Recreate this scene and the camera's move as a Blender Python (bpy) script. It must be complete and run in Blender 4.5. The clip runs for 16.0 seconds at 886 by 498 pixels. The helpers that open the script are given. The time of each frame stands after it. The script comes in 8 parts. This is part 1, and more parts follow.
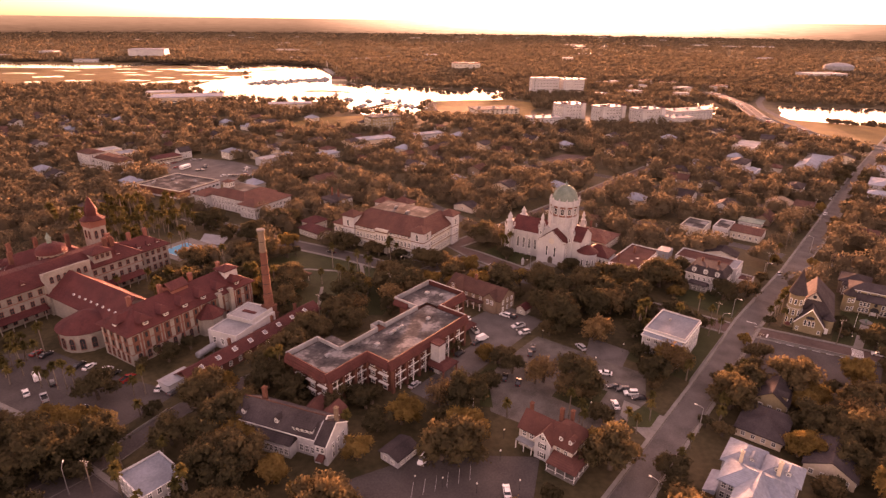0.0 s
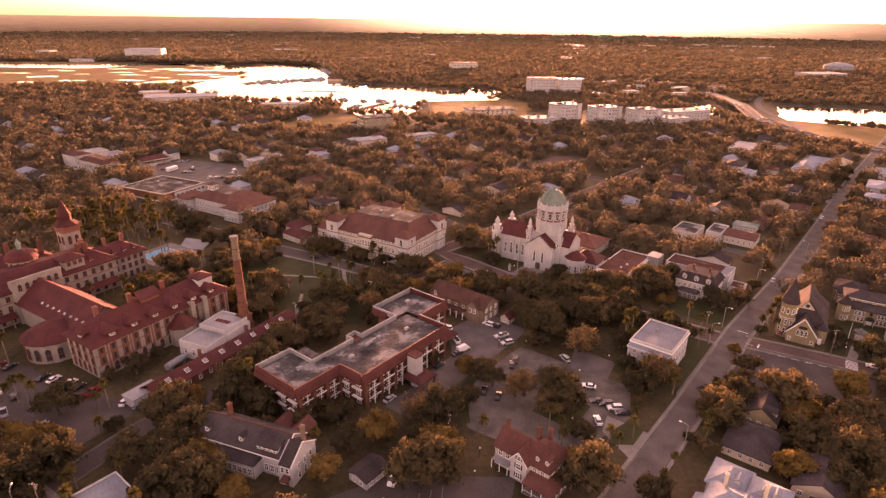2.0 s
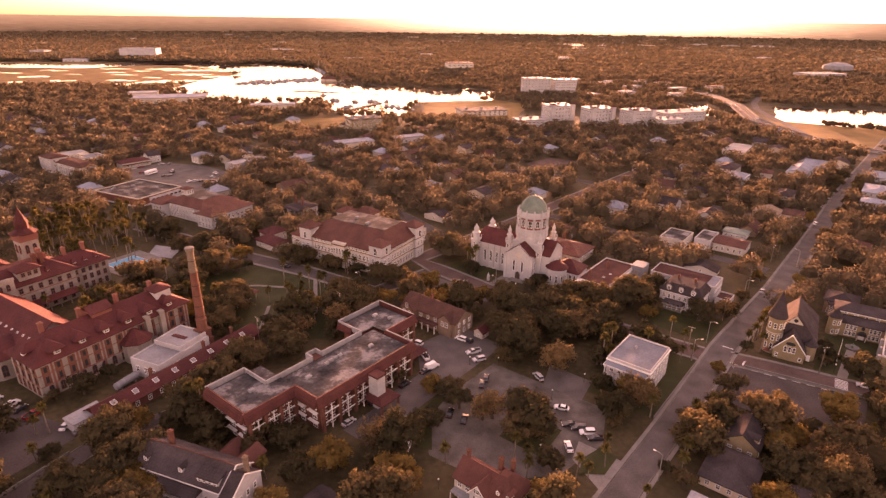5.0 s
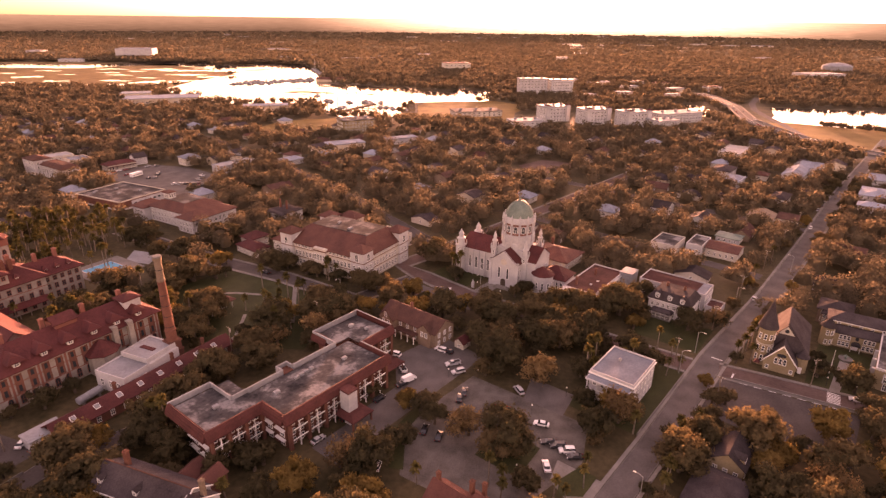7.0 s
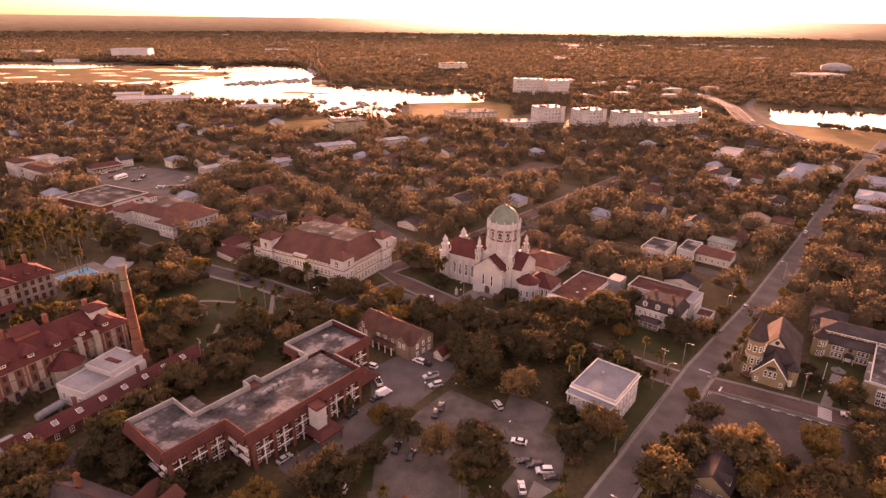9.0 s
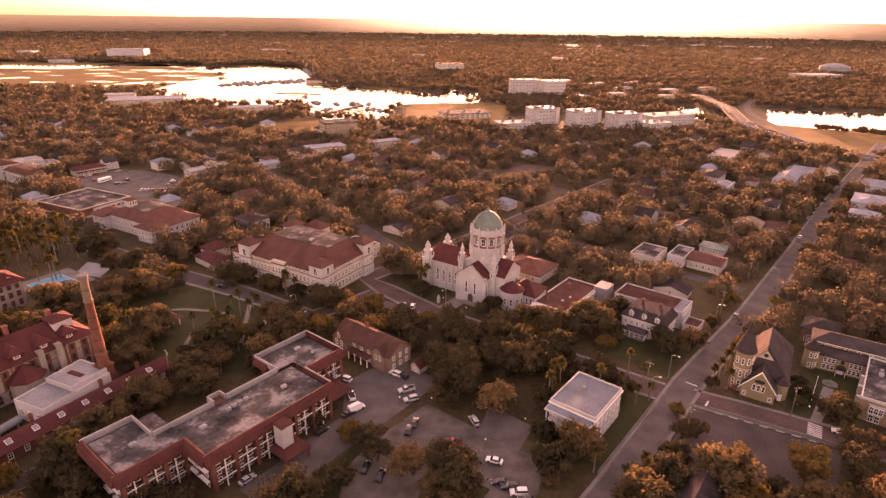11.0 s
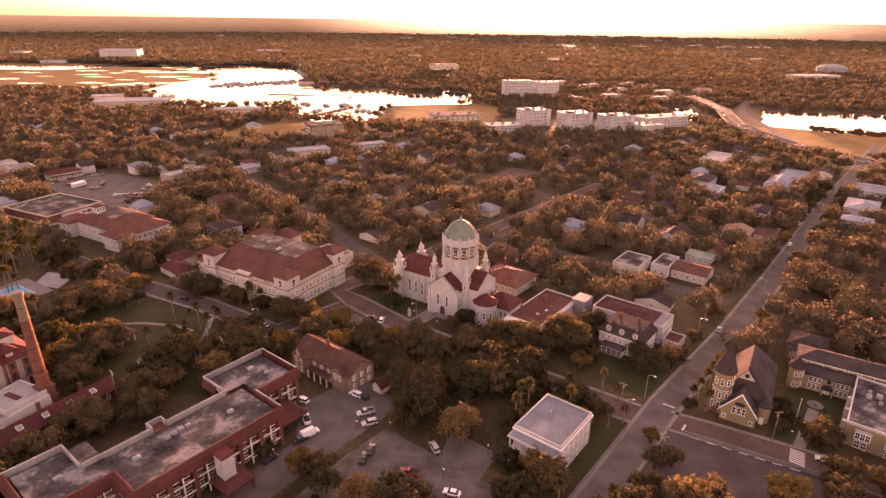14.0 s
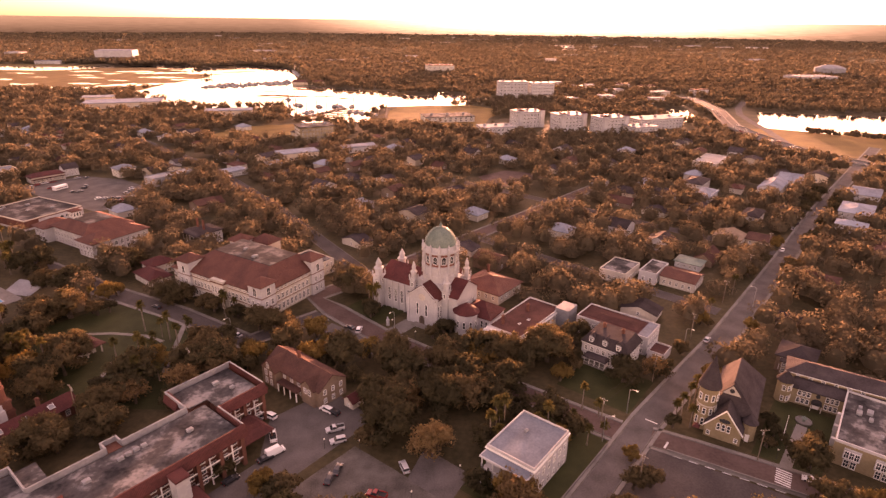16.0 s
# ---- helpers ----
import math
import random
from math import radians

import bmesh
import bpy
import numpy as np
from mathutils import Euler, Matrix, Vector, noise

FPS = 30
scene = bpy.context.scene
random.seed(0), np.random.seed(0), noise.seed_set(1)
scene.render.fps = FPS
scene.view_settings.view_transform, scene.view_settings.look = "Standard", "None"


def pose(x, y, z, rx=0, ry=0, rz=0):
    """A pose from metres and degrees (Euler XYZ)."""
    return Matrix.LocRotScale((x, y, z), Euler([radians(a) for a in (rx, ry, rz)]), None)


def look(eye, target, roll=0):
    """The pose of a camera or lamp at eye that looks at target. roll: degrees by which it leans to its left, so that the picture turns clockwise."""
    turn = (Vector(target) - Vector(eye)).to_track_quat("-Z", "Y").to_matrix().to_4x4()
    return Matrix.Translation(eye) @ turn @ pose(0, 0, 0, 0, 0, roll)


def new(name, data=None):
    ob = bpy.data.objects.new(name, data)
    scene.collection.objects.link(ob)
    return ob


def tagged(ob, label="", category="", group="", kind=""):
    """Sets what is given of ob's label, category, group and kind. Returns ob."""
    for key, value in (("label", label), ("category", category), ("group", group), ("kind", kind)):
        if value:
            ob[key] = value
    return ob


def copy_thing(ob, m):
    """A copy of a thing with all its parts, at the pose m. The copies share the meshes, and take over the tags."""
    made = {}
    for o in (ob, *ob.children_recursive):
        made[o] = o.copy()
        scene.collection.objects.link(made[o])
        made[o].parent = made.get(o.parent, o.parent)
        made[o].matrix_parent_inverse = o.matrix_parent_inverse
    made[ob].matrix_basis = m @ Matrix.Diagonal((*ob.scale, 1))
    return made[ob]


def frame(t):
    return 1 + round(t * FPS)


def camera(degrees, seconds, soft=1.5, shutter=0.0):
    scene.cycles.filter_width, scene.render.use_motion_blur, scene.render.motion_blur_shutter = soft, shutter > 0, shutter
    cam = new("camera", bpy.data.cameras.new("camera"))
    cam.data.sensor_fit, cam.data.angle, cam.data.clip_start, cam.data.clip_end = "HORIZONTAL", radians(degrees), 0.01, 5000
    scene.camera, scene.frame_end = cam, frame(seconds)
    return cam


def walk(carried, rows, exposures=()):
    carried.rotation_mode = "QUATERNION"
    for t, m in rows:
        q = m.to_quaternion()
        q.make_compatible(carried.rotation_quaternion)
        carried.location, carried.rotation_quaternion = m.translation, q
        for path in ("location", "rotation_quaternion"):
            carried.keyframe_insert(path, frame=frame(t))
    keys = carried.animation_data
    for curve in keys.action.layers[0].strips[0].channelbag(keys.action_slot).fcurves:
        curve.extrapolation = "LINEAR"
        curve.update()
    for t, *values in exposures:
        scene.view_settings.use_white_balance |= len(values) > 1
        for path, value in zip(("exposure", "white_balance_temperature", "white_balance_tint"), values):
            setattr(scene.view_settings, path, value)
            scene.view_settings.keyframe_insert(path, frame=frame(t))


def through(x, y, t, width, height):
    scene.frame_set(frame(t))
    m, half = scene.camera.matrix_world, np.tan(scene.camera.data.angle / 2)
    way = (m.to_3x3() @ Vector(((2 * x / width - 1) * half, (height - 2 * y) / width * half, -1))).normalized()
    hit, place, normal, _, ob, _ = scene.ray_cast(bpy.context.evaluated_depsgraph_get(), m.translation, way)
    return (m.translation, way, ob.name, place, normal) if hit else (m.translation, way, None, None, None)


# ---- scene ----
cam = camera(75.0, 16.0, soft=1.4)
# seconds, place, pitch, lean, heading
PATH = [
    (0.0, 0.130, -0.108, 113.331, -21.652, 0.587, 0.374),
    (1.0, 3.918, 3.877, 113.376, -21.676, 0.588, 0.403),
    (2.0, 7.699, 7.860, 113.410, -21.695, 0.589, 0.429),
    (3.0, 11.475, 11.840, 113.434, -21.710, 0.590, 0.451),
    (4.0, 15.249, 15.815, 113.450, -21.722, 0.592, 0.469),
    (5.0, 19.024, 19.786, 113.459, -21.729, 0.593, 0.484),
    (6.0, 22.802, 23.751, 113.462, -21.733, 0.594, 0.495),
    (7.0, 26.586, 27.711, 113.460, -21.734, 0.595, 0.502),
    (8.0, 30.379, 31.664, 113.456, -21.731, 0.596, 0.506),
    (9.0, 34.182, 35.610, 113.450, -21.726, 0.597, 0.506),
    (10.0, 38.000, 39.549, 113.445, -21.717, 0.598, 0.502),
    (11.0, 41.833, 43.480, 113.441, -21.707, 0.599, 0.495),
    (12.0, 45.686, 47.402, 113.439, -21.694, 0.600, 0.484),
    (13.0, 49.560, 51.315, 113.442, -21.679, 0.601, 0.469),
    (14.0, 53.459, 55.218, 113.450, -21.663, 0.602, 0.450),
    (15.0, 57.385, 59.110, 113.466, -21.645, 0.604, 0.428),
    (16.0, 61.340, 62.992, 113.490, -21.625, 0.605, 0.402),
]
EXPOSURE, KELVIN, TINT = 3.28, 10800, 80
walk(cam, [(t, pose(x, y, z, 90 + pitch, 0, yaw) @ pose(0, 0, 0, 0, 0, lean)) for t, x, y, z, pitch, lean, yaw in PATH],
     exposures=[(0.0, EXPOSURE, KELVIN, TINT), (16.0, EXPOSURE, KELVIN, TINT)])

# ---- daylight: a low evening sun straight ahead ----
SUN_HEADING, SUN_HEIGHT = 11.8, 2.8
world = bpy.data.worlds.new("evening_sky")
scene.world = world
world.use_nodes = True
wn, wl = world.node_tree.nodes, world.node_tree.links
wn.clear()
sky = wn.new("ShaderNodeTexSky")
sky.sky_type, sky.sun_disc = "NISHITA", False
sky.sun_elevation, sky.sun_rotation = radians(SUN_HEIGHT), radians(SUN_HEADING)
sky.air_density, sky.dust_density, sky.ozone_density = 1.0, 1.6, 1.0
back = wn.new("ShaderNodeBackground")
back.inputs["Strength"].default_value = 0.15
pale = wn.new("ShaderNodeHueSaturation")
pale.inputs["Saturation"].default_value = 0.7
wl.new(sky.outputs[0], pale.inputs["Color"])
wl.new(pale.outputs[0], back.inputs["Color"])
wl.new(back.outputs[0], wn.new("ShaderNodeOutputWorld").inputs["Surface"])
lamp = bpy.data.lights.new("sun", "SUN")
lamp.energy, lamp.angle, lamp.color = 2.2, radians(2.0), (1.0, 0.66, 0.4)
sun = new("sun", lamp)
a, e = radians(SUN_HEADING), radians(SUN_HEIGHT)
sun.matrix_world = look((0, 0, 300), (-math.sin(a) * math.cos(e) * 100, -math.cos(a) * math.cos(e) * 100, 300 - math.sin(e) * 100))
tagged(sun, "low warm evening sun over the horizon", "sun", kind="structure")

# ---- materials ----


def shader(name):
    m = bpy.data.materials.new(name)
    m.use_nodes = True
    t = m.node_tree
    return m, t.nodes, t.links, t.nodes["Principled BSDF"]


def surface(name, dark, light, scale=1.0, fine=8.0, rough=0.8, metal=0.0, bump=0.2, ridges=0.0, ridge_axis="X", vary=0.15, spec=0.12):
    """Two scales of variation between two colours, fine relief, and, where asked, parallel ridges (tiles, seams)."""
    m, n, l, p = shader(name)
    tc = n.new("ShaderNodeTexCoord")
    big, small = n.new("ShaderNodeTexNoise"), n.new("ShaderNodeTexNoise")
    big.inputs["Scale"].default_value, big.inputs["Detail"].default_value = 0.12 * scale, 6
    small.inputs["Scale"].default_value, small.inputs["Detail"].default_value = 1.1 * scale * fine / 8, 5
    for x in (big, small):
        l.new(tc.outputs["Object"], x.inputs["Vector"])
    add = n.new("ShaderNodeMath")
    add.operation = "MULTIPLY_ADD"
    add.inputs[1].default_value = 0.6
    l.new(big.outputs["Fac"], add.inputs[0])
    half = n.new("ShaderNodeMath")
    half.operation = "MULTIPLY"
    half.inputs[1].default_value = 0.4
    l.new(small.outputs["Fac"], half.inputs[0])
    l.new(half.outputs[0], add.inputs[2])
    cr = n.new("ShaderNodeValToRGB")
    cr.color_ramp.elements[0].position, cr.color_ramp.elements[1].position = 0.36, 0.64
    cr.color_ramp.elements[0].color, cr.color_ramp.elements[1].color = (*dark, 1), (*light, 1)
    l.new(add.outputs[0], cr.inputs["Fac"])
    info = n.new("ShaderNodeObjectInfo")
    hsv = n.new("ShaderNodeHueSaturation")
    mr = n.new("ShaderNodeMapRange")
    mr.inputs["To Min"].default_value, mr.inputs["To Max"].default_value = 1 - vary, 1 + vary
    l.new(info.outputs["Random"], mr.inputs["Value"])
    l.new(mr.outputs[0], hsv.inputs["Value"])
    l.new(cr.outputs["Color"], hsv.inputs["Color"])
    l.new(hsv.outputs[0], p.inputs["Base Color"])
    p.inputs["Roughness"].default_value, p.inputs["Metallic"].default_value = rough, metal
    p.inputs["Specular IOR Level"].default_value = spec
    height = small.outputs["Fac"]
    if ridges:
        w = n.new("ShaderNodeTexWave")
        w.bands_direction = ridge_axis
        w.inputs["Scale"].default_value = 0.314 / ridges
        w.inputs["Distortion"].default_value = 0.3
        l.new(tc.outputs["Object"], w.inputs["Vector"])
        mix = n.new("ShaderNodeMath")
        mix.operation = "ADD"
        l.new(w.outputs["Fac"], mix.inputs[0])
        l.new(small.outputs["Fac"], mix.inputs[1])
        height = mix.outputs[0]
    b = n.new("ShaderNodeBump")
    b.inputs["Strength"].default_value, b.inputs["Distance"].default_value = bump, 0.25
    l.new(height, b.inputs["Height"])
    l.new(b.outputs[0], p.inputs["Normal"])
    return m


def foliage(name, stops, through=0.35, spread=0.5):
    """Leaves that pass some light; each tree has its own hue and each leaf its own shade."""
    m, n, l, p = shader(name)
    info, geo = n.new("ShaderNodeObjectInfo"), n.new("ShaderNodeNewGeometry")
    mix = n.new("ShaderNodeMath")
    mix.operation = "MULTIPLY_ADD"
    mix.inputs[1].default_value = 1 - spread
    l.new(info.outputs["Random"], mix.inputs[0])
    part_ = n.new("ShaderNodeMath")
    part_.operation = "MULTIPLY"
    part_.inputs[1].default_value = spread
    l.new(geo.outputs["Random Per Island"], part_.inputs[0])
    l.new(part_.outputs[0], mix.inputs[2])
    cr = n.new("ShaderNodeValToRGB")
    while len(cr.color_ramp.elements) < len(stops):
        cr.color_ramp.elements.new(0.5)
    for el, (at_, c) in zip(cr.color_ramp.elements, stops):
        el.position, el.color = at_, (*c, 1)
    l.new(mix.outputs[0], cr.inputs["Fac"])
    l.new(cr.outputs[0], p.inputs["Base Color"])
    p.inputs["Roughness"].default_value = 1.0
    p.inputs["Specular IOR Level"].default_value = 0.0
    tr = n.new("ShaderNodeBsdfTranslucent")
    l.new(cr.outputs[0], tr.inputs["Color"])
    ms = n.new("ShaderNodeMixShader")
    ms.inputs[0].default_value = through
    l.new(p.outputs[0], ms.inputs[1])
    l.new(tr.outputs[0], ms.inputs[2])
    l.new(ms.outputs[0], n["Material Output"].inputs["Surface"])
    return m


def plain(name, c, rough=0.5, metal=0.0, spec=0.5):
    m, n, l, p = shader(name)
    p.inputs["Base Color"].default_value = (*c, 1)
    p.inputs["Roughness"].default_value, p.inputs["Metallic"].default_value = rough, metal
    p.inputs["Specular IOR Level"].default_value = spec
    return m


M = {
    "ground": surface("ground_soil", (0.03, 0.028, 0.013), (0.085, 0.064, 0.034), 0.5, bump=0.4, vary=0),
    "grass": surface("lawn_grass", (0.022, 0.027, 0.01), (0.046, 0.05, 0.02), 1.2, fine=20, bump=0.3, vary=0.1),
    "asphalt": surface("worn_asphalt", (0.052, 0.044, 0.042), (0.095, 0.082, 0.077), 0.8, fine=16, rough=0.85, bump=0.1, vary=0.06),
    "old_asphalt": surface("pale_old_asphalt", (0.07, 0.063, 0.06), (0.13, 0.118, 0.112), 1.2, fine=16, rough=0.85, bump=0.1, vary=0.06),
    "brick_road": surface("brick_paving", (0.075, 0.048, 0.042), (0.125, 0.084, 0.074), 1.0, rough=0.85, bump=0.15, vary=0.05),
    "concrete": surface("concrete", (0.14, 0.13, 0.12), (0.22, 0.206, 0.19), 1.5, rough=0.85, bump=0.1, vary=0.08),
    "gravel": surface("pale_gravel", (0.06, 0.053, 0.047), (0.15, 0.136, 0.122), 1.6, fine=14, rough=0.95, bump=0.2, vary=0),
    "kerb": surface("kerb_stone", (0.11, 0.1, 0.092), (0.18, 0.167, 0.155), 2.0, rough=0.8, vary=0.05),
    "paint": surface("road_paint", (0.5, 0.5, 0.48), (0.7, 0.7, 0.68), 4.0, rough=0.7, vary=0),
    "tile": surface("red_roof_tile", (0.06, 0.018, 0.019), (0.108, 0.032, 0.03), 1.6, rough=0.75, bump=0.35, ridges=0.35, vary=0.12),
    "tile_dark": surface("maroon_roof_tile", (0.062, 0.022, 0.021), (0.112, 0.038, 0.034), 1.6, rough=0.8, bump=0.35, ridges=0.35, vary=0.1),
    "tile_y": surface("red_roof_tile_across", (0.06, 0.018, 0.019), (0.108, 0.032, 0.03), 1.6, rough=0.75, bump=0.35, ridges=0.35, ridge_axis="Y", vary=0.12),
    "tile_old": surface("brown_roof_tile", (0.08, 0.034, 0.029), (0.135, 0.057, 0.045), 1.6, rough=0.8, bump=0.35, ridges=0.35, vary=0.1),
    "tile_brown": surface("weathered_brown_tile", (0.06, 0.032, 0.028), (0.11, 0.056, 0.045), 1.6, rough=0.9, bump=0.35, ridges=0.35, vary=0.08, spec=0.05),
    "grey_deck": surface("grey_flat_roof", (0.115, 0.135, 0.16), (0.19, 0.22, 0.255), 1.4, rough=0.9, bump=0.02, vary=0.04, spec=0.05),
    "maroon_deck": surface("maroon_flat_roof", (0.055, 0.027, 0.025), (0.1, 0.047, 0.042), 1.6, rough=0.95, bump=0.03, vary=0.06, spec=0.03),
    "shingle": surface("dark_shingle", (0.034, 0.028, 0.03), (0.068, 0.056, 0.058), 2.0, rough=0.92, bump=0.3, ridges=0.2, ridge_axis="Z", vary=0.2, spec=0.04),
    "shingle_red": surface("red_shingle", (0.085, 0.034, 0.029), (0.135, 0.054, 0.044), 2.0, rough=0.85, bump=0.3, ridges=0.2, ridge_axis="Z", vary=0.1),
    "metal_roof": surface("pale_metal_roof", (0.15, 0.178, 0.215), (0.26, 0.295, 0.345), 1.0, rough=0.85, bump=0.2, ridges=0.5, vary=0.08, spec=0.04),
    "white_roof": surface("white_flat_roof", (0.17, 0.182, 0.196), (0.27, 0.285, 0.3), 1.2, rough=0.7, bump=0.05, vary=0.06),
    "white": surface("white_paint", (0.33, 0.332, 0.335), (0.46, 0.46, 0.46), 1.2, rough=0.7, bump=0.05, vary=0.05),
    "cream": surface("cream_stucco", (0.38, 0.35, 0.3), (0.52, 0.48, 0.42), 1.2, rough=0.85, bump=0.1, vary=0.06),
    "coquina": surface("grey_coquina_concrete", (0.19, 0.172, 0.152), (0.3, 0.272, 0.244), 1.6, rough=0.9, bump=0.15, vary=0.06),
    "brick": surface("red_brick", (0.11, 0.045, 0.034), (0.185, 0.078, 0.056), 2.5, fine=20, rough=0.85, bump=0.25, vary=0.08),
    "brown_stone": surface("brown_stucco", (0.145, 0.105, 0.078), (0.24, 0.175, 0.13), 1.8, rough=0.9, bump=0.2, vary=0.06),
    "yellow": surface("yellow_stucco", (0.2, 0.155, 0.092), (0.28, 0.222, 0.14), 1.4, rough=0.85, bump=0.1, vary=0.04),
    "tan": surface("tan_siding", (0.4, 0.33, 0.25), (0.55, 0.47, 0.37), 1.4, rough=0.85, bump=0.1, vary=0.2),
    "copper": surface("green_copper", (0.1, 0.15, 0.13), (0.2, 0.26, 0.22), 2.0, rough=0.6, bump=0.15, vary=0.02),
    "glass": plain("dark_window_glass", (0.03, 0.035, 0.04), 0.12, 0.0, 0.6),
    "frame": plain("white_frame", (0.7, 0.69, 0.66), 0.5),
    "trim": plain("terracotta_trim", (0.2, 0.072, 0.052), 0.8),
    "bark": surface("bark", (0.06, 0.045, 0.035), (0.14, 0.11, 0.085), 6.0, rough=0.9, bump=0.5, vary=0.15),
    "palm_bark": surface("palm_bark", (0.13, 0.1, 0.08), (0.24, 0.2, 0.16), 6.0, rough=0.9, bump=0.5, vary=0.15),
    "oak": foliage("oak_leaves", [(0.0, (0.058, 0.054, 0.032)), (0.45, (0.1, 0.084, 0.047)), (0.8, (0.155, 0.115, 0.062)), (1.0, (0.2, 0.138, 0.074))], 0.45, 0.28),
    "gold": foliage("golden_leaves", [(0.0, (0.15, 0.1, 0.038)), (0.5, (0.25, 0.165, 0.058)), (1.0, (0.31, 0.205, 0.08))], 0.5, 0.28),
    "bare": foliage("thin_grey_leaves", [(0.0, (0.15, 0.1, 0.055)), (1.0, (0.3, 0.2, 0.1))], 0.45, 0.4),
    "palm": foliage("palm_fronds", [(0.0, (0.055, 0.054, 0.024)), (0.6, (0.11, 0.092, 0.036)), (1.0, (0.21, 0.155, 0.052))], 0.42),
    "woods": foliage("far_woods", [(0.0, (0.108, 0.09, 0.06)), (0.6, (0.136, 0.11, 0.074)), (1.0, (0.172, 0.134, 0.09))], 0.55, 1.0),
    "marsh": surface("marsh_grass", (0.1, 0.062, 0.022), (0.22, 0.14, 0.05), 0.35, fine=20, rough=0.9, bump=0.4, vary=0.1),
    "tyre": plain("tyre_rubber", (0.02, 0.02, 0.02), 0.9),
    "steel": plain("grey_steel", (0.35, 0.35, 0.35), 0.45, 0.7),
    "wood_pole": surface("weathered_pole", (0.12, 0.09, 0.07), (0.22, 0.18, 0.14), 5.0, rough=0.9, bump=0.2),
    "red_rail": plain("red_paint", (0.33, 0.05, 0.035), 0.6),
    "lamp_globe": plain("lamp_globe", (0.8, 0.75, 0.65), 0.3),
}


def water_like(name, tint, rough, ripple, scale):
    m, n, l, p = shader(name)
    p.inputs["Base Color"].default_value = (*tint, 1)
    p.inputs["Roughness"].default_value, p.inputs["Specular IOR Level"].default_value = rough, 0.6
    x = n.new("ShaderNodeTexNoise")
    x.inputs["Scale"].default_value, x.inputs["Detail"].default_value = scale, 3
    l.new(n.new("ShaderNodeTexCoord").outputs["Object"], x.inputs["Vector"])
    b = n.new("ShaderNodeBump")
    b.inputs["Strength"].default_value, b.inputs["Distance"].default_value = ripple, 0.05
    l.new(x.outputs["Fac"], b.inputs["Height"])
    l.new(b.outputs[0], p.inputs["Normal"])
    return m


M["water"] = water_like("river_water", (0.03, 0.035, 0.035), 0.08, 0.15, 0.3)
M["pool"] = water_like("pool_water", (0.03, 0.3, 0.46), 0.3, 0.6, 1.5)
M["pool"].node_tree.nodes["Principled BSDF"].inputs["Specular IOR Level"].default_value = 0.02


def stained(name, dark, light, size, spread):
    """Ponding stains and dried pale washes in wide uneven patches on a flat roof."""
    m, n, l, p = shader(name)
    tc = n.new("ShaderNodeTexCoord")
    a_, b_ = n.new("ShaderNodeTexNoise"), n.new("ShaderNodeTexNoise")
    a_.inputs["Scale"].default_value, a_.inputs["Detail"].default_value, a_.inputs["Distortion"].default_value = 1 / size, 9, 0.15
    b_.inputs["Scale"].default_value, b_.inputs["Detail"].default_value = 0.9, 8
    for x in (a_, b_):
        l.new(tc.outputs["Object"], x.inputs["Vector"])
    add = n.new("ShaderNodeMath")
    add.operation = "MULTIPLY_ADD"
    add.inputs[1].default_value = 0.3
    l.new(b_.outputs["Fac"], add.inputs[0])
    l.new(a_.outputs["Fac"], add.inputs[2])
    cr = n.new("ShaderNodeValToRGB")
    cr.color_ramp.elements.new(0.5)
    mid = tuple(d * 0.75 + q * 0.25 for d, q in zip(dark, light))
    for el, (at_, c) in zip(cr.color_ramp.elements, ((0.6 - spread, dark), (0.66, mid), (0.66 + spread, light))):
        el.position, el.color = at_, (*c, 1)
    l.new(add.outputs[0], cr.inputs["Fac"])
    l.new(cr.outputs[0], p.inputs["Base Color"])
    p.inputs["Roughness"].default_value, p.inputs["Specular IOR Level"].default_value = 0.9, 0.05
    return m


M["membrane"] = stained("stained_roof_membrane", (0.02, 0.02, 0.022), (0.21, 0.205, 0.205), 6.5, 0.14)
M["dark_deck"] = stained("dark_roof_felt", (0.02, 0.02, 0.022), (0.14, 0.135, 0.135), 7.0, 0.14)

# ---- building tools ----
GRID = 52.0  # heading of the town's street grid
CG, SG = math.cos(radians(GRID)), math.sin(radians(GRID))


def xy(u, v):
    return (u * CG - v * SG, u * SG + v * CG)


def uv(x, y):
    return (x * CG + y * SG, -x * SG + y * CG)


def spot(u, v, turn=0.0, z=0.0):
    x, y = xy(u, v)
    return pose(x, y, z, 0, 0, GRID + turn)


def thing(name, u, v, label, category, turn=0.0, z=0.0, group="", kind=""):
    ob = new(name)
    ob.empty_display_size = 1.0
    ob.matrix_basis = spot(u, v, turn, z)
    return tagged(ob, label, category, group, kind)


def meshed(name, bm, material):
    bmesh.ops.recalc_face_normals(bm, faces=bm.faces)
    me = bpy.data.meshes.new(name)
    bm.to_mesh(me)
    bm.free()
    for x in material if isinstance(material, (list, tuple)) else (material,):
        me.materials.append(x)
    return me


def part(name, bm, material, parent, label=""):
    me = bm if isinstance(bm, bpy.types.Mesh) else meshed(name, bm, material)
    ob = new(name, me)
    ob.parent = parent
    return tagged(ob, label)


def fresh():
    return bmesh.new()


def box(bm, x0, x1, y0, y1, z0, z1):
    v = [bm.verts.new((x, y, z)) for z in (z0, z1) for x, y in ((x0, y0), (x1, y0), (x1, y1), (x0, y1))]
    for f in ((3, 2, 1, 0), (4, 5, 6, 7), (0, 1, 5, 4), (1, 2, 6, 5), (2, 3, 7, 6), (3, 0, 4, 7)):
        bm.faces.new([v[i] for i in f])
    return bm


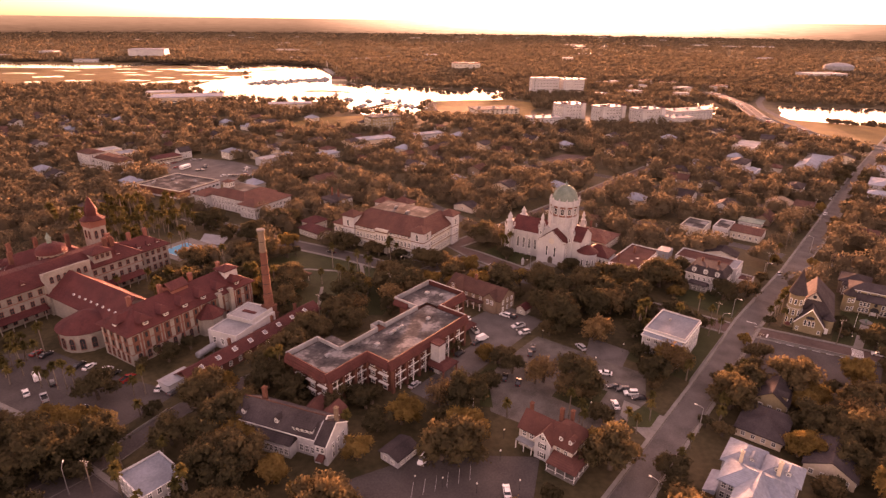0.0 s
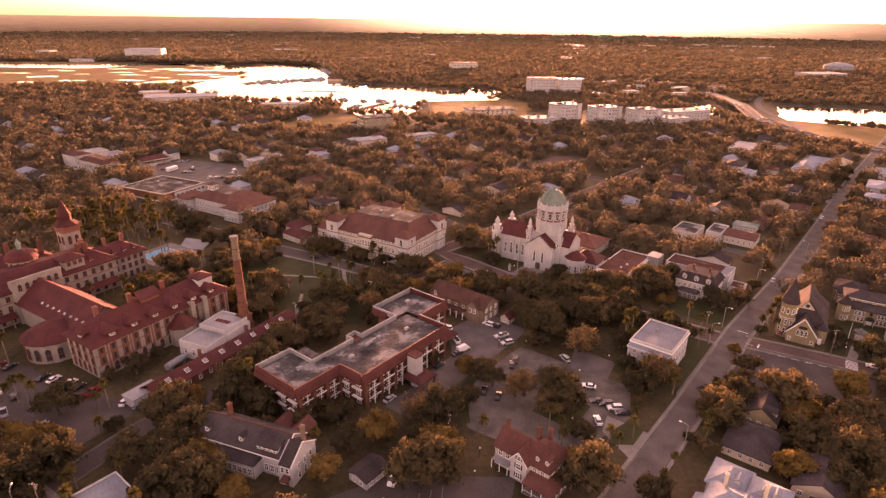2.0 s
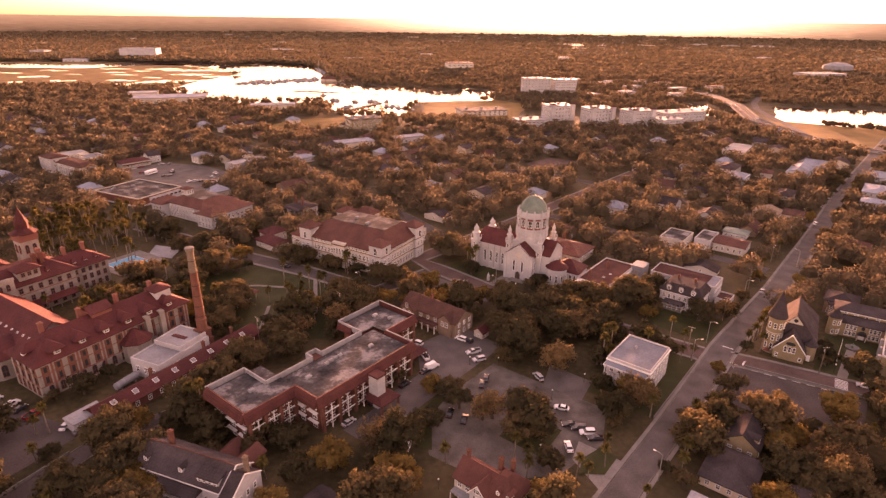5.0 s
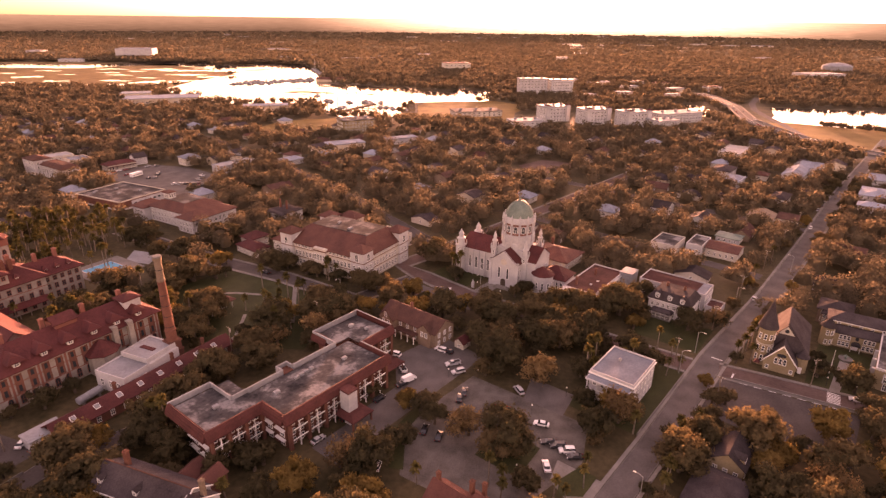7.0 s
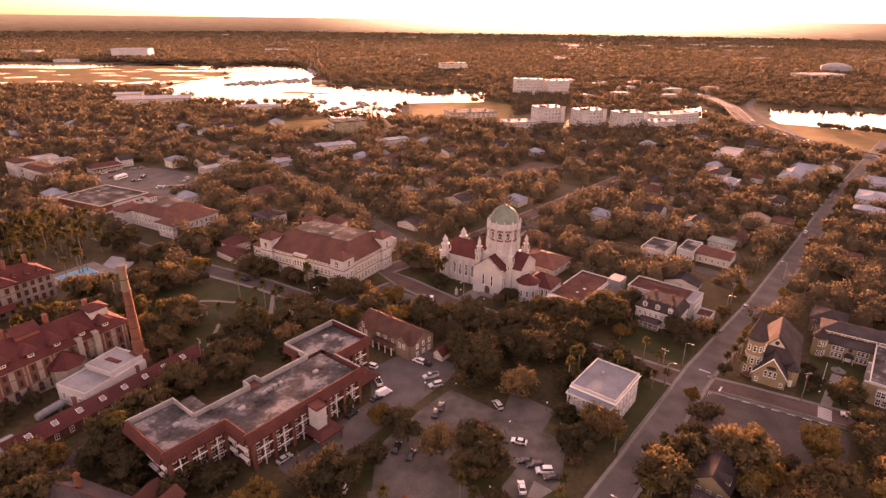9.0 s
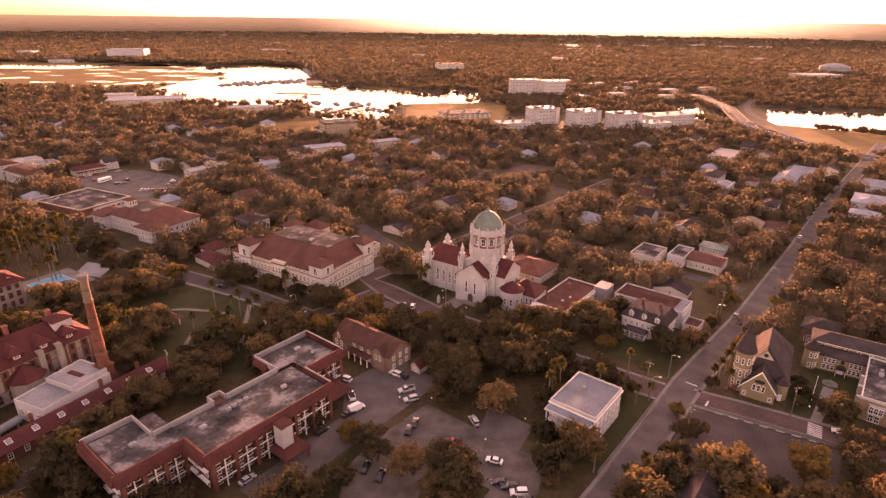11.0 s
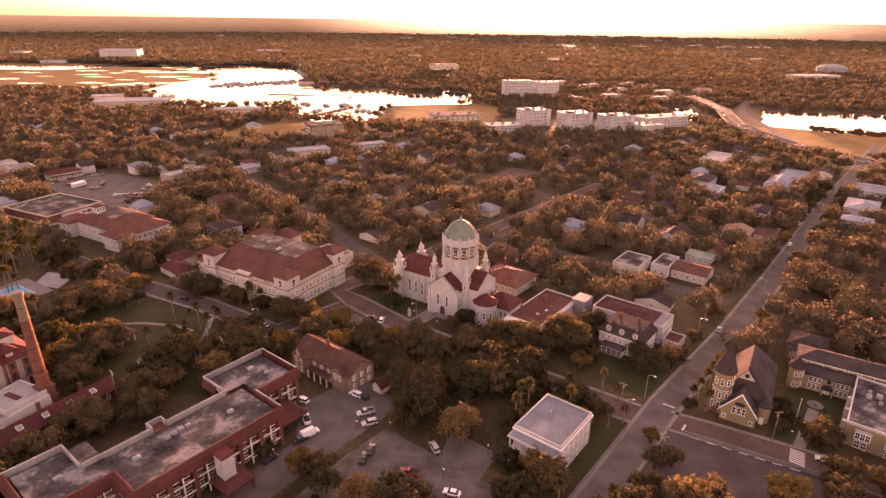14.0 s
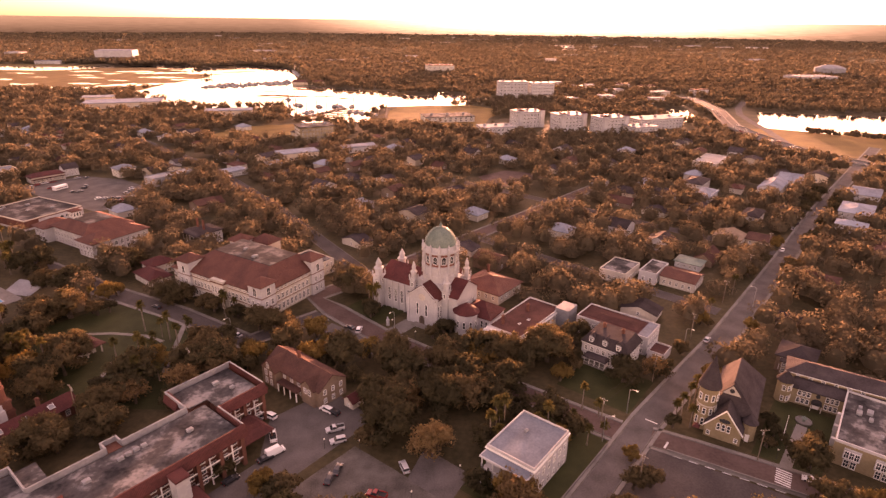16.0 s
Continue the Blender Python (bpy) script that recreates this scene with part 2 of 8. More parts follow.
def loft(bm, rings, cap=True):
    """Closed rings of equal length joined to a skin."""
    vs = [[bm.verts.new(p) for p in r] for r in rings]
    n = len(vs[0])
    for a_, b_ in zip(vs, vs[1:]):
        for i in range(n):
            bm.faces.new((a_[i], a_[(i + 1) % n], b_[(i + 1) % n], b_[i]))
    if cap:
        bm.faces.new(vs[0][::-1])
        bm.faces.new(vs[-1])
    return bm


def ring(x, y, z, r, n=12, start=0.0):
    return [(x + r * math.cos(start + 2 * math.pi * i / n), y + r * math.sin(start + 2 * math.pi * i / n), z) for i in range(n)]


def turned(bm, x, y, profile, n=12, start=0.0):
    return loft(bm, [ring(x, y, z, max(r, 0.01), n, start) for r, z in profile])


def rect(x0, x1, y0, y1, z):
    return [(x0, y0, z), (x1, y0, z), (x1, y1, z), (x0, y1, z)]


def hip(bm, x0, x1, y0, y1, z, h, o=0.7, deck=None):
    """Hipped roof with eaves o wide; deck: how far in the flat top begins (None: up to a ridge)."""
    x0, x1, y0, y1 = x0 - o, x1 + o, y0 - o, y1 + o
    k = min(x1 - x0, y1 - y0) / 2 - 0.05 if deck is None else deck
    return loft(bm, [rect(x0, x1, y0, y1, z - 0.3), rect(x0, x1, y0, y1, z), rect(x0 + k, x1 - k, y0 + k, y1 - k, z + h)])


def gable(bm, x0, x1, y0, y1, z, h, along="x", o=0.5, thick=0.25):
    """Two roof slopes with thickness; the ridge runs along x or y."""
    if along == "x":
        yc = (y0 + y1) / 2
        s = h / (yc - y0)
        p = [(y0 - o, z - o * s), (yc, z + h), (y1 + o, z - o * s)]
        q = [(a_, b_ + thick) for a_, b_ in p]
        prof = p + q[::-1]
        return loft(bm, [[(x, a_, b_) for a_, b_ in prof] for x in (x0 - o, x1 + o)])
    xc = (x0 + x1) / 2
    s = h / (xc - x0)
    p = [(x0 - o, z - o * s), (xc, z + h), (x1 + o, z - o * s)]
    prof = p + [(a_, b_ + thick) for a_, b_ in p][::-1]
    return loft(bm, [[(a_, y, b_) for a_, b_ in prof] for y in (y0 - o, y1 + o)])


def gable_wall(bm, x0, x1, y0, y1, z0, z1, h, along="x"):
    """A house body whose end walls rise to the ridge."""
    if along == "x":
        prof = [(y0, z0), (y1, z0), (y1, z1), ((y0 + y1) / 2, z1 + h), (y0, z1)]
        return loft(bm, [[(x, a_, b_) for a_, b_ in prof] for x in (x0, x1)])
    prof = [(x0, z0), (x1, z0), (x1, z1), ((x0 + x1) / 2, z1 + h), (x0, z1)]
    return loft(bm, [[(a_, y, b_) for a_, b_ in prof] for y in (y0, y1)])


SASH = {}


def sash(w, h, arch=False, material="frame"):
    """Shared meshes of a window: its frame with glazing bars, and its pane."""
    key = (round(w, 2), round(h, 2), arch, material)
    if key not in SASH:
        b, d, t_ = 0.14, 0.16, 0.05
        xs = [-w / 2 - b, -w / 2] + ([-0.04, 0.04] if w > 0.9 else []) + [w / 2, w / 2 + b]
        zs = [-b - 0.08, 0, h * 0.52, h * 0.52 + 0.09, h] + ([] if arch else [h + b])
        pts, index, cells = [], {}, []

        def at(x, z):
            k = (round(x, 4), round(z, 4))
            if k not in index:
                index[k] = len(pts)
                pts.append((x, z))
            return index[k]

        for i, (x0, x1) in enumerate(zip(xs, xs[1:])):
            for k, (z0, z1) in enumerate(zip(zs, zs[1:])):
                bar = i in (0, len(xs) - 2) or (w > 0.9 and i == 2) or k == 0 or k == 2 or (k == 4 and not arch)
                if bar:
                    cells.append([at(x0, z0), at(x1, z0), at(x1, z1), at(x0, z1)])
        if arch:
            n = 7
            for i in range(n):
                q = [(math.cos(math.pi * (i + e_) / n) * r_, h + math.sin(math.pi * (i + e_) / n) * r_) for e_, r_ in ((0, w / 2), (0, w / 2 + b), (1, w / 2 + b), (1, w / 2))]
                cells.append([at(*p) for p in q])
        f = fresh()
        front = [f.verts.new((x, -d, z)) for x, z in pts]
        rear = [f.verts.new((x, t_, z)) for x, z in pts]
        edges = {}
        for c_ in cells:
            f.faces.new([front[k] for k in c_])
            f.faces.new([rear[k] for k in c_[::-1]])
            for p, q in zip(c_, c_[1:] + c_[:1]):
                edges[frozenset((p, q))] = edges.get(frozenset((p, q)), 0) + 1
        for e_, n_ in edges.items():
            if n_ == 1:
                p, q = tuple(e_)
                f.faces.new((front[p], front[q], rear[q], rear[p]))
        g = fresh()
        pts = [(-w / 2, 0), (w / 2, 0), (w / 2, h)]
        pts += [(math.cos(math.pi * i / 7) * w / 2, h + math.sin(math.pi * i / 7) * w / 2) for i in range(1, 7)] if arch else []
        pts += [(-w / 2, h)]
        loft(g, [[(a_, y, b_) for a_, b_ in pts] for y in (-0.06, 0.02)])
        SASH[key] = (meshed("window", f, M[material]), meshed("pane", g, M["glass"]))
    return SASH[key]


SIDE = {"-y": 0, "+x": 90, "+y": 180, "-x": 270}


FAR_OFF = [False]  # windows of far houses: frame and pane in one mesh
JOINED = {}


def window(parent, x, y, z, w, h, side, arch=False, material="frame", name="window"):
    f, g = sash(w, h, arch, material)
    if FAR_OFF[0]:
        key = (f.name, g.name)
        if key not in JOINED:
            bm = fresh()
            bm.from_mesh(f)
            n_ = len(bm.faces)
            bm.from_mesh(g)
            bm.faces.ensure_lookup_table()
            for q in bm.faces[n_:]:
                q.material_index = 1
            JOINED[key] = meshed("window", bm, [M[material], M["glass"]])
        ob = new(name, JOINED[key])
        ob.parent = parent
        ob.matrix_basis = pose(x, y, z, 0, 0, SIDE[side] if isinstance(side, str) else side)
        return ob
    turn = SIDE[side] if isinstance(side, str) else side
    ob = new(name, f)
    ob.parent = parent
    ob.matrix_basis = pose(x, y, z, 0, 0, turn)
    pane = new("pane", g)
    pane.parent = ob
    return ob


def row_of_windows(parent, a_, b_, fixed, z, n, w, h, side, arch=False, material="frame"):
    """n windows evenly along a wall from a_ to b_; fixed: the wall's own place."""
    for i in range(n):
        s = a_ + (b_ - a_) * (i + 0.5) / n
        window(parent, *((s, fixed) if side in ("-y", "+y") else (fixed, s)), z, w, h, side, arch, material)


def chimney_stack(parent, x, y, z0, z1, s=0.9, material="brick"):
    bm = fresh()
    box(bm, x - s / 2, x + s / 2, y - s / 2, y + s / 2, z0, z1)
    box(bm, x - s / 2 - 0.12, x + s / 2 + 0.12, y - s / 2 - 0.12, y + s / 2 + 0.12, z1, z1 + 0.25)
    box(bm, x - s / 4, x + s / 4, y - s / 4, y + s / 4, z1 + 0.25, z1 + 0.6)
    return part("chimney", bm, M[material], parent)


def dormer(parent, x, y, z, side, w=1.8, h=1.7, depth=2.6, roof="tile", wall="cream", hipped=False):
    """A roof dormer with its own small gable and window; side: the way it looks."""
    ob = part("dormer", box(fresh(), -w / 2, w / 2, 0, depth, 0, h), M[wall], parent)
    ob.matrix_basis = pose(x, y, z, 0, 0, SIDE[side])
    r = fresh()
    if hipped:
        loft(r, [rect(-w / 2 - 0.4, w / 2 + 0.4, -0.5, depth, h), rect(-w / 2 - 0.4, w / 2 + 0.4, -0.5, depth, h + 0.15), rect(-0.06, 0.06, 1.2, depth + 1.2, h + 1.2)])
    else:
        gable(r, -w / 2, w / 2, 0, depth + 0.6, h, w * 0.42, "y", 0.25, 0.14)
    part("dormer_roof", r, M[roof], ob)
    f, g = sash(w * 0.5, h * 0.62)
    for me, nm in ((f, "dormer_window"), (g, "pane")):
        o = new(nm, me)
        o.parent = ob
        o.matrix_basis = pose(0, -0.01, h * 0.2)
    return ob


def skylight(parent, x, y, z, tilt_side, w=1.2, h=1.8, slope=30):
    bm = fresh()
    box(bm, -w / 2, w / 2, -h / 2, h / 2, 0, 0.25)
    ob = part("skylight", bm, M["frame"], parent, "white framed skylight")
    ob.matrix_basis = pose(x, y, z, 0, 0, SIDE[tilt_side]) @ pose(0, 0, 0, slope, 0, 0)
    g = fresh()
    box(g, -w / 2 + 0.12, w / 2 - 0.12, -h / 2 + 0.12, h / 2 - 0.12, 0.25, 0.29)
    part("pane", g, M["white_roof"], ob)
    return ob


def roof_unit(parent, x, y, z, s=1.5, h=0.9):
    bm = fresh()
    box(bm, x - s / 2, x + s / 2, y - s * 0.35, y + s * 0.35, z + 0.15, z + h)
    box(bm, x - s / 2 + 0.1, x + s / 2 - 0.1, y - s * 0.25, y + s * 0.25, z, z + 0.15)
    turned(bm, x, y, [(s * 0.22, z + h), (s * 0.22, z + h + 0.12), (s * 0.1, z + h + 0.14)], 10)
    return part("roof_unit", bm, M["white_roof"], parent, "pale rooftop air unit")


PLOTS = []  # lots with many corners, free of trees
FOOT = []  # ground that stays free of trees: (u0, u1, v0, v1)
LANES = []  # (u0, v0, u1, v1, half width)


def keep_free(u0, u1, v0, v1):
    FOOT.append((min(u0, u1), max(u0, u1), min(v0, v1), max(v0, v1)))


def sheet(name, corners, z, material, label, category, kind="structure", thick=0.0):
    """A flat piece of paving from corners in the grid."""
    bm = fresh()
    pts = [xy(*c) for c in corners]
    if thick:
        loft(bm, [[(x, y, z - thick) for x, y in pts], [(x, y, z) for x, y in pts]])
    else:
        bm.faces.new([bm.verts.new((x, y, z)) for x, y in pts])
    me = meshed(name, bm, M[material])
    if not thick and me.polygons[0].normal.z < 0:
        me.flip_normals()
    return tagged(new(name, me), label, category, kind=kind)


def strip(bm, line, half, z0, z1, offset=0.0):
    """A ribbon with thickness along a line in the grid, offset to its left."""
    rows = []
    for i, p in enumerate(line):
        a_ = Vector(line[max(i - 1, 0)])
        b_ = Vector(line[min(i + 1, len(line) - 1)])
        d = (b_ - a_).normalized()
        nrm = Vector((-d.y, d.x))
        c = Vector(p) + nrm * offset
        rows.append((xy(*(c + nrm * half)), xy(*(c - nrm * half))))
    loft(bm, [[(*l_, z0), (*r_, z0), (*r_, z1), (*l_, z1)] for l_, r_ in rows])
    return bm


ROADS = [0]


def road(name, line, half, label, material="asphalt", kerbs=True, walks=0.0):
    bm = fresh()
    vs = []
    ROADS[0] += 1
    top = 0.1 + 0.005 * ROADS[0]
    ob = tagged(new(name, meshed(name, strip(bm, line, half, -0.2, top), M[material])), label, "road", kind="structure")
    for a_, b_ in zip(line, line[1:]):
        LANES.append((*a_, *b_, half + 0.5))
    if kerbs:
        for s in (-1, 1):
            part("kerb", strip(fresh(), line, 0.12, -0.1, 0.22, s * (half + 0.13)), M["kerb"], ob)
            if walks:
                part("pavement", strip(fresh(), line, walks / 2, -0.1, 0.2, s * (half + 0.27 + walks / 2 + 0.15)), M["concrete"], ob)
    return ob

# ---- land, water and the far distance ----
bm = fresh()
bm.faces.new([bm.verts.new(p) for p in ((-4900, -700, 0), (4900, -700, 0), (4900, 4900, 0), (-4900, 4900, 0))])
tagged(new("ground", meshed("ground", bm, M["ground"])), "dark soil and rough grass reaching the horizon", "ground", kind="structure")


def shore(name, pts, z, material, label, category, rough_=6.0, seed=1, steps=6, thick=0.0):
    """A sheet with a wandering outline through a few places (world metres)."""
    out = []
    n = len(pts)
    for i in range(n):
        a_, b_ = Vector(pts[i]), Vector(pts[(i + 1) % n])
        for k in range(steps):
            p = a_.lerp(b_, k / steps)
            j = noise.noise_vector((p.x * 0.021, p.y * 0.021, seed * 7.3)) + noise.noise_vector((p.x * 0.06, p.y * 0.06, seed * 3.1)) * 0.5
            out.append((p.x + j.x * rough_, p.y + j.y * rough_ * 2, z))
    bm = fresh()
    f = bm.faces.new([bm.verts.new(p) for p in out])
    bmesh.ops.triangulate(bm, faces=[f])
    me = meshed(name, bm, M[material])
    if me.polygons[0].normal.z < 0:
        me.flip_normals()
    return tagged(new(name, me), label, category, kind="structure")


BASIN = [(-447, 995), (-455, 1135), (-425, 1281), (-567, 1471), (-515, 1583), (-444, 1616), (-346, 1554), (-265, 1400), (-236, 1300), (-222, 1180), (-171, 1118), (-42, 1066), (19, 1012),
         (51, 1070), (91, 1008), (88, 918), (20, 899), (-30, 878), (-38, 760), (-101, 738), (-132, 790), (-158, 866), (-293, 856), (-364, 921)]
shore("river_basin", BASIN, 0.06, "water", "calm river basin shining in the low sun", "water", 5, 2)
shore("creek", [(-1250, 1440), (-1060, 1400), (-830, 1400), (-700, 1560), (-560, 1520), (-540, 1580), (-720, 1680), (-860, 1500), (-1250, 1540)], 0.06, "water",
      "narrow bright creek through the marsh", "water", 5, 3)
shore("river_reach", [(485, 868), (640, 846), (900, 800), (900, 690), (560, 717), (505, 708), (467, 724), (432, 744), (440, 780)], 0.06, "water", "bright river reach beside the causeway", "water", 4, 4)
shore("river_pool", [(352, 905), (395, 890), (372, 760), (345, 800)], 0.06, "water", "small bright inlet under the bridge", "water", 4, 5)
MARSH = [(-1250, 1560), (-870, 1580), (-560, 1480), (-430, 1330), (-450, 1090), (-480, 1010), (-620, 1040), (-760, 985), (-1250, 1080)]
shore("marsh", MARSH, 0.03, "marsh", "golden brown tidal marsh grass", "marsh", 8, 6)
shore("marsh_bank", [(-10, 895), (88, 905), (130, 880), (100, 700), (-20, 700), (-40, 760)], 0.04, "marsh", "golden marsh along the basin", "marsh", 6, 8)
shore("marsh_field", [(-190, 640), (-100, 640), (-70, 700), (-110, 735), (-170, 720)], 0.05, "marsh", "flat field of dry golden grass", "marsh", 5, 9)
shore("causeway_marsh", [(398, 738), (430, 748), (470, 730), (505, 712), (560, 722), (900, 700), (900, 660), (620, 640), (560, 565), (470, 560), (425, 596), (408, 640), (397, 690)], 0.04, "marsh", "golden grass beside the causeway", "marsh", 5, 10)
rnd = random.Random(5)
for i in range(26):
    x, y = rnd.uniform(-235, -20), rnd.uniform(960, 1090)
    w, d = rnd.uniform(10, 40), rnd.uniform(3, 10)
    shore("marsh_island", [(x - w, y), (x, y - d), (x + w, y + 2), (x + 3, y + d)], 0.12, "marsh", "low marsh island in the shining water", "marsh", 3, 20 + i, 4)


def channel(x, y, length, width, heading, seed):
    """A ragged, winding sliver of tidal water in the marsh."""
    r_ = random.Random(seed)
    h = radians(heading)
    left, right = [], []
    n_ = max(6, int(length / 5))
    for k in range(n_ + 1):
        q = k / n_
        bend = 0.35 * width * math.sin(q * 7 + seed) + 9 * noise.noise((x * 0.03 + q * 3, y * 0.03, seed))
        half = 1.7 * width * (0.12 + 0.88 * math.sin(math.pi * q) ** 0.6) * r_.uniform(0.25, 1.0)
        cx, cy = x + (q - 0.5) * length * math.cos(h) - bend * math.sin(h), y + (q - 0.5) * length * math.sin(h) + bend * math.cos(h)
        left.append((cx - half * math.sin(h), cy + half * math.cos(h), 0.09))
        right.append((cx + half * math.sin(h) * r_.uniform(0.4, 1.2), cy - half * math.cos(h) * r_.uniform(0.4, 1.2), 0.09))
    bm = fresh()
    L_, R_ = [bm.verts.new(p) for p in left], [bm.verts.new(p) for p in right]
    for k in range(n_):
        bm.faces.new((R_[k], R_[k + 1], L_[k + 1], L_[k]))
    me = meshed("marsh_pool", bm, M["water"])
    if me.polygons[0].normal.z < 0:
        me.flip_normals()
    tagged(new("marsh_pool", me), "shallow tidal pool winding through the marsh", "water", kind="structure")


for k, row in enumerate(((-640, 1062, 70, 14, 4), (-560, 1075, 46, 10, -8), (-515, 1120, 90, 20, 12), (-600, 1140, 60, 9, 3), (-470, 1150, 60, 12, 5), (-700, 1120, 50, 12, 0), (-760, 1090, 40, 9, 6), (-800, 1190, 60, 12, 2),
                         (-905, 1260, 70, 10, 5), (-650, 1250, 60, 9, -3), (-520, 1270, 90, 11, 4), (-560, 1370, 130, 16, 10), (-640, 1400, 90, 13, 2), (-740, 1390, 80, 11, -4), (-700, 1300, 50, 7, 8), (-480, 1360, 70, 12, 6),
                         (-850, 1330, 60, 9, 0), (-520, 1450, 120, 14, 8), (-600, 1500, 80, 12, 0), (-460, 1230, 50, 9, 3), (-930, 1180, 40, 7, 3), (-570, 1200, 40, 6, 0), (-760, 1250, 36, 6, -6), (-660, 1340, 44, 6, 4))):
    channel(*row, k + 3)
for x, y, w, d in ((-466, 1490, 46, 16), (-395, 1440, 50, 14), (-452, 1345, 56, 18), (-420, 1400, 40, 9), (-500, 1560, 40, 10), (-380, 1500, 34, 9), (-430, 1290, 34, 10)):
    shore("marsh_island", [(x - w, y), (x, y - d), (x + w, y + 2), (x + 3, y + d)], 0.12, "marsh", "low marsh island in the shining water", "marsh", 8, int(30 + w), 5)

# backdrop of the far wooded plain, its evening haze painted in by height
m, n, l, p = shader("painted_haze_backdrop")
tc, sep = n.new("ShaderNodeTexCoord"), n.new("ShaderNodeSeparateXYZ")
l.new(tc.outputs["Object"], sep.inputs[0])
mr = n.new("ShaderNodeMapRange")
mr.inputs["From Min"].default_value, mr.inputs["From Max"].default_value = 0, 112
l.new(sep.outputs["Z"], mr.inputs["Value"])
# painted haze: dark at the foot, paler towards the horizon
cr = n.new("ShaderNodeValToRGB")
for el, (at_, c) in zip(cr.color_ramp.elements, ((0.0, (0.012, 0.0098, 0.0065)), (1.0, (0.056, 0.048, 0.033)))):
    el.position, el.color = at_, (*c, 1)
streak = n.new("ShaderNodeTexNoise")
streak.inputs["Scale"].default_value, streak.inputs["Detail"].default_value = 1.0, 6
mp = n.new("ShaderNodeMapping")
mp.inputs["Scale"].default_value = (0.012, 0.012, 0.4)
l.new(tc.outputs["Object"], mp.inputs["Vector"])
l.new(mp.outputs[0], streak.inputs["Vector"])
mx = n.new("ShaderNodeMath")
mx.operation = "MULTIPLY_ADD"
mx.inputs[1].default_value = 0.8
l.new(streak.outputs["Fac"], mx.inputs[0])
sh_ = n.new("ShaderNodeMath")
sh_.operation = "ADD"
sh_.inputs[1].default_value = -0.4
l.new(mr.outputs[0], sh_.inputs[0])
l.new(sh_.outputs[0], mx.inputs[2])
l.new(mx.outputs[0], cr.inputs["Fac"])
# the strip emits its own colour instead of being lit by the sun
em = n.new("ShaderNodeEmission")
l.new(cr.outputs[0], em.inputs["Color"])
# painted sun glow: emission up to nine times stronger near the sun's heading
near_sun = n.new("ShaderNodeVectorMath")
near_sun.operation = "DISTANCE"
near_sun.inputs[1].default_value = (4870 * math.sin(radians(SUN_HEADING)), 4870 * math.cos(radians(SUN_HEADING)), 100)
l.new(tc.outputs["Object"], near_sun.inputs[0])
sun_glow = n.new("ShaderNodeMapRange")
sun_glow.interpolation_type = "SMOOTHSTEP"
sun_glow.inputs["From Min"].default_value, sun_glow.inputs["From Max"].default_value = 90, 2250
sun_glow.inputs["To Min"].default_value, sun_glow.inputs["To Max"].default_value = 9.0, 1.0
l.new(near_sun.outputs["Value"], sun_glow.inputs["Value"])
l.new(sun_glow.outputs[0], em.inputs["Strength"])
l.new(em.outputs[0], n["Material Output"].inputs["Surface"])
M["haze"] = m
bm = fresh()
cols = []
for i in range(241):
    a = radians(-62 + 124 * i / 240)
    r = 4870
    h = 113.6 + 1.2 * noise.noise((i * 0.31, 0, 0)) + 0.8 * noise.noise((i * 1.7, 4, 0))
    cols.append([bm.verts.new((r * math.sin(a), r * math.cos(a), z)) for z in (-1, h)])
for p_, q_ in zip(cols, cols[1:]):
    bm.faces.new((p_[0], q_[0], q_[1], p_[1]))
tagged(new("backdrop", meshed("backdrop", bm, M["haze"])), "wooded horizon backdrop with haze and sun glow painted in", "backdrop", kind="structure")

# ---- streets, lots and lawns ----
road("road_main", [(-260, 42), (40, 35.5), (120, 33), (180, 31.4), (240, 31.2), (275, 29), (310, 26.6), (400, 24.2), (520, 22.5), (800, 10)], 3.7, "grey asphalt street running through the town", "old_asphalt", walks=1.1)
road("road_church", [(247, -60), (240.6, -10), (236, 16), (233.5, 27.5)], 3.7, "brick paved cross street beside the yellow church", "brick_road", walks=1.2)
road("road_chapel", [(230, 36.5), (226, 100), (225, 130), (228, 160), (231, 176), (262, 172.5), (330, 168), (480, 160)], 4.0, "brick paved street before the domed church", "brick_road", walks=1.2)
road("road_park", [(165, 330), (176, 250), (185, 207), (190, 166), (222, 160)], 4.0, "quiet street between the park and the college", walks=1.2)
road("road_lane", [(18, 150), (44, 150), (66, 155), (90, 152)], 3.2, "narrow service lane behind the hotel", "asphalt", walks=0)
road("road_corner", [(10, 260), (26, 190), (30, 150), (36, 90)], 6.5, "wide dark street at the corner", "asphalt", walks=1.5)
road("road_far", [(262, 176), (300, 300), (330, 420), (350, 600)], 4.0, "street between the trees", walks=0)
road("road_cross", [(420, 20), (425, 140), (430, 300)], 3.6, "residential street under the trees", walks=0)
road("road_cross", [(330, 34), (334, 100), (338, 168)], 3.4, "residential street under the trees", walks=0)


LOT = [0]


def lot(name, corners, label, material="old_asphalt", z=0.03):
    LOT[0] += 1
    z += LOT[0] * 0.006
    ob = sheet(name, corners, z, material, label, "car park")
    PLOTS.append(corners)
    return ob


lot("car_park_inn", [(136, 96), (136, 108), (155, 108), (168, 121), (190, 118), (188, 96)], "grey asphalt car park beside the flat-roofed inn")
lot("car_park_gravel", [(128, 62), (126, 80), (140, 92), (150, 93), (176, 92), (177, 50), (161, 44), (142, 48)], "pale worn car park with scattered trees", "gravel")
lot("car_park_drive", [(118, 96), (118, 106.5), (140, 106.5), (140, 96)], "driveway along the inn")
lot("car_park_entry", [(144, 37.2), (150, 48), (158, 50), (158, 37)], "pale concrete driveway to the street", "concrete")
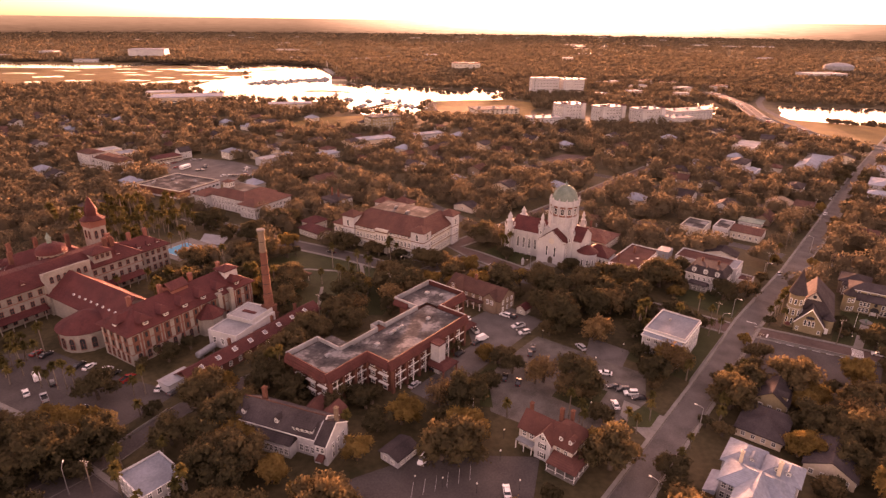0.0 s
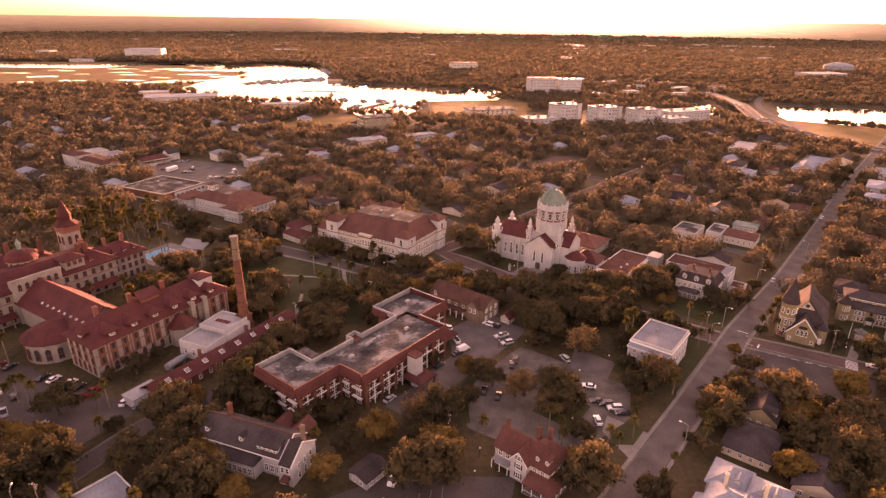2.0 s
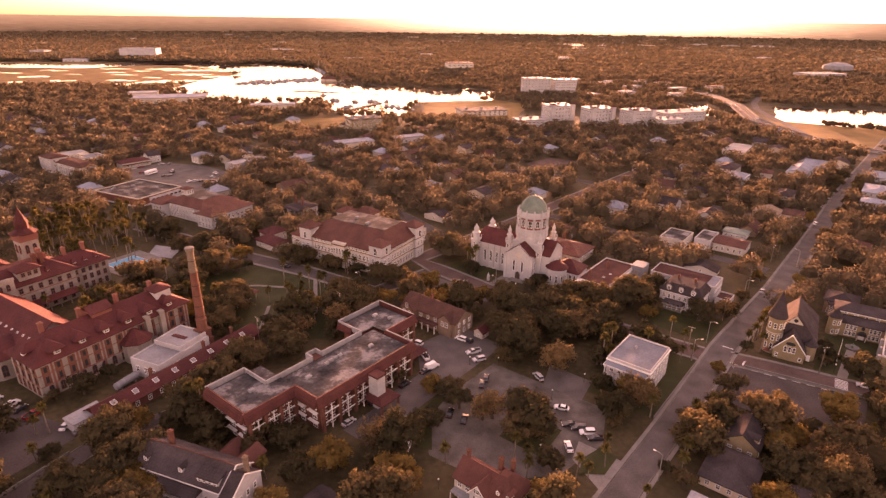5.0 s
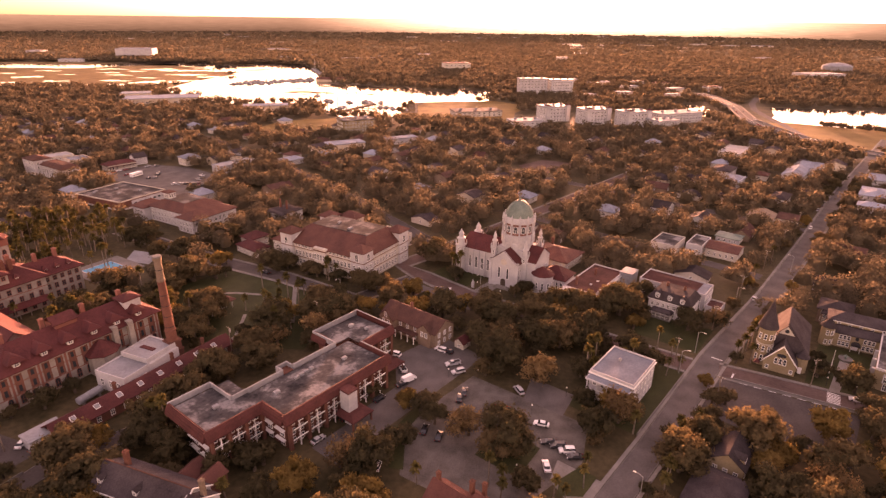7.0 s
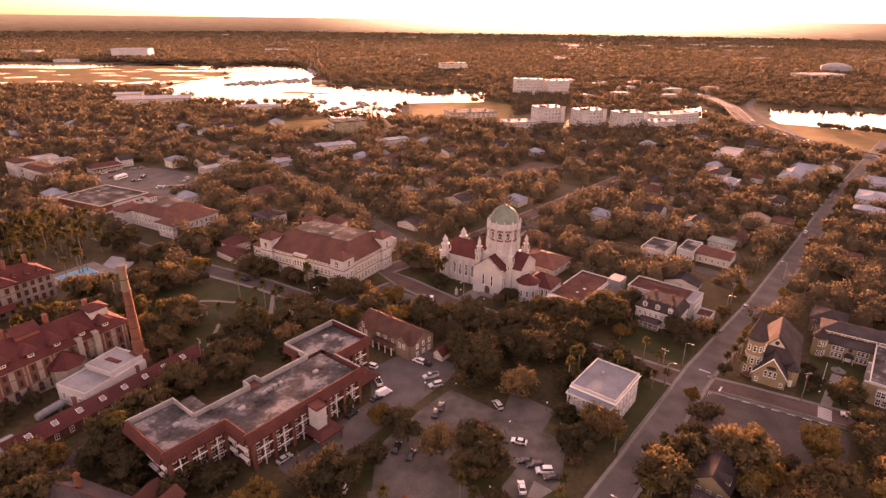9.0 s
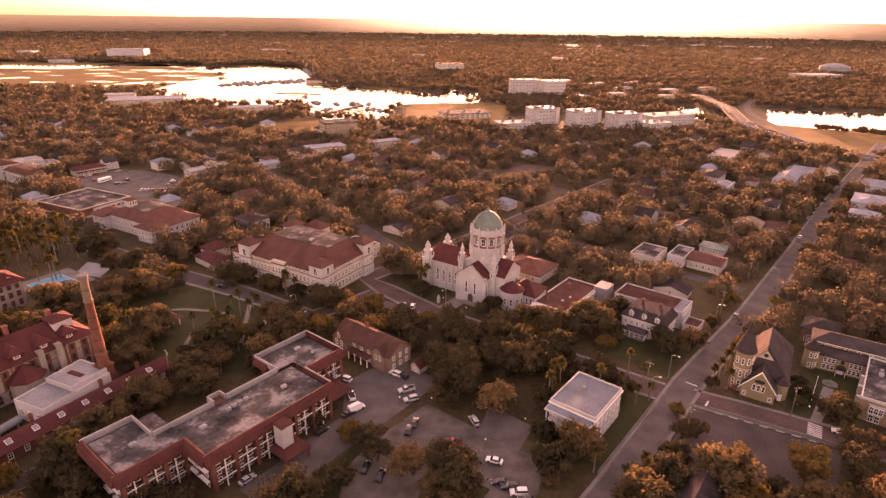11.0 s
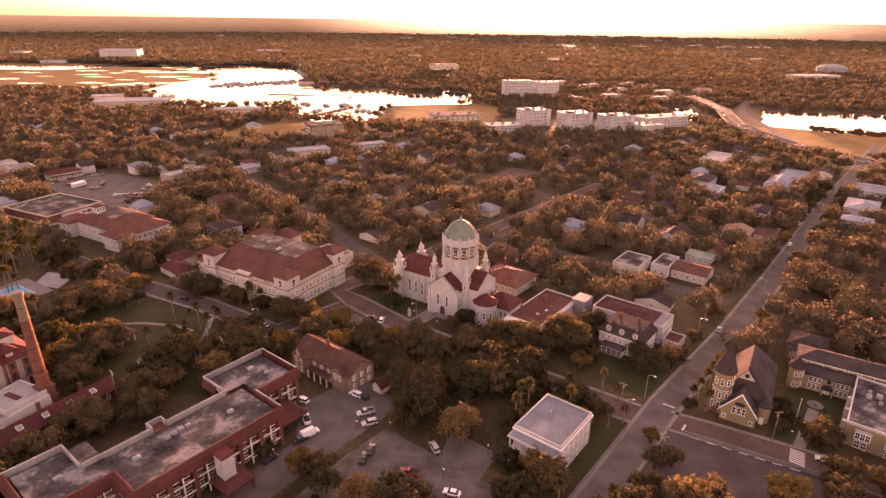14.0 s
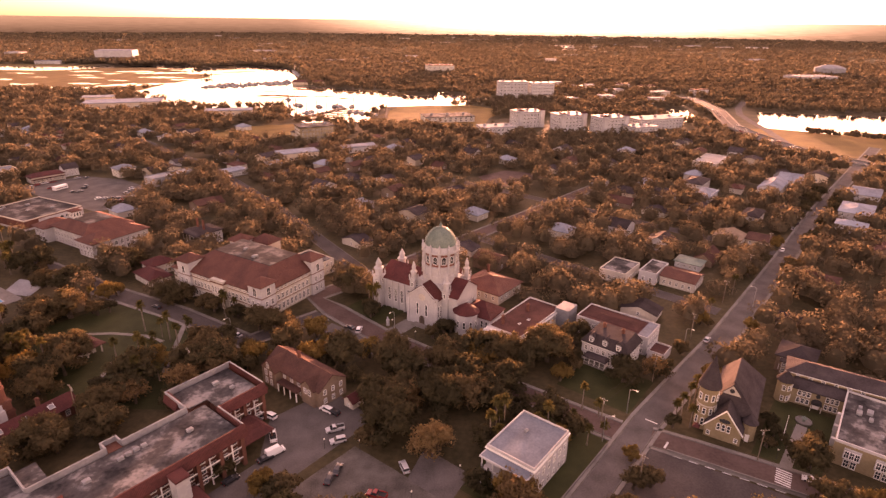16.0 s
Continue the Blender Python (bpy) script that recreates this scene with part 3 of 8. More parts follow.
lot("car_park_empty", [(205, -14), (205, 26), (229, 26), (234.5, -14)], "empty dark worn asphalt lot", "asphalt")
lot("car_park_hotel", [(26, 156), (30, 246), (54, 222), (62, 188), (70, 164)], "hotel car park with rows of cars", "asphalt")
lot("car_park_house", [(76, 62), (76, 94), (98, 84), (118, 58), (100, 50)], "dark asphalt lot with painted bays", "asphalt")
lot("car_park_store", [(212, 418), (210, 473), (252, 474), (268, 440), (269, 405), (246, 377), (222, 372)], "large car park before the flat-roofed store")
lot("car_park_court", [(430, 214), (449, 243), (480, 238), (490, 200)], "wide reddish paved court behind the town houses", "brick_road")
lot("car_park_corner", [(214, 120), (210, 150), (220, 152), (221, 112)], "small lot by the street", "old_asphalt")
lot("car_park_house", [(176, 58), (176, 72), (188, 76), (188, 60)], "sandy yard between the trees")
sheet("lawn", [(128, 178), (140, 235), (172, 236), (183, 200), (186, 168), (150, 150)], 0.03, "grass", "dark green park lawn crossed by paths", "lawn")
keep_free(160, 180, 178, 200)
sheet("lawn", [(126, 84), (138, 94), (151, 96), (150, 92.5), (140, 90.5), (128, 80.5)], 0.16, "grass", "grass strip between the car parks", "lawn")
sheet("lawn", [(145, 55), (145, 69), (158, 70), (159, 56)], 0.16, "grass", "grass island under the trees of the car park", "lawn")
sheet("lawn", [(150, 38.5), (146, 44), (152, 46), (159, 44), (158.5, 38.5)], 0.17, "grass", "grass corner with palms beside the driveway", "lawn")
sheet("lawn", [(232, 136), (232, 158), (246, 158), (246, 136)], 0.03, "grass", "lawn before the domed church", "lawn")
sheet("lawn", [(246, -14), (245, 3), (277, 3), (278, -14)], 0.03, "grass", "church garden lawn", "lawn")
sheet("lawn", [(182, 36), (182, 60), (224, 60), (224, 37)], 0.03, "grass", "garden lawn round the white house", "lawn")
sheet("lawn", [(240, 37), (240, 62), (262, 62), (262, 37)], 0.03, "grass", "garden lawn at the street corner", "lawn")
for line, half in ([[(182, 196), (160, 169.6)], 0.9], [[(150, 222), (161, 210.5), (168, 199), (170, 190)], 0.8], [[(128, 172), (140, 178), (152, 190)], 0.7],
                   [[(244.6, -5.6), (256, -5.9), (268, -6.2)], 1.5], [[(225, 128), (243, 128)], 3.4]):
    bm = strip(fresh(), line, half, -0.05, 0.09)
    tagged(new("footpath", meshed("footpath", bm, M["concrete"])), "pale concrete footpath", "path", kind="structure")
    for a_, b_ in zip(line, line[1:]):
        LANES.append((*a_, *b_, half + 0.6))

# ---- the domed church ----
def domed_church(u, v):
    c = thing("domed_church", u, v, "white Venetian style church with green copper dome and red tile roofs", "church", 5)
    keep_free(u - 20, u + 24, v - 32, v + 30)
    w = fresh()
    # local: x away from the street, y along it
    gable_wall(w, -7.5, 7.5, -13, 25, 0, 13.0, 5.0, "y")
    gable_wall(w, -13, 12, -6.6, 6.6, 0, 12.2, 5.2, "x")
    box(w, -6.8, 6.8, -6.8, 6.8, 0, 16.6)
    part("wall", w, M["white"], c)
    r = fresh()
    gable(r, -7.5, 7.5, 7.5, 25, 13.0, 5.0, "y", 0.4)
    gable(r, -7.5, 7.5, -13, -7.5, 13.0, 5.0, "y", 0.4)
    part("nave_roof", r, M["tile_y"], c, "red tile roof")
    r = fresh()
    gable(r, -12.9, -6.9, -6.6, 6.6, 12.35, 5.3, "x", 0.5)
    gable(r, 7.5, 12.4, -6.6, 6.6, 12.2, 5.2, "x", 0.3)
    part("transept_roof", r, M["tile"], c, "red tile roof")
    # drum and dome
    d = fresh()
    turned(d, 0, 0, [(7.2, 14.0), (7.2, 19.2), (6.9, 19.5), (6.9, 22.2), (7.2, 22.4), (7.2, 22.9), (6.5, 23.0), (6.5, 28.4), (7.3, 28.6), (7.3, 29.4), (7.0, 29.5), (6.6, 31.2)], 24)
    part("drum", d, M["white"], c, "white arcaded drum")
    b = fresh()
    turned(b, 0, 0, [(6.58, 23.2), (6.62, 23.3), (6.62, 24.2), (6.58, 24.3)], 24)
    turned(b, 0, 0, [(6.56, 27.4), (6.66, 27.5), (6.66, 28.2), (6.56, 28.35)], 24)
    part("ornament_band", b, M["trim"], c, "terracotta ornament band")
    for i in range(12):
        a_ = 2 * math.pi * i / 12
        col = fresh()
        turned(col, 7.05 * math.cos(a_), 7.05 * math.sin(a_), [(0.62, 18.6), (0.62, 23.0), (0.4, 23.4), (0.36, 27.4), (0.6, 28.0), (0.6, 28.7)], 8)
        part("column", col, M["white"], c)
        window(c, 6.52 * math.cos(a_ + 0.26), 6.52 * math.sin(a_ + 0.26), 24.4, 1.5, 2.2, math.degrees(a_ + 0.26) + 90, True)
        p = fresh()
        turned(p, 7.1 * math.cos(a_), 7.1 * math.sin(a_), [(0.5, 29.3), (0.5, 30.6), (0.7, 30.8), (0.3, 31.2), (0.45, 31.7), (0.05, 32.7)], 6)
        part("finial", p, M["white"], c)
    dm = fresh()
    prof = [(6.35 * math.cos(math.pi / 2 * k / 9), 30.6 + 7.2 * math.sin(math.pi / 2 * k / 9)) for k in range(9)] + [(0.9, 37.75)]
    turned(dm, 0, 0, [(6.5, 30.2)] + prof, 24)
    dome = part("dome", dm, M["copper"], c, "green copper dome")
    for i in range(12):
        a_ = 2 * math.pi * i / 12
        rb = fresh()
        line = [(6.45 * math.cos(t_), 30.6 + 7.3 * math.sin(t_)) for t_ in [math.pi / 2 * k / 8 for k in range(8)]]
        loft(rb, [[(q * math.cos(a_ + s), q * math.sin(a_ + s), z + e_) for s, e_ in ((-0.14 / max(q, 1), 0), (0.14 / max(q, 1), 0), (0.14 / max(q, 1), 0.16), (-0.14 / max(q, 1), 0.16))] for q, z in line])
        part("rib", rb, M["copper"], dome)
    la = fresh()
    turned(la, 0, 0, [(1.0, 37.6), (1.05, 38.0), (0.6, 38.1), (0.5, 38.6), (0.75, 38.75), (0.3, 39.2), (0.05, 40.2)], 10)
    part("lantern", la, M["copper"], dome)
    # turrets at the crossing and spires on the front
    for x, y, z0, z1, s in ((-7.6, 7.8, 0, 22.5, 1.2), (-7.6, -7.8, 0, 21.5, 1.2), (7.6, 7.8, 12, 22.5, 1.2), (7.6, -7.8, 12, 22.5, 1.2), (-8.4, 25.4, 0, 20.2, 1.8), (7.6, 25.4, 0, 19, 1.8)):
        t = fresh()
        box(t, x - s, x + s, y - s, y + s, z0, z1 - 6.5)
        box(t, x - s - 0.25, x + s + 0.25, y - s - 0.25, y + s + 0.25, z1 - 6.5, z1 - 6.1)
        turned(t, x, y, [(s * 0.95, z1 - 6.1), (s * 0.9, z1 - 3.4), (s * 1.2, z1 - 3.2), (s * 1.2, z1 - 2.8), (s * 0.7, z1 - 2.5), (s * 0.62, z1 - 1.2), (s * 0.8, z1 - 1.0), (0.06, z1 + 1.6)], 8)
        tw = part("turret", t, M["white"], c, "white pinnacled turret")
        for k in range(4):
            o = window(tw, x + math.sin(k * math.pi / 2) * (s + 0.03), y - math.cos(k * math.pi / 2) * (s + 0.03), z1 - 9.2, 0.7, 1.4, k * 90, True)
        for k in range(4):
            p = fresh()
            turned(p, x + s * (1 if k in (0, 1) else -1), y + s * (1 if k in (0, 2) else -1), [(0.3, z1 - 6.2), (0.28, z1 - 5.0), (0.4, z1 - 4.8), (0.03, z1 - 3.8)], 5)
            part("pinnacle", p, M["white"], tw)
    # street gable: cornice, tall windows, rose window, porch and steps
    for s in (-1, 1):
        window(c, -13.02, s * 2.1, 4.6, 0.9, 4.6, "-x", True)
    ro = fresh()
    n_ = 16
    loft(ro, [[(-13.0 - q, 0.0 + r_ * math.cos(2 * math.pi * i / n_), 12.4 + r_ * math.sin(2 * math.pi * i / n_)) for i in range(n_)] for q, r_ in ((0.0, 1.5), (0.2, 1.5), (0.2, 1.1), (0.05, 1.0))])
    part("rose_window", ro, M["cream"], c, "round carved window")
    cp = fresh()
    loft(cp, [[(x, y, z) for y, z in ((-7.1, 11.6), (-7.1, 12.2), (0, 17.9), (7.1, 12.2), (7.1, 11.6), (0, 16.9))] for x in (-13.3, -12.85)])
    part("gable_coping", cp, M["white"], c)
    dr = fresh()
    loft(dr, [[(-13.0 - q, y, z) for y, z in ((-1.2, 0.9), (1.2, 0.9), (1.2, 3.2), (0.8, 4.0), (0, 4.4), (-0.8, 4.0), (-1.2, 3.2))] for q in (0.0, 0.25)])
    part("door", dr, M["bark"], c, "dark arched wooden door")
    for k in range(4):
        part("step", box(fresh(), -14.2 - k * 0.4, -13.0, -3.0 - k * 0.3, 3.0 + k * 0.3, -0.1, 0.75 - k * 0.18), M["concrete"], c)
    for s in (-1, 1):
        for y in (-6.6, 6.6):
            bt = fresh()
            box(bt, -13.3, -12.4, y - 0.6, y + 0.6, 0, 13.0)
            box(bt, -13.45, -12.25, y - 0.75, y + 0.75, 12.6, 13.0)
            if s == 1:
                part("buttress", bt, M["white"], c)
            else:
                bt.free()
    for y in (11.0, 14.2, 17.4, 20.6):
        window(c, -7.52, y, 3.6, 1.1, 5.0, "-x", True)
        part("buttress", box(fresh(), -8.1, -7.5, y + 1.35, y + 1.95, 0, 12.2), M["white"], c)
    for x in (-11.2, -9.6):
        window(c, x, -6.62, 4.6, 0.8, 4.4, "-y", True)
    row_of_windows(c, -6.5, 6.5, -13.02, 4.5, 3, 0.9, 4.2, "-y", True)
    # low apse with a conical tile roof on the quiet side
    ap = fresh()
    turned(ap, -6.5, -16.5, [(4.6, 0), (4.6, 8.2), (4.9, 8.3), (4.9, 8.7)], 12)
    part("apse", ap, M["white"], c, "rounded white apse")
    ar = fresh()
    turned(ar, -6.5, -16.5, [(5.3, 8.6), (5.3, 8.8), (0.4, 12.0)], 12)
    part("apse_roof", ar, M["tile"], c, "red conical tile roof")
    for k in range(5):
        a_ = radians(170 + 32 * k)
        window(c, -6.5 + 4.62 * math.cos(a_), -16.5 + 4.62 * math.sin(a_), 3.0, 0.8, 2.4, math.degrees(a_) + 90, True)
    si = fresh()
    box(si, -4.5, 7.0, -26, -13.1, 0, 6.6)
    part("side_hall", si, M["white"], c)
    sr = fresh()
    hip(sr, -4.5, 7.0, -26, -13.1, 6.6, 4.2, 0.6)
    part("side_roof", sr, M["tile"], c, "red tile roof")
    row_of_windows(c, -25.5, -21.5, -4.52, 2.4, 2, 0.9, 2.4, "-x", True)
    # parish house behind
    m_ = thing("parish_house", u + 30, v - 4, "cream two storey parish house with brown tile roof", "house")
    keep_free(u + 18, u + 42, v - 18, v + 10)
    part("wall", box(fresh(), -9, 9, -11, 9, 0, 4.8), M["cream"], m_)
    part("roof", hip(fresh(), -9, 9, -11, 9, 4.8, 3.4, 0.9), M["tile_old"], m_)
    row_of_windows(m_, -10, 8, -9.02, 1.6, 5, 1.1, 1.7, "-x")
    row_of_windows(m_, -8, 8, -11.02, 1.6, 5, 1.1, 1.7, "-y")
    chimney_stack(m_, 5, 4, 5, 10, 1.0)
    return c


domed_church(254.8, 124.3)


# ---- the college hall with four corner towers ----
def college_hall(u, v, turn):
    c = thing("college_hall", u, v, "cream college hall with red tile roof, corner towers and brick bands", "college building", turn)
    L, D, H = 51.0, 36.0, 12.0
    keep_free(u - 8, u + 40, v - 3, v + 56)
    part("wall", box(fresh(), 1.2, D - 1.2, 1.2, L - 1.2, 0, H), M["cream"], c)
    part("roof", loft(fresh(), [rect(0.3, D - 0.3, 0.3, L - 0.3, H - 0.3), rect(0.3, D - 0.3, 0.3, L - 0.3, H), rect(12.5, D - 7, 7.5, L - 9, H + 6.2)]), M["tile_old"], c, "large hipped red tile roof")
    dk = fresh()
    box(dk, 12.8, D - 7.3, 7.8, L - 9.3, H + 6.1, H + 6.4)
    part("roof_deck", dk, M["dark_deck"], c, "flat dark grey roof deck")
    for k, (x, y) in enumerate(((0, 0), (0, L - 7.4), (D - 7.4, 0), (D - 7.4, L - 7.4))):
        top = 15.4 if k == 0 else 16.4
        t = part("tower", box(fresh(), x, x + 7.4, y, y + 7.4, 0, top), M["white"], c, "cream corner tower")
        part("tower_roof", hip(fresh(), x, x + 7.4, y, y + 7.4, top, 2.6, 0.9), M["tile_old"], t)
        for z in (1.6, 6.2):
            for q in (2.2, 5.2):
                window(t, x + q, y - 0.02, z, 1.1, 2.2, "-y")
                window(t, x - 0.02, y + q, z, 1.1, 2.2, "-x")
        for q in (3.7,):
            window(t, x + q, y - 0.02, 10.7, 1.7, 2.4, "-y", True)
            window(t, x - 0.02, y + q, 10.7, 1.7, 2.4, "-x", True)
        for z in (5.0, 9.8, top - 0.6):
            bnd = fresh()
            box(bnd, x - 0.1, x + 7.5, y - 0.1, y + 7.5, z, z + 0.35)
            part("brick_band", bnd, M["brick"], t)
    for z in (4.9, 9.4):
        part("brick_band", box(fresh(), 1.1, D - 1.1, 1.1, L - 1.1, z, z + 0.3), M["brick"], c)
    for a_, b_, n_ in ((8.2, 21.5, 6), (30, 43, 6)):
        for z, h in ((1.2, 2.6), (5.8, 2.3), (10.2, 1.2)):
            row_of_windows(c, a_, b_, 1.18, z, n_, 1.15, h, "-x")
    for z, h in ((1.2, 2.6), (5.8, 2.3), (10.2, 1.2)):
        row_of_windows(c, 8.4, D - 8.4, 1.18, z, 8, 1.15, h, "-y")
    # arched entrance bay
    e_ = part("entrance_bay", box(fresh(), -0.6, 1.2, 21.8, 29.4, 0, 12.6), M["cream"], c)
    dr = fresh()
    loft(dr, [[(-0.62 - q, 25.6 + yy, z) for yy, z in ((-1.9, 0), (1.9, 0), (1.9, 3.4), (1.3, 4.7), (0, 5.3), (-1.3, 4.7), (-1.9, 3.4))] for q in (0.0, 0.12)])
    part("doorway", dr, M["bark"], e_, "dark arched doorway")
    row_of_windows(e_, 22.2, 29.0, -0.62, 6.8, 4, 1.0, 2.4, "-x", True)
    part("brick_band", box(fresh(), -0.7, 1.2, 21.7, 29.5, 11.0, 11.6), M["brick"], e_)
    # rear belvedere
    part("stair_tower", box(fresh(), D + 0.2, D + 8, 34, 44, 0, 15), M["cream"], c)
    part("tower_roof", hip(fresh(), D + 0.2, D + 8, 34, 44, 15, 3.0, 0.9), M["tile_old"], c)
    roof_unit(c, 16, 20, H + 6.4, 2.4)
    roof_unit(c, 20, 30, H + 6.4, 1.8)
    part("side_wing", box(fresh(), 5, 18, L + 0.2, L + 11, 0, 8.6), M["cream"], c)
    part("side_wing_roof", hip(fresh(), 5, 18, L + 0.2, L + 11, 8.6, 3.0, 0.8), M["tile_old"], c)
    row_of_windows(c, L + 1, L + 10.5, 4.98, 4.6, 4, 1.1, 1.9, "-x")
    return c


college_hall(203.2, 173.2, 8)


def college_house(u, v, turn):
    c = thing("college_house", u, v, "white college building with broad red tile roof and open attic gallery", "college building", turn)
    D, L, H = 30.0, 44.0, 8.2
    keep_free(u - 10, u + 30, v - 1, v + 58)
    w = fresh()
    box(w, 0, D, 0, 13, 0, H)
    box(w, 4, D, 13, L, 0, H + 0.8)
    box(w, 0, 14, L, L + 11, 0, H)
    part("wall", w, M["white"], c)
    part("roof", hip(fresh(), 0, D, 0, 13, H, 3.2, 1.2), M["tile_old"], c, "hipped red tile roof")
    part("roof", hip(fresh(), 4, D, 13, L, H + 0.9, 3.2, 1.2, 7.0), M["tile_old"], c, "hipped red tile roof")
    part("roof", hip(fresh(), 0, 14, L, L + 11, H, 3.0, 1.1), M["tile_old"], c)
    part("roof_deck", box(fresh(), 10.2, D - 6.2, 19.2, L - 6.2, H + 4.0, H + 4.25), M["dark_deck"], c, "flat grey roof deck")
    t = part("belvedere", box(fresh(), 10.5, 15.5, 34, 39, H + 3, H + 8.0), M["white"], c, "small white rooftop belvedere")
    part("belvedere_roof", hip(fresh(), 10.5, 15.5, 34, 39, H + 8.0, 1.3, 0.5), M["tile_old"], t)
    row_of_windows(t, 34.3, 38.7, 10.48, H + 5.2, 3, 0.8, 1.9, "-x")
    row_of_windows(t, 10.8, 15.2, 33.98, H + 5.2, 3, 0.8, 1.9, "-y")
    for z, h in ((0.8, 2.4), (4.2, 2.0)):
        row_of_windows(c, 14, L - 1, 3.98, z, 10, 1.3, h, "-x")
        row_of_windows(c, 1, 12, -0.02, z, 4, 1.3, h, "-x")
        row_of_windows(c, 1, D - 1, -0.02, z, 9, 1.5, h, "-y")
        row_of_windows(c, L + 1, L + 10, -0.02, z, 3, 1.3, h, "-x")
    row_of_windows(c, 14, L - 1, 3.98, 7.0, 10, 0.8, 0.9, "-x")
    return c


college_house(188.2, 293.0, 8)


# ---- the grand hotel with its towers ----
def wide_dormer(parent, x, y, z, side):
    """A small window under a broad flaring tile roof."""
    ob = part("dormer", box(fresh(), -1.0, 1.0, 0, 3.4, 0, 1.5), M["cream"], parent)
    ob.matrix_basis = pose(x, y, z, 0, 0, SIDE[side])
    r = fresh()
    loft(r, [rect(-2.6, 2.6, -0.7, 4.4, 1.4), rect(-2.6, 2.6, -0.7, 4.4, 1.6), rect(-0.15, 0.15, 1.6, 6.0, 3.6)])
    part("dormer_roof", r, M["tile"], ob)
    f, g = sash(1.2, 1.1)
    for me, nm in ((f, "dormer_window"), (g, "pane")):
        o = new(nm, me)
        o.parent = ob
        o.matrix_basis = pose(0, -0.01, 0.25)
    return ob


def grand_hotel(u, v, turn):
    c = thing("grand_hotel", u, v, "grand grey concrete hotel with terracotta trim and red tile roofs", "hotel", turn)
    keep_free(u - 8, u + 58, v - 2, v + 26)
    keep_free(u - 40, u + 34, v + 16, v + 106)
    keep_free(u + 10, u + 55, v + 58, v + 100)
    # street wing
    W, L, H = 17.0, 53.0, 12.4
    wing = part("wing", box(fresh(), 0, L, 0, W, 0, H), M["coquina"], c, "three storey grey concrete wing")
    part("roof", hip(fresh(), 0, L, 0, W, H, 6.0, 1.2), M["tile_y"], c, "long hipped red tile roof")
    for z in (4.2, 8.2, 11.6):
        part("terracotta_band", box(fresh(), -0.08, L + 0.08, -0.08, W + 0.08, z, z + 0.3), M["trim"], wing)
    for k in range(7):
        x = 4.2 + k * 8.0
        pl = fresh()
        box(pl, x - 0.3, x + 0.3, -0.2, 0.1, 0, H)
        part("pilaster", pl, M["trim"], wing, "terracotta pilaster")
    for z, h in ((1.0, 2.4),):
        row_of_windows(wing, 1, L - 1, -0.02, z, 15, 1.3, h, "-y", z < 2, "trim")
        row_of_windows(wing, 1, W - 1, -0.02, z, 5, 1.3, h, "-x", z < 2, "trim")
    for k in range(6):
        wide_dormer(c, 7.0 + k * 7.9, 0.4, H + 1.0, "-y")
    wide_dormer(c, 0.4, 8.5, H + 1.0, "-x")
    for k in range(13):
        x = 2.2 + k * 4.0
        part("brick_panel", box(fresh(), x - 1.15, x + 1.15, -0.12, 0.0, 4.6, 11.2), M["brick"], wing, "tall red brick wall panel")
        part("pane", box(fresh(), x - 0.45, x + 0.45, -0.16, -0.12, 5.2, 7.4), M["glass"], wing)
        part("pane", box(fresh(), x - 0.45, x + 0.45, -0.16, -0.12, 9.0, 10.8), M["glass"], wing)
    for k in range(4):
        y = 2.3 + k * 4.1
        part("brick_panel", box(fresh(), -0.12, 0.0, y - 1.15, y + 1.15, 4.6, 11.2), M["brick"], wing, "tall red brick wall panel")
        part("pane", box(fresh(), -0.16, -0.12, y - 0.45, y + 0.45, 5.2, 7.4), M["glass"], wing)
        part("pane", box(fresh(), -0.16, -0.12, y - 0.45, y + 0.45, 9.0, 10.8), M["glass"], wing)
    big = part("roof_lantern", box(fresh(), 22, 29, 6.5, 13, H + 3.5, H + 6.4), M["trim"], c)
    part("lantern_roof", gable(fresh(), 22, 29, 6.5, 13, H + 6.4, 1.8, "x", 0.5), M["tile"], big)
    for x in (8, 20, 33, 46):
        chimney_stack(c, x, W / 2 + 2, H + 3.0, H + 8.2, 1.3, "trim")
    pav = part("pavilion", box(fresh(), 44, 50, 4, 10, H + 2, H + 6.4), M["white"], c, "white rooftop pavilion")
    part("pavilion_roof", hip(fresh(), 44, 50, 4, 10, H + 6.4, 1.4, 0.6), M["tile"], pav)
    # angular bay between the wing and the service yard
    bay = fresh()
    turned(bay, 31, -1.0, [(5.0, 0), (5.0, 7.2)], 8, 0.39)
    b_ = part("bay", bay, M["coquina"], c)
    br = fresh()
    turned(br, 31, -1.0, [(5.8, 7.2), (5.8, 7.5), (0.3, 11.5)], 8, 0.39)
    part("bay_roof", br, M["tile"], b_, "pointed red tile roof")
    for x in (36.5, 42.0):
        part("bay_tower", box(fresh(), x - 0.9, x + 0.9, -1.6, 0.4, 0, 13.6), M["coquina"], c)
    # dining hall with round end
    dh = fresh()
    gable_wall(dh, 5.2, 22.8, 17.4, 62, 0, 9.5, 6.75, "y")
    turned(dh, 2, 31, [(9.5, 0), (9.5, 7.4)], 16)
    hall = part("dining_hall", dh, M["coquina"], c)
    part("dining_roof", gable(fresh(), 5, 23, 17.5, 63, 9.6, 7.0, "y", 1.0), M["tile_y"], hall, "steep red tile roof")
    rr = fresh()
    turned(rr, 2, 31, [(10.4, 7.4), (10.4, 7.7), (4.2, 11.0), (0.3, 12.6)], 16)
    part("round_roof", rr, M["tile"], hall, "round red tile roof")
    for k in range(7):
        a_ = radians(120 + 22 * k)
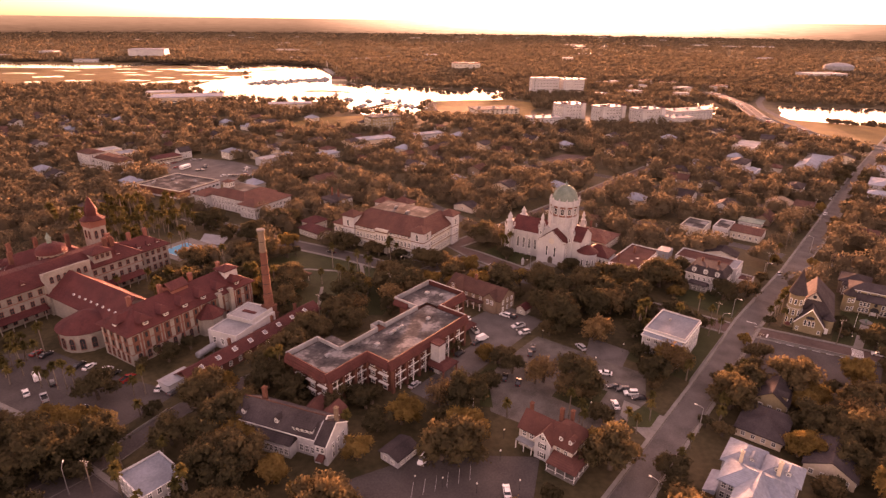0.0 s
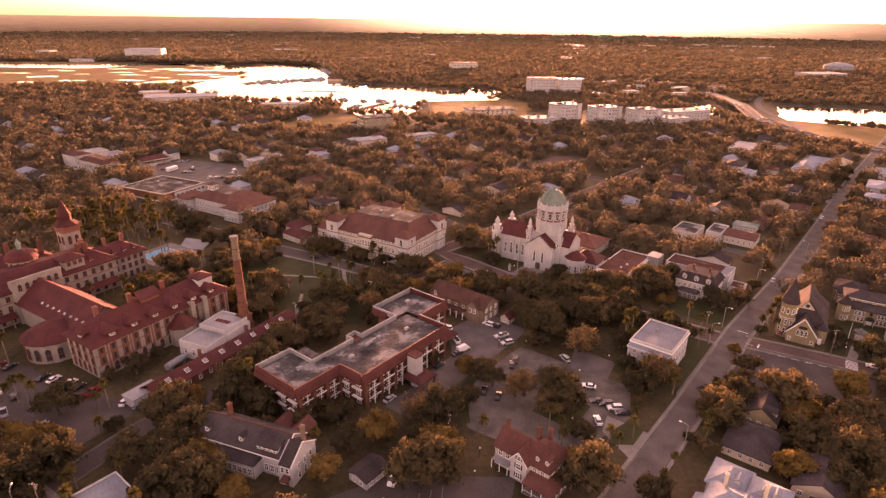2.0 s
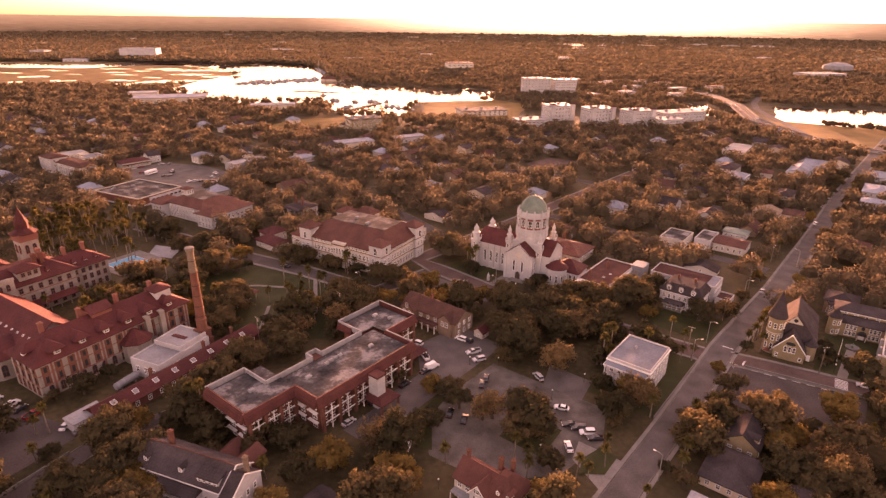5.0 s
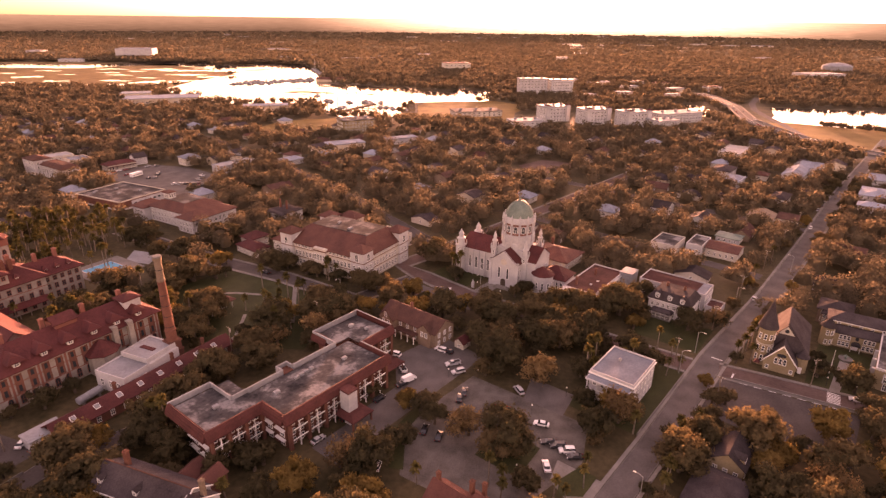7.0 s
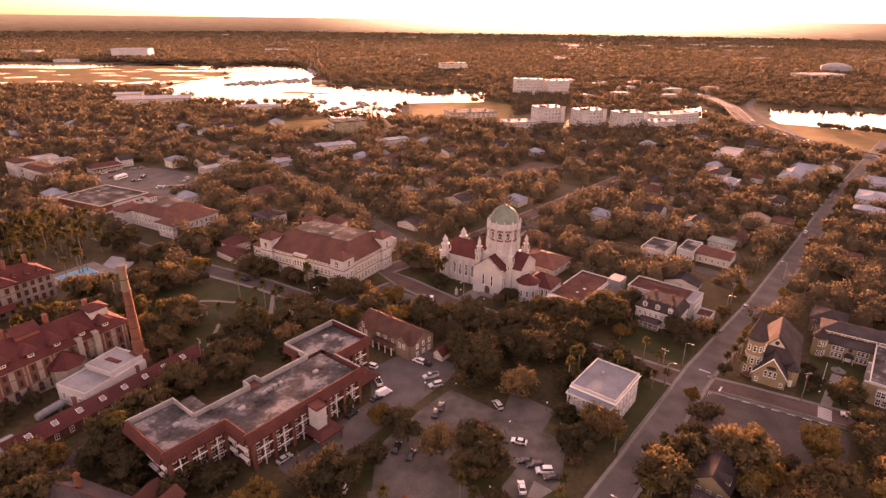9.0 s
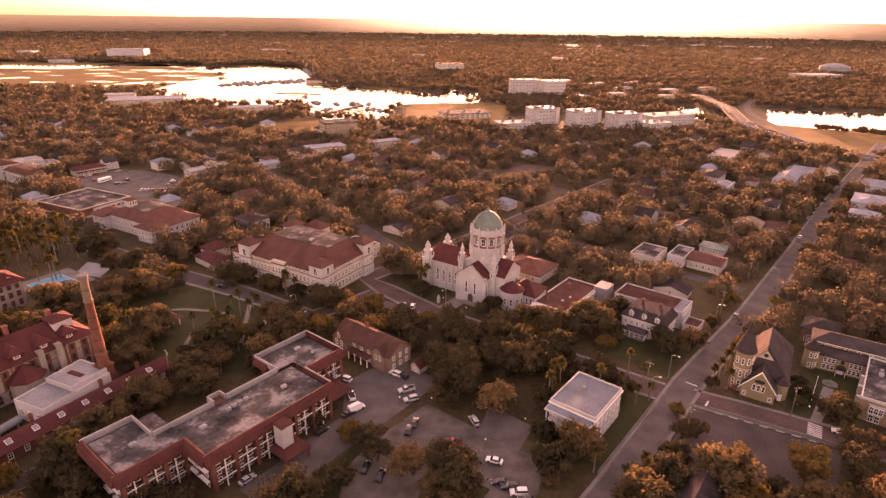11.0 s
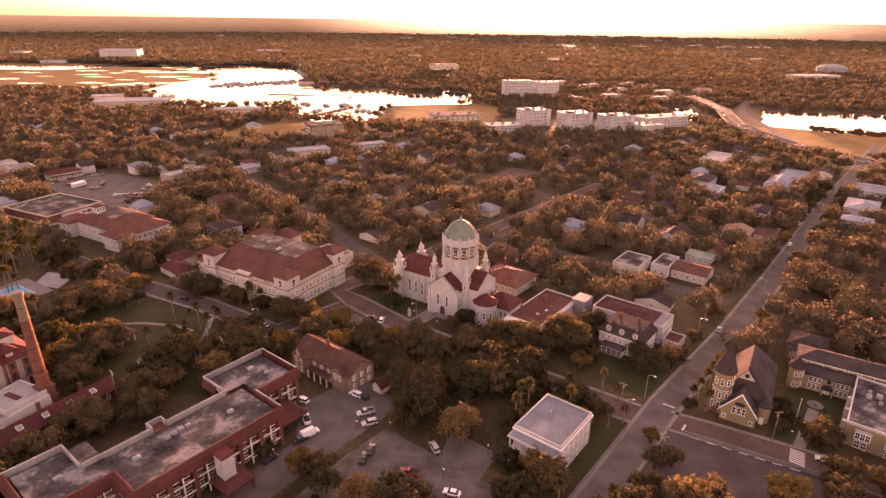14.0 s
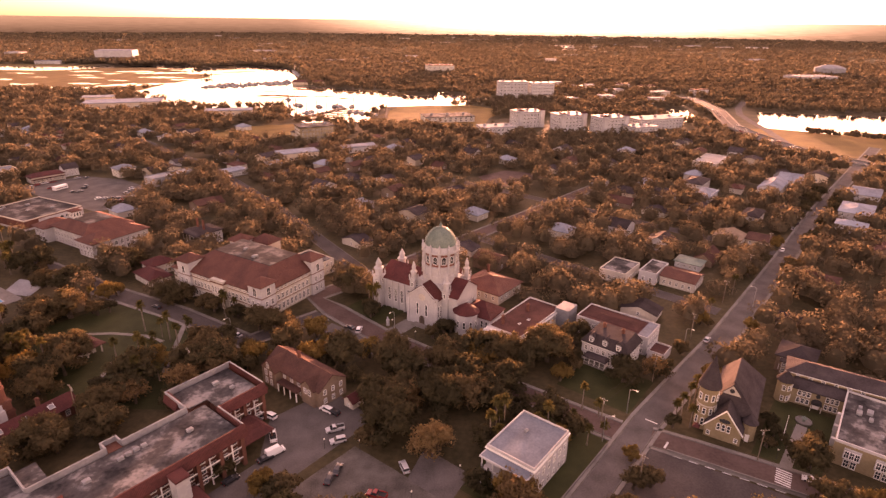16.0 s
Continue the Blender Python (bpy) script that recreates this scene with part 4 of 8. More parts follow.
        window(hall, 2 + 9.52 * math.cos(a_), 31 + 9.52 * math.sin(a_), 1.4, 1.6, 3.4, math.degrees(a_) + 90, True, "trim")
    for k in range(8):
        skylight(hall, 7.6, 20.5 + k * 4.0, 11.95, "-x", 0.9, 0.8, 38)
    # main block
    mb = part("main_block", box(fresh(), -44, 46, 65, 85, 0, 13.4), M["coquina"], c, "main block of grey concrete")
    part("main_roof", hip(fresh(), -44, 46, 65, 85, 13.4, 5.6, 1.3, 9.0), M["tile_y"], mb, "broad red tile roof")
    for z in (4.6, 9.0, 12.6):
        part("terracotta_band", box(fresh(), -44.1, 46.1, 64.9, 85.1, z, z + 0.3), M["trim"], mb)
    for z, h in ((1.0, 2.4), (5.6, 2.2), (9.8, 2.0)):
        row_of_windows(mb, -43, 45, 64.98, z, 24, 1.3, h, "-y", z < 2, "trim")
        row_of_windows(mb, 66, 84, -44.02, z, 5, 1.3, h, "-x", False, "trim")
    for k in range(9):
        dormer(c, -40 + k * 9.6, 66.6, 14.0, "-y", 1.8, 1.5, 3.0, "tile", "coquina", True)
    for x in (-36, -22, -8, 38):
        chimney_stack(c, x, 75, 16, 22.5, 1.6, "trim")
    for x, y in ((5.5, 64.0),):
        cb = part("central_bay", box(fresh(), x - 1, x + 17, y - 1.5, y + 2, 0, 17.4), M["coquina"], c)
        part("balustrade", box(fresh(), x - 1.2, x + 17.2, y - 1.7, y - 1.3, 17.4, 18.5), M["coquina"], cb)
        row_of_windows(cb, x, x + 16, y - 1.52, 13.6, 6, 1.2, 2.0, "-y", True, "trim")
        row_of_windows(cb, x, x + 16, y - 1.52, 8.4, 6, 1.2, 2.4, "-y", True, "trim")
    for x0, x1 in ((-43, 3.5), (24, 45)):
        vr = fresh()
        loft(vr, [[(x, 64.85, 5.4), (x, 64.85, 5.2), (x, 61.2, 3.9), (x, 61.2, 4.1)] for x in (x0, x1)])
        vd = part("verandah_roof", vr, M["tile"], mb, "sloping red tile verandah roof")
        for k in range(int((x1 - x0) / 4) + 1):
            part("post", box(fresh(), x0 + 0.3 + k * 4, x0 + 0.6 + k * 4, 61.3, 61.6, 0, 4.0), M["coquina"], vd)
    # dome over the hall
    dx, dy, dr = 17.0, 81.0, 5.6
    rd = fresh()
    turned(rd, dx, dy, [(dr, 14), (dr, 19.4), (dr + 0.4, 19.6), (dr + 0.4, 20.1)], 20)
    rot = part("rotunda", rd, M["coquina"], c)
    dd = fresh()
    turned(dd, dx, dy, [(dr + 0.7, 20.0)] + [((dr + 0.4) * math.cos(math.pi / 2 * k / 7), 20.2 + 3.7 * math.sin(math.pi / 2 * k / 7)) for k in range(7)] + [(0.9, 23.8)], 20)
    part("dome", dd, M["tile"], rot, "low red tiled dome")
    ln = fresh()
    turned(ln, dx, dy, [(0.9, 23.5), (0.9, 25.8), (1.2, 26.0), (0.7, 26.9), (0.1, 28.4)], 10)
    part("lantern", ln, M["copper"], rot, "green copper lantern")
    for k in range(14):
        a_ = 2 * math.pi * k / 14
        window(rot, dx + (dr + 0.02) * math.cos(a_), dy + (dr + 0.02) * math.sin(a_), 17.4, 1.1, 1.4, math.degrees(a_) + 90, True, "trim")
    # court wing behind the dome, with dormers and tall chimneys
    cw = part("court_wing", box(fresh(), 1.5, 33, 85.2, 104, 0, 13.0), M["coquina"], c, "grey concrete wing round the court")
    part("court_roof", hip(fresh(), 1.5, 33, 86.6, 104, 13.0, 5.4, 1.2), M["tile_y"], cw, "hipped red tile roof")
    row_of_windows(cw, 86.5, 103, 1.48, 9.4, 5, 1.3, 2.0, "-x", False, "trim")
    for k in range(3):
        dormer(c, 2.0, 89.5 + k * 5, 13.6, "-x", 1.8, 1.4, 2.6, "tile", "coquina", True)
    for x, y in ((5, 90), (9, 100), (19, 99), (29, 92)):
        chimney_stack(c, x, y, 14, 21.5, 1.5, "brick")
    # white upper room beside the central bay
    ur = part("upper_room", box(fresh(), 25.5, 33.5, 65.6, 72.5, 13.0, 18.6), M["coquina"], c, "pale upper room")
    part("upper_roof", hip(fresh(), 25.5, 33.5, 65.6, 72.5, 18.6, 2.2, 0.8), M["tile"], ur, "hipped red tile roof")
    row_of_windows(ur, 26, 33, 65.58, 16.2, 3, 1.2, 1.5, "-y", False, "trim")
    for x in (34.5, 37.2):
        chimney_stack(c, x, 71.5, 13, 22.0, 1.5, "brick")
    # square towers with tall spires
    for x, y in ((40.0, 88.5),):
        t = part("tower", box(fresh(), x - 3.4, x + 3.4, y - 3.4, y + 3.4, 0, 23.5), M["coquina"], c, "square tower with terracotta crown")
        part("tower_crown", box(fresh(), x - 3.7, x + 3.7, y - 3.7, y + 3.7, 23.5, 26.8), M["trim"], t, "terracotta crown")
        sp = fresh()
        turned(sp, x, y, [(5.4, 26.6), (5.4, 26.9), (2.7, 28.6), (2.5, 30.9), (2.9, 31.0), (0.12, 37.6), (0.05, 39.2)], 8, 0.39)
        part("spire", sp, M["tile"], t, "pointed red tile spire")
        for k in range(4):
            for q in (-1.5, 1.5):
                a_ = k * math.pi / 2
                window(t, x + math.sin(a_) * 3.42 + math.cos(a_) * q, y - math.cos(a_) * 3.42 + math.sin(a_) * q, 18.2, 1.3, 3.0, k * 90, True, "trim")
    # far wing towards the pool
    fw = part("far_wing", box(fresh(), 34, 62, 69, 83, 0, 11.6), M["coquina"], c, "three storey grey concrete wing")
    part("far_roof", hip(fresh(), 34, 62, 69, 83, 11.6, 5.0, 1.2), M["tile_y"], fw, "hipped red tile roof")
    for z, h in ((1.0, 2.4), (5.0, 2.1), (8.6, 1.8)):
        row_of_windows(fw, 46.5, 61.5, 68.98, z, 5, 1.3, h, "-y", False, "trim")
    for k in range(4):
        dormer(c, 44 + k * 4.8, 70.4, 12.2, "-y", 1.8, 1.4, 2.6, "tile", "coquina", True)
    for x in (40, 48, 56):
        chimney_stack(c, x, 76, 14, 19.5, 1.4, "trim")
    return c


grand_hotel(68.0, 190.0, 7)


def boiler_chimney(u, v):
    c = thing("smokestack", u, v, "tall tapering brick smokestack on a stepped square base", "smokestack", 7)
    c.matrix_basis = c.matrix_basis @ Matrix.Diagonal((0.84, 0.84, 1.0, 1.0))
    keep_free(u - 5, u + 5, v - 5, v + 5)
    b = fresh()
    box(b, -2.7, 2.7, -2.7, 2.7, 0, 4.0)
    box(b, -2.95, 2.95, -2.95, 2.95, 4.0, 4.8)
    box(b, -2.4, 2.4, -2.4, 2.4, 4.8, 7.6)
    box(b, -2.7, 2.7, -2.7, 2.7, 7.6, 8.2)
    part("base", b, M["brick"], c, "stepped brick base")
    s = fresh()
    turned(s, 0, 0, [(2.2, 8.2), (2.1, 11.6), (2.3, 11.8), (2.3, 12.4), (1.95, 12.6), (1.8, 20), (1.5, 30.6)], 20)
    part("shaft", s, M["brick"], c, "tapering brick shaft")
    s = fresh()
    turned(s, 0, 0, [(1.51, 30.6), (1.7, 30.8), (1.7, 31.3), (1.5, 31.5), (1.4, 38.2), (1.75, 38.5), (1.75, 39.3)], 20)
    part("shaft_top", s, M["brown_stone"], c, "darker upper shaft")
    k = fresh()
    turned(k, 0, 0, [(1.8, 39.3), (1.8, 39.8), (1.3, 39.85)], 20)
    part("cap", k, M["concrete"], c, "pale stone cap")
    for z in (13.5, 17.5, 21.5, 25.5, 34.8):
        h_ = fresh()
        r_ = 1.98 - (z - 12) * 0.0232
        turned(h_, 0, 0, [(r_, z), (r_ + 0.02, z + 0.02), (r_ + 0.02, z + 0.2), (r_, z + 0.22)], 20)
        part("iron_band", h_, M["tyre"], c)


boiler_chimney(117.0, 179.8)


def power_house(u, v, turn):
    c = thing("power_house", u, v, "white plastered service building with pale flat roof", "service building", turn)
    keep_free(u - 2, u + 24, v - 2, v + 16)
    part("wall", box(fresh(), 0, 22, 0, 13, 0, 6.2), M["white"], c)
    part("wall_high", box(fresh(), 10, 22, 1, 13, 6.2, 7.4), M["white"], c)
    part("roof_deck", box(fresh(), 0.3, 9.9, 0.3, 12.7, 6.2, 6.3), M["white_roof"], c, "pale flat roof")
    part("roof_deck", box(fresh(), 10.3, 21.7, 1.3, 12.7, 7.4, 7.5), M["white_roof"], c, "pale flat roof")
    for x0, x1, y0, y1, z in ((0, 10, 0, 0.3, 6.2), (0, 0.3, 0.3, 13, 6.2), (0.3, 10, 12.7, 13, 6.2), (10, 22, 1, 1.3, 7.4), (21.7, 22, 1.3, 13, 7.4), (10, 21.7, 12.7, 13, 7.4), (10, 10.3, 1.3, 12.7, 7.4)):
        part("parapet", box(fresh(), x0, x1, y0, y1, z, z + 0.55), M["white"], c)
    hatch = fresh()
    box(hatch, 15, 16.6, 4, 10, 7.5, 7.75)
    part("roof_hatch", hatch, M["tile"], c, "rust red roof hatch")
    row_of_windows(c, 1, 12, -0.02, 2.0, 3, 1.1, 2.2, "-x")
    row_of_windows(c, 1, 9, -0.02, 2.0, 3, 1.0, 2.2, "-y")
    return c


power_house(96.0, 170.5, 16)


def arcade_shed(u, v, turn):
    c = thing("arcade_shed", u, v, "long low building with red tile roof and white skylights", "shed", turn)
    keep_free(u - 4, u + 62, v - 1, v + 18)
    part("wall", box(fresh(), 0, 60, 0, 7.5, 0, 3.6), M["brick"], c)
    part("roof", gable(fresh(), 0, 60, 0, 7.5, 3.6, 2.2, "x", 0.7), M["tile"], c, "long red tile roof")
    for k in range(8):
        skylight(c, 5.5 + k * 6.9, 1.9, 4.95, "-y", 1.6, 1.7, 30)
    row_of_windows(c, 1, 59, -0.02, 1.0, 14, 1.0, 1.6, "-y")
    part("lean_to", box(fresh(), -5.5, 4.0, 3.8, 9.5, 0, 3.2), M["white"], c, "low white lean-to")
    part("lean_to_roof", box(fresh(), -5.8, 4.3, 3.5, 9.8, 3.2, 3.4), M["white_roof"], c, "pale flat roof")
    for x in (20, 40, 52):
        chimney_stack(c, x, 5.4, 4.5, 7.4, 0.9)


arcade_shed(73.5, 161.8, 7)


def service_tank(u, v):
    c = thing("storage_tank", u, v, "long pale horizontal storage tank in the service yard", "tank", 16)
    b = fresh()
    n_ = 14
    loft(b, [[(x, r_ * math.cos(2 * math.pi * i / n_), 1.9 + r_ * math.sin(2 * math.pi * i / n_)) for i in range(n_)] for x, r_ in ((-4.2, 0.7), (-3.9, 1.25), (3.9, 1.25), (4.2, 0.7))])
    part("tank_body", b, M["white_roof"], c)
    for x in (-2.6, 2.6):
        part("saddle", box(fresh(), x - 0.3, x + 0.3, -1.1, 1.1, 0, 1.1), M["concrete"], c)


service_tank(88.0, 178.0)


# ---- the flat-roofed inn ----
def flat_inn(u, v):
    c = thing("flat_roofed_inn", u, v, "three storey brick inn with red mansard eaves and stained flat roof", "inn")
    H, E = 12.4, 9.4
    keep_free(u - 2, u + 76, v - 2, v + 34)
    blocks = [(0, 17.0, 12.0, 31.0), (17.0, 57.5, 2.0, 20.0), (52.0, 72.0, 20.0, 31.5), (57.5, 72.0, 14.0, 20.0)]
    shells = [(-0.2, 17, 11.0, 31.5), (17, 57.5, 0.5, 20), (52, 73, 20, 32.0), (57.5, 73, 13.5, 20)]
    for k, (x0, x1, y0, y1) in enumerate(blocks):
        part("wall", box(fresh(), x0 + 1, x1 - (1 if k != 0 else 0), y0 + 1, y1 - 1 + (1.0 if k == 3 else 0), 0, 10.0), M["brick"], c)
        part("roof_deck", box(fresh(), x0 + 0.9, x1 + (0.9 if k == 0 else -0.9) , y0 + 0.9, y1 - 0.9 + (1.8 if k == 3 else 0), 10.9, 11.2 - k * 0.006), M["membrane"], c, "stained grey roof membrane")

    def eave(a_, b_, d):
        """Red mansard slope along an outer edge from a_ to b_; d: the way out."""
        (ax, ay), (bx, by) = a_, b_
        o = 1.3
        tx, ty = (bx - ax), (by - ay)
        ln_ = math.hypot(tx, ty)
        tx, ty = tx / ln_, ty / ln_
        s = fresh()
        prof = [(0.6, H - 0.9), (-0.05, H), (-0.45, H), (-0.45, 10.8), (0.0, E + 0.1), (o, E), (o, E + 0.35)]
        loft(s, [[(px + d[0] * q, py + d[1] * q, z) for q, z in prof] for px, py in ((ax - tx * 0.0, ay - ty * 0.0), (bx + tx * 0.0, by + ty * 0.0))])
        part("mansard", s, M["tile_dark"], c, "maroon tiled mansard eave")

    def parapet(x0, x1, y0, y1):
        part("parapet", box(fresh(), x0, x1, y0, y1, 10.6, H + 0.15), M["white_roof"], c, "pale parapet wall")

    eave((-0.2, 31.4), (-0.2, 11.6), (-1, 0))
    eave((-0.8, 11.6), (17.6, 11.6), (0, -1))
    eave((17.0, 12.0), (17.0, 1.6), (-1, 0))
    eave((16.4, 1.6), (58.2, 1.6), (0, -1))
    eave((57.6, 1.6), (57.6, 14.2), (1, 0))
    eave((57.4, 13.6), (72.8, 13.6), (0, -1))
    eave((72.6, 13.6), (72.6, 31.8), (1, 0))
    eave((52.0, 31.8), (52.0, 24.5), (-1, 0))
    for q in ((-0.3, 13.0, 31.2, 31.6), (12.6, 13.0, 20.4, 31.2), (13.0, 30.6, 20.0, 20.4), (30.2, 30.6, 20.4, 23.4), (30.6, 34.4, 23.0, 23.4), (34.0, 34.4, 20.4, 23.0), (34.4, 52.0, 20.0, 20.4),
              (51.6, 52.0, 20.4, 31.4), (51.6, 72.8, 31.4, 31.8), (57.6, 58.0, 2.0, 14.0), (72.4, 72.8, 14.0, 31.4)):
        parapet(*q)
    part("bump_out", box(fresh(), 30.8, 34.0, 19.5, 23.0, 0, 11.1), M["brick"], c)
    # galleries: brick piers, white rails, dark recesses
    def gallery(x0, x1, y, n_):
        for k in range(n_):
            a_, b_ = x0 + (x1 - x0) * k / n_, x0 + (x1 - x0) * (k + 1) / n_
            part("pier", box(fresh(), a_ - 0.5, a_ + 0.5, y - 1.0, y + 0.1, 0, E + 0.3), M["brick"], c)
            part("pier", box(fresh(), (a_ + b_) / 2 - 0.14, (a_ + b_) / 2 + 0.14, y - 0.9, y - 0.6, 0, E + 0.3), M["frame"], c, "white post")
            for z in (2.9, 6.2):
                part("balcony_rail", box(fresh(), a_ + 0.5, b_ - 0.5, y - 0.95, y - 0.8, z, z + 0.28), M["frame"], c, "white balcony rail")
                part("balcony_floor", box(fresh(), a_ + 0.5, b_ - 0.5, y - 0.8, y, z - 0.5, z - 0.3), M["concrete"], c)
            for z in (0.5, 3.6, 6.9):
                window(c, a_ + (b_ - a_) * 0.28, y + 0.9, z, 1.5, 1.9, "-y")
                window(c, a_ + (b_ - a_) * 0.74, y + 0.9, z, 1.5, 1.9, "-y")
        part("pier", box(fresh(), x1 - 0.5, x1 + 0.5, y - 1.0, y + 0.1, 0, E + 0.3), M["brick"], c)
    gallery(18.4, 56.6, 2.0, 6)
    gallery(0.8, 16.4, 12.0, 3)
    gallery(59.0, 71.6, 14.0, 2)
    for y0, x, n_ in ((12.2, -0.2, 3), (2.2, 16.8, 2)):
        for k in range(n_):
            for z in (2.9, 6.2):
                part("balcony_rail", box(fresh(), x - 0.1, x + 0.9, y0 + 0.5 + k * 5.5, y0 + 4.6 + k * 5.5, z, z + 0.26), M["frame"], c, "white balcony rail")
            for z in (0.6, 3.7, 7.0):
                window(c, x + 1.18, y0 + 2.5 + k * 5.5, z, 1.7, 1.7, "-x")
    # stair tower and entrance canopy
    st = part("stair_tower", box(fresh(), 36.0, 39.4, -3.4, 0.4, 0, 11.0), M["white"], c, "white plastered stair tower")
    part("tower_cap", box(fresh(), 35.8, 39.6, -3.6, 0.6, 11.0, 11.5), M["tile"], st)
    cn = fresh()
    loft(cn, [rect(34.0, 42.5, -7.0, 0.6, 3.2), rect(34.0, 42.5, -7.0, 0.6, 3.5), rect(35.5, 41, -5.0, 0.6, 4.6)])
    part("canopy", cn, M["tile_dark"], c, "red tiled entrance canopy")
    for x in (34.6, 41.9):
        part("canopy_post", box(fresh(), x - 0.25, x + 0.25, -6.6, -6.1, 0, 3.2), M["brick"], c)
    cn = fresh()
    loft(cn, [rect(58.0, 68.0, 3.5, 12.8, 3.4), rect(58.0, 68.0, 3.5, 12.8, 3.7), rect(60, 66, 6, 12.8, 5.2)])
    part("canopy", cn, M["tile_dark"], c, "maroon tiled canopy")
    for x in (58.6, 67.4):
        part("canopy_post", box(fresh(), x - 0.2, x + 0.2, 4.0, 4.4, 0, 3.4), M["brick"], c)
    for x, y, s in ((8, 20.5, 1.7), (23, 13.0, 1.8), (31.5, 14.5, 1.4), (33.5, 14.8, 1.4), (35.5, 14.9, 1.4), (37.5, 15.0, 1.3), (48, 11.5, 1.6), (64, 25.5, 1.8), (66, 20.0, 1.2)):
        roof_unit(c, x, y, 11.2, s)
    return c


flat_inn(95.6, 108.6)


# ---- houses ----
def house(name, u, v, label, w, d, h, roof_h, along="x", wall="white", roof="shingle", turn=0, roof_kind="gable", rows=((1.0, 1.5), (4.1, 1.5)), chimneys=(), porch=None, category="house", free=True, gaps=2.6, group=""):
    """A dwelling: body, roof with eaves, windows on the two sides that show, chimneys and porch. Local: x by w, y by d."""
    c = thing(name, u, v, label, category, turn, group=group)
    if free:
        keep_free(u - 1, u + w + 1, v - 1, v + d + 1)
    b = fresh()
    if roof_kind == "gable":
        gable_wall(b, 0, w, 0, d, 0, h, roof_h, along)
        part("wall", b, M[wall], c)
        part("roof", gable(fresh(), 0, w, 0, d, h, roof_h, along, 0.5), M[roof], c)
    elif roof_kind == "hip":
        part("wall", box(b, 0, w, 0, d, 0, h), M[wall], c)
        part("roof", hip(fresh(), 0, w, 0, d, h, roof_h, 0.7), M[roof], c)
    elif roof_kind == "mansard":
        part("wall", box(b, 0, w, 0, d, 0, h), M[wall], c)
        part("roof", hip(fresh(), 0, w, 0, d, h, roof_h, 0.5, 2.2), M[roof], c)
    else:
        part("wall", box(b, 0, w, 0, d, 0, h), M[wall], c)
        part("roof", box(fresh(), 0.3, w - 0.3, 0.3, d - 0.3, h, h + 0.1), M[roof], c)
        for q in ((0, w, 0, 0.3), (0, w, d - 0.3, d), (0, 0.3, 0.3, d - 0.3), (w - 0.3, w, 0.3, d - 0.3)):
            part("parapet", box(fresh(), *q, h, h + 0.6), M[wall], c)
    for z, wh in rows:
        row_of_windows(c, 0.6, d - 0.6, -0.02, z, max(1, int(d / gaps)), 0.95, wh, "-x")
        row_of_windows(c, 0.6, w - 0.6, -0.02, z, max(1, int(w / gaps)), 0.95, wh, "-y")
    for x, y, z0, z1 in chimneys:
        chimney_stack(c, x, y, z0, z1, 0.9)
    if porch:
        x0, x1, y0, y1, ph = porch
        part("porch_roof", hip(fresh(), x0, x1, y0, y1, ph, 0.8, 0.3, 0.9), M[roof], c)
        part("porch_floor", box(fresh(), x0, x1, y0, y1, 0, 0.5), M["concrete"], c)
        for k in range(5):
            for x, y in ((x0 + 0.2, y0 + 0.2 + (y1 - y0 - 0.4) * k / 4), (x0 + 0.2 + (x1 - x0 - 0.4) * k / 4, y0 + 0.2)):
                part("porch_post", box(fresh(), x - 0.1, x + 0.1, y - 0.1, y + 0.1, 0.5, ph), M["frame"], c)
        part("porch_rail", box(fresh(), x0, x0 + 0.08, y0 + 0.3, y1 - 0.3, 1.2, 1.3), M["frame"], c)
        part("porch_rail", box(fresh(), x0 + 0.3, x1 - 0.3, y0, y0 + 0.08, 1.2, 1.3), M["frame"], c)
    return c


# brick schoolhouse beside the inn's car park
c = house("brick_house", 181, 113, "two storey brown stone house with steep brown roof", 11, 27, 6.2, 3.4, "y", "brown_stone", "tile_brown", gaps=3.4, chimneys=((5.5, 16, 8, 11.6),))
part("cross_wing", gable_wall(fresh(), -2.4, 5.5, 19, 26, 0, 6.4, 3.4, "x"), M["brown_stone"], c)
part("cross_roof", gable(fresh(), -2.4, 5.5, 19, 26, 6.4, 3.4, "x", 0.4), M["tile_brown"], c)
for z in (1.0, 4.0, 7.0):
    row_of_windows(c, 20 if z < 7 else 21.5, 25 if z < 7 else 23.5, -2.42, z, 2 if z < 7 else 1, 1.0, 1.8, "-x")
part("front_gable", gable_wall(fresh(), -1.0, 5.5, 1.5, 7.5, 0, 6.3, 2.6, "x"), M["brown_stone"], c)
part("front_gable_roof", gable(fresh(), -1.0, 5.5, 1.5, 7.5, 6.3, 2.6, "x", 0.4), M["tile_brown"], c)
row_of_windows(c, 2.5, 6.5, -1.02, 4.0, 2, 1.0, 1.7, "-x")
part("verandah_roof", box(fresh(), -2.8, 0, 8, 18, 3.3, 3.6), M["tile_brown"], c)
for k in range(4):
    part("verandah_post", box(fresh(), -2.7, -2.4, 8.2 + k * 3.1, 8.5 + k * 3.1, 0, 3.3), M["frame"], c)

# white house with a low grey roof in the garden
c = house("white_house", 190.4, 42.4, "two storey white house with flat grey roof and columned porch", 18.5, 14.3, 9.8, 0, "x", "white", "grey_deck", roof_kind="flat", rows=((1.0, 2.0), (5.4, 2.0)), gaps=2.8)
part("cornice", box(fresh(), -0.35, 18.85, -0.35, 14.65, 9.1, 9.5), M["frame"], c, "white wooden cornice")
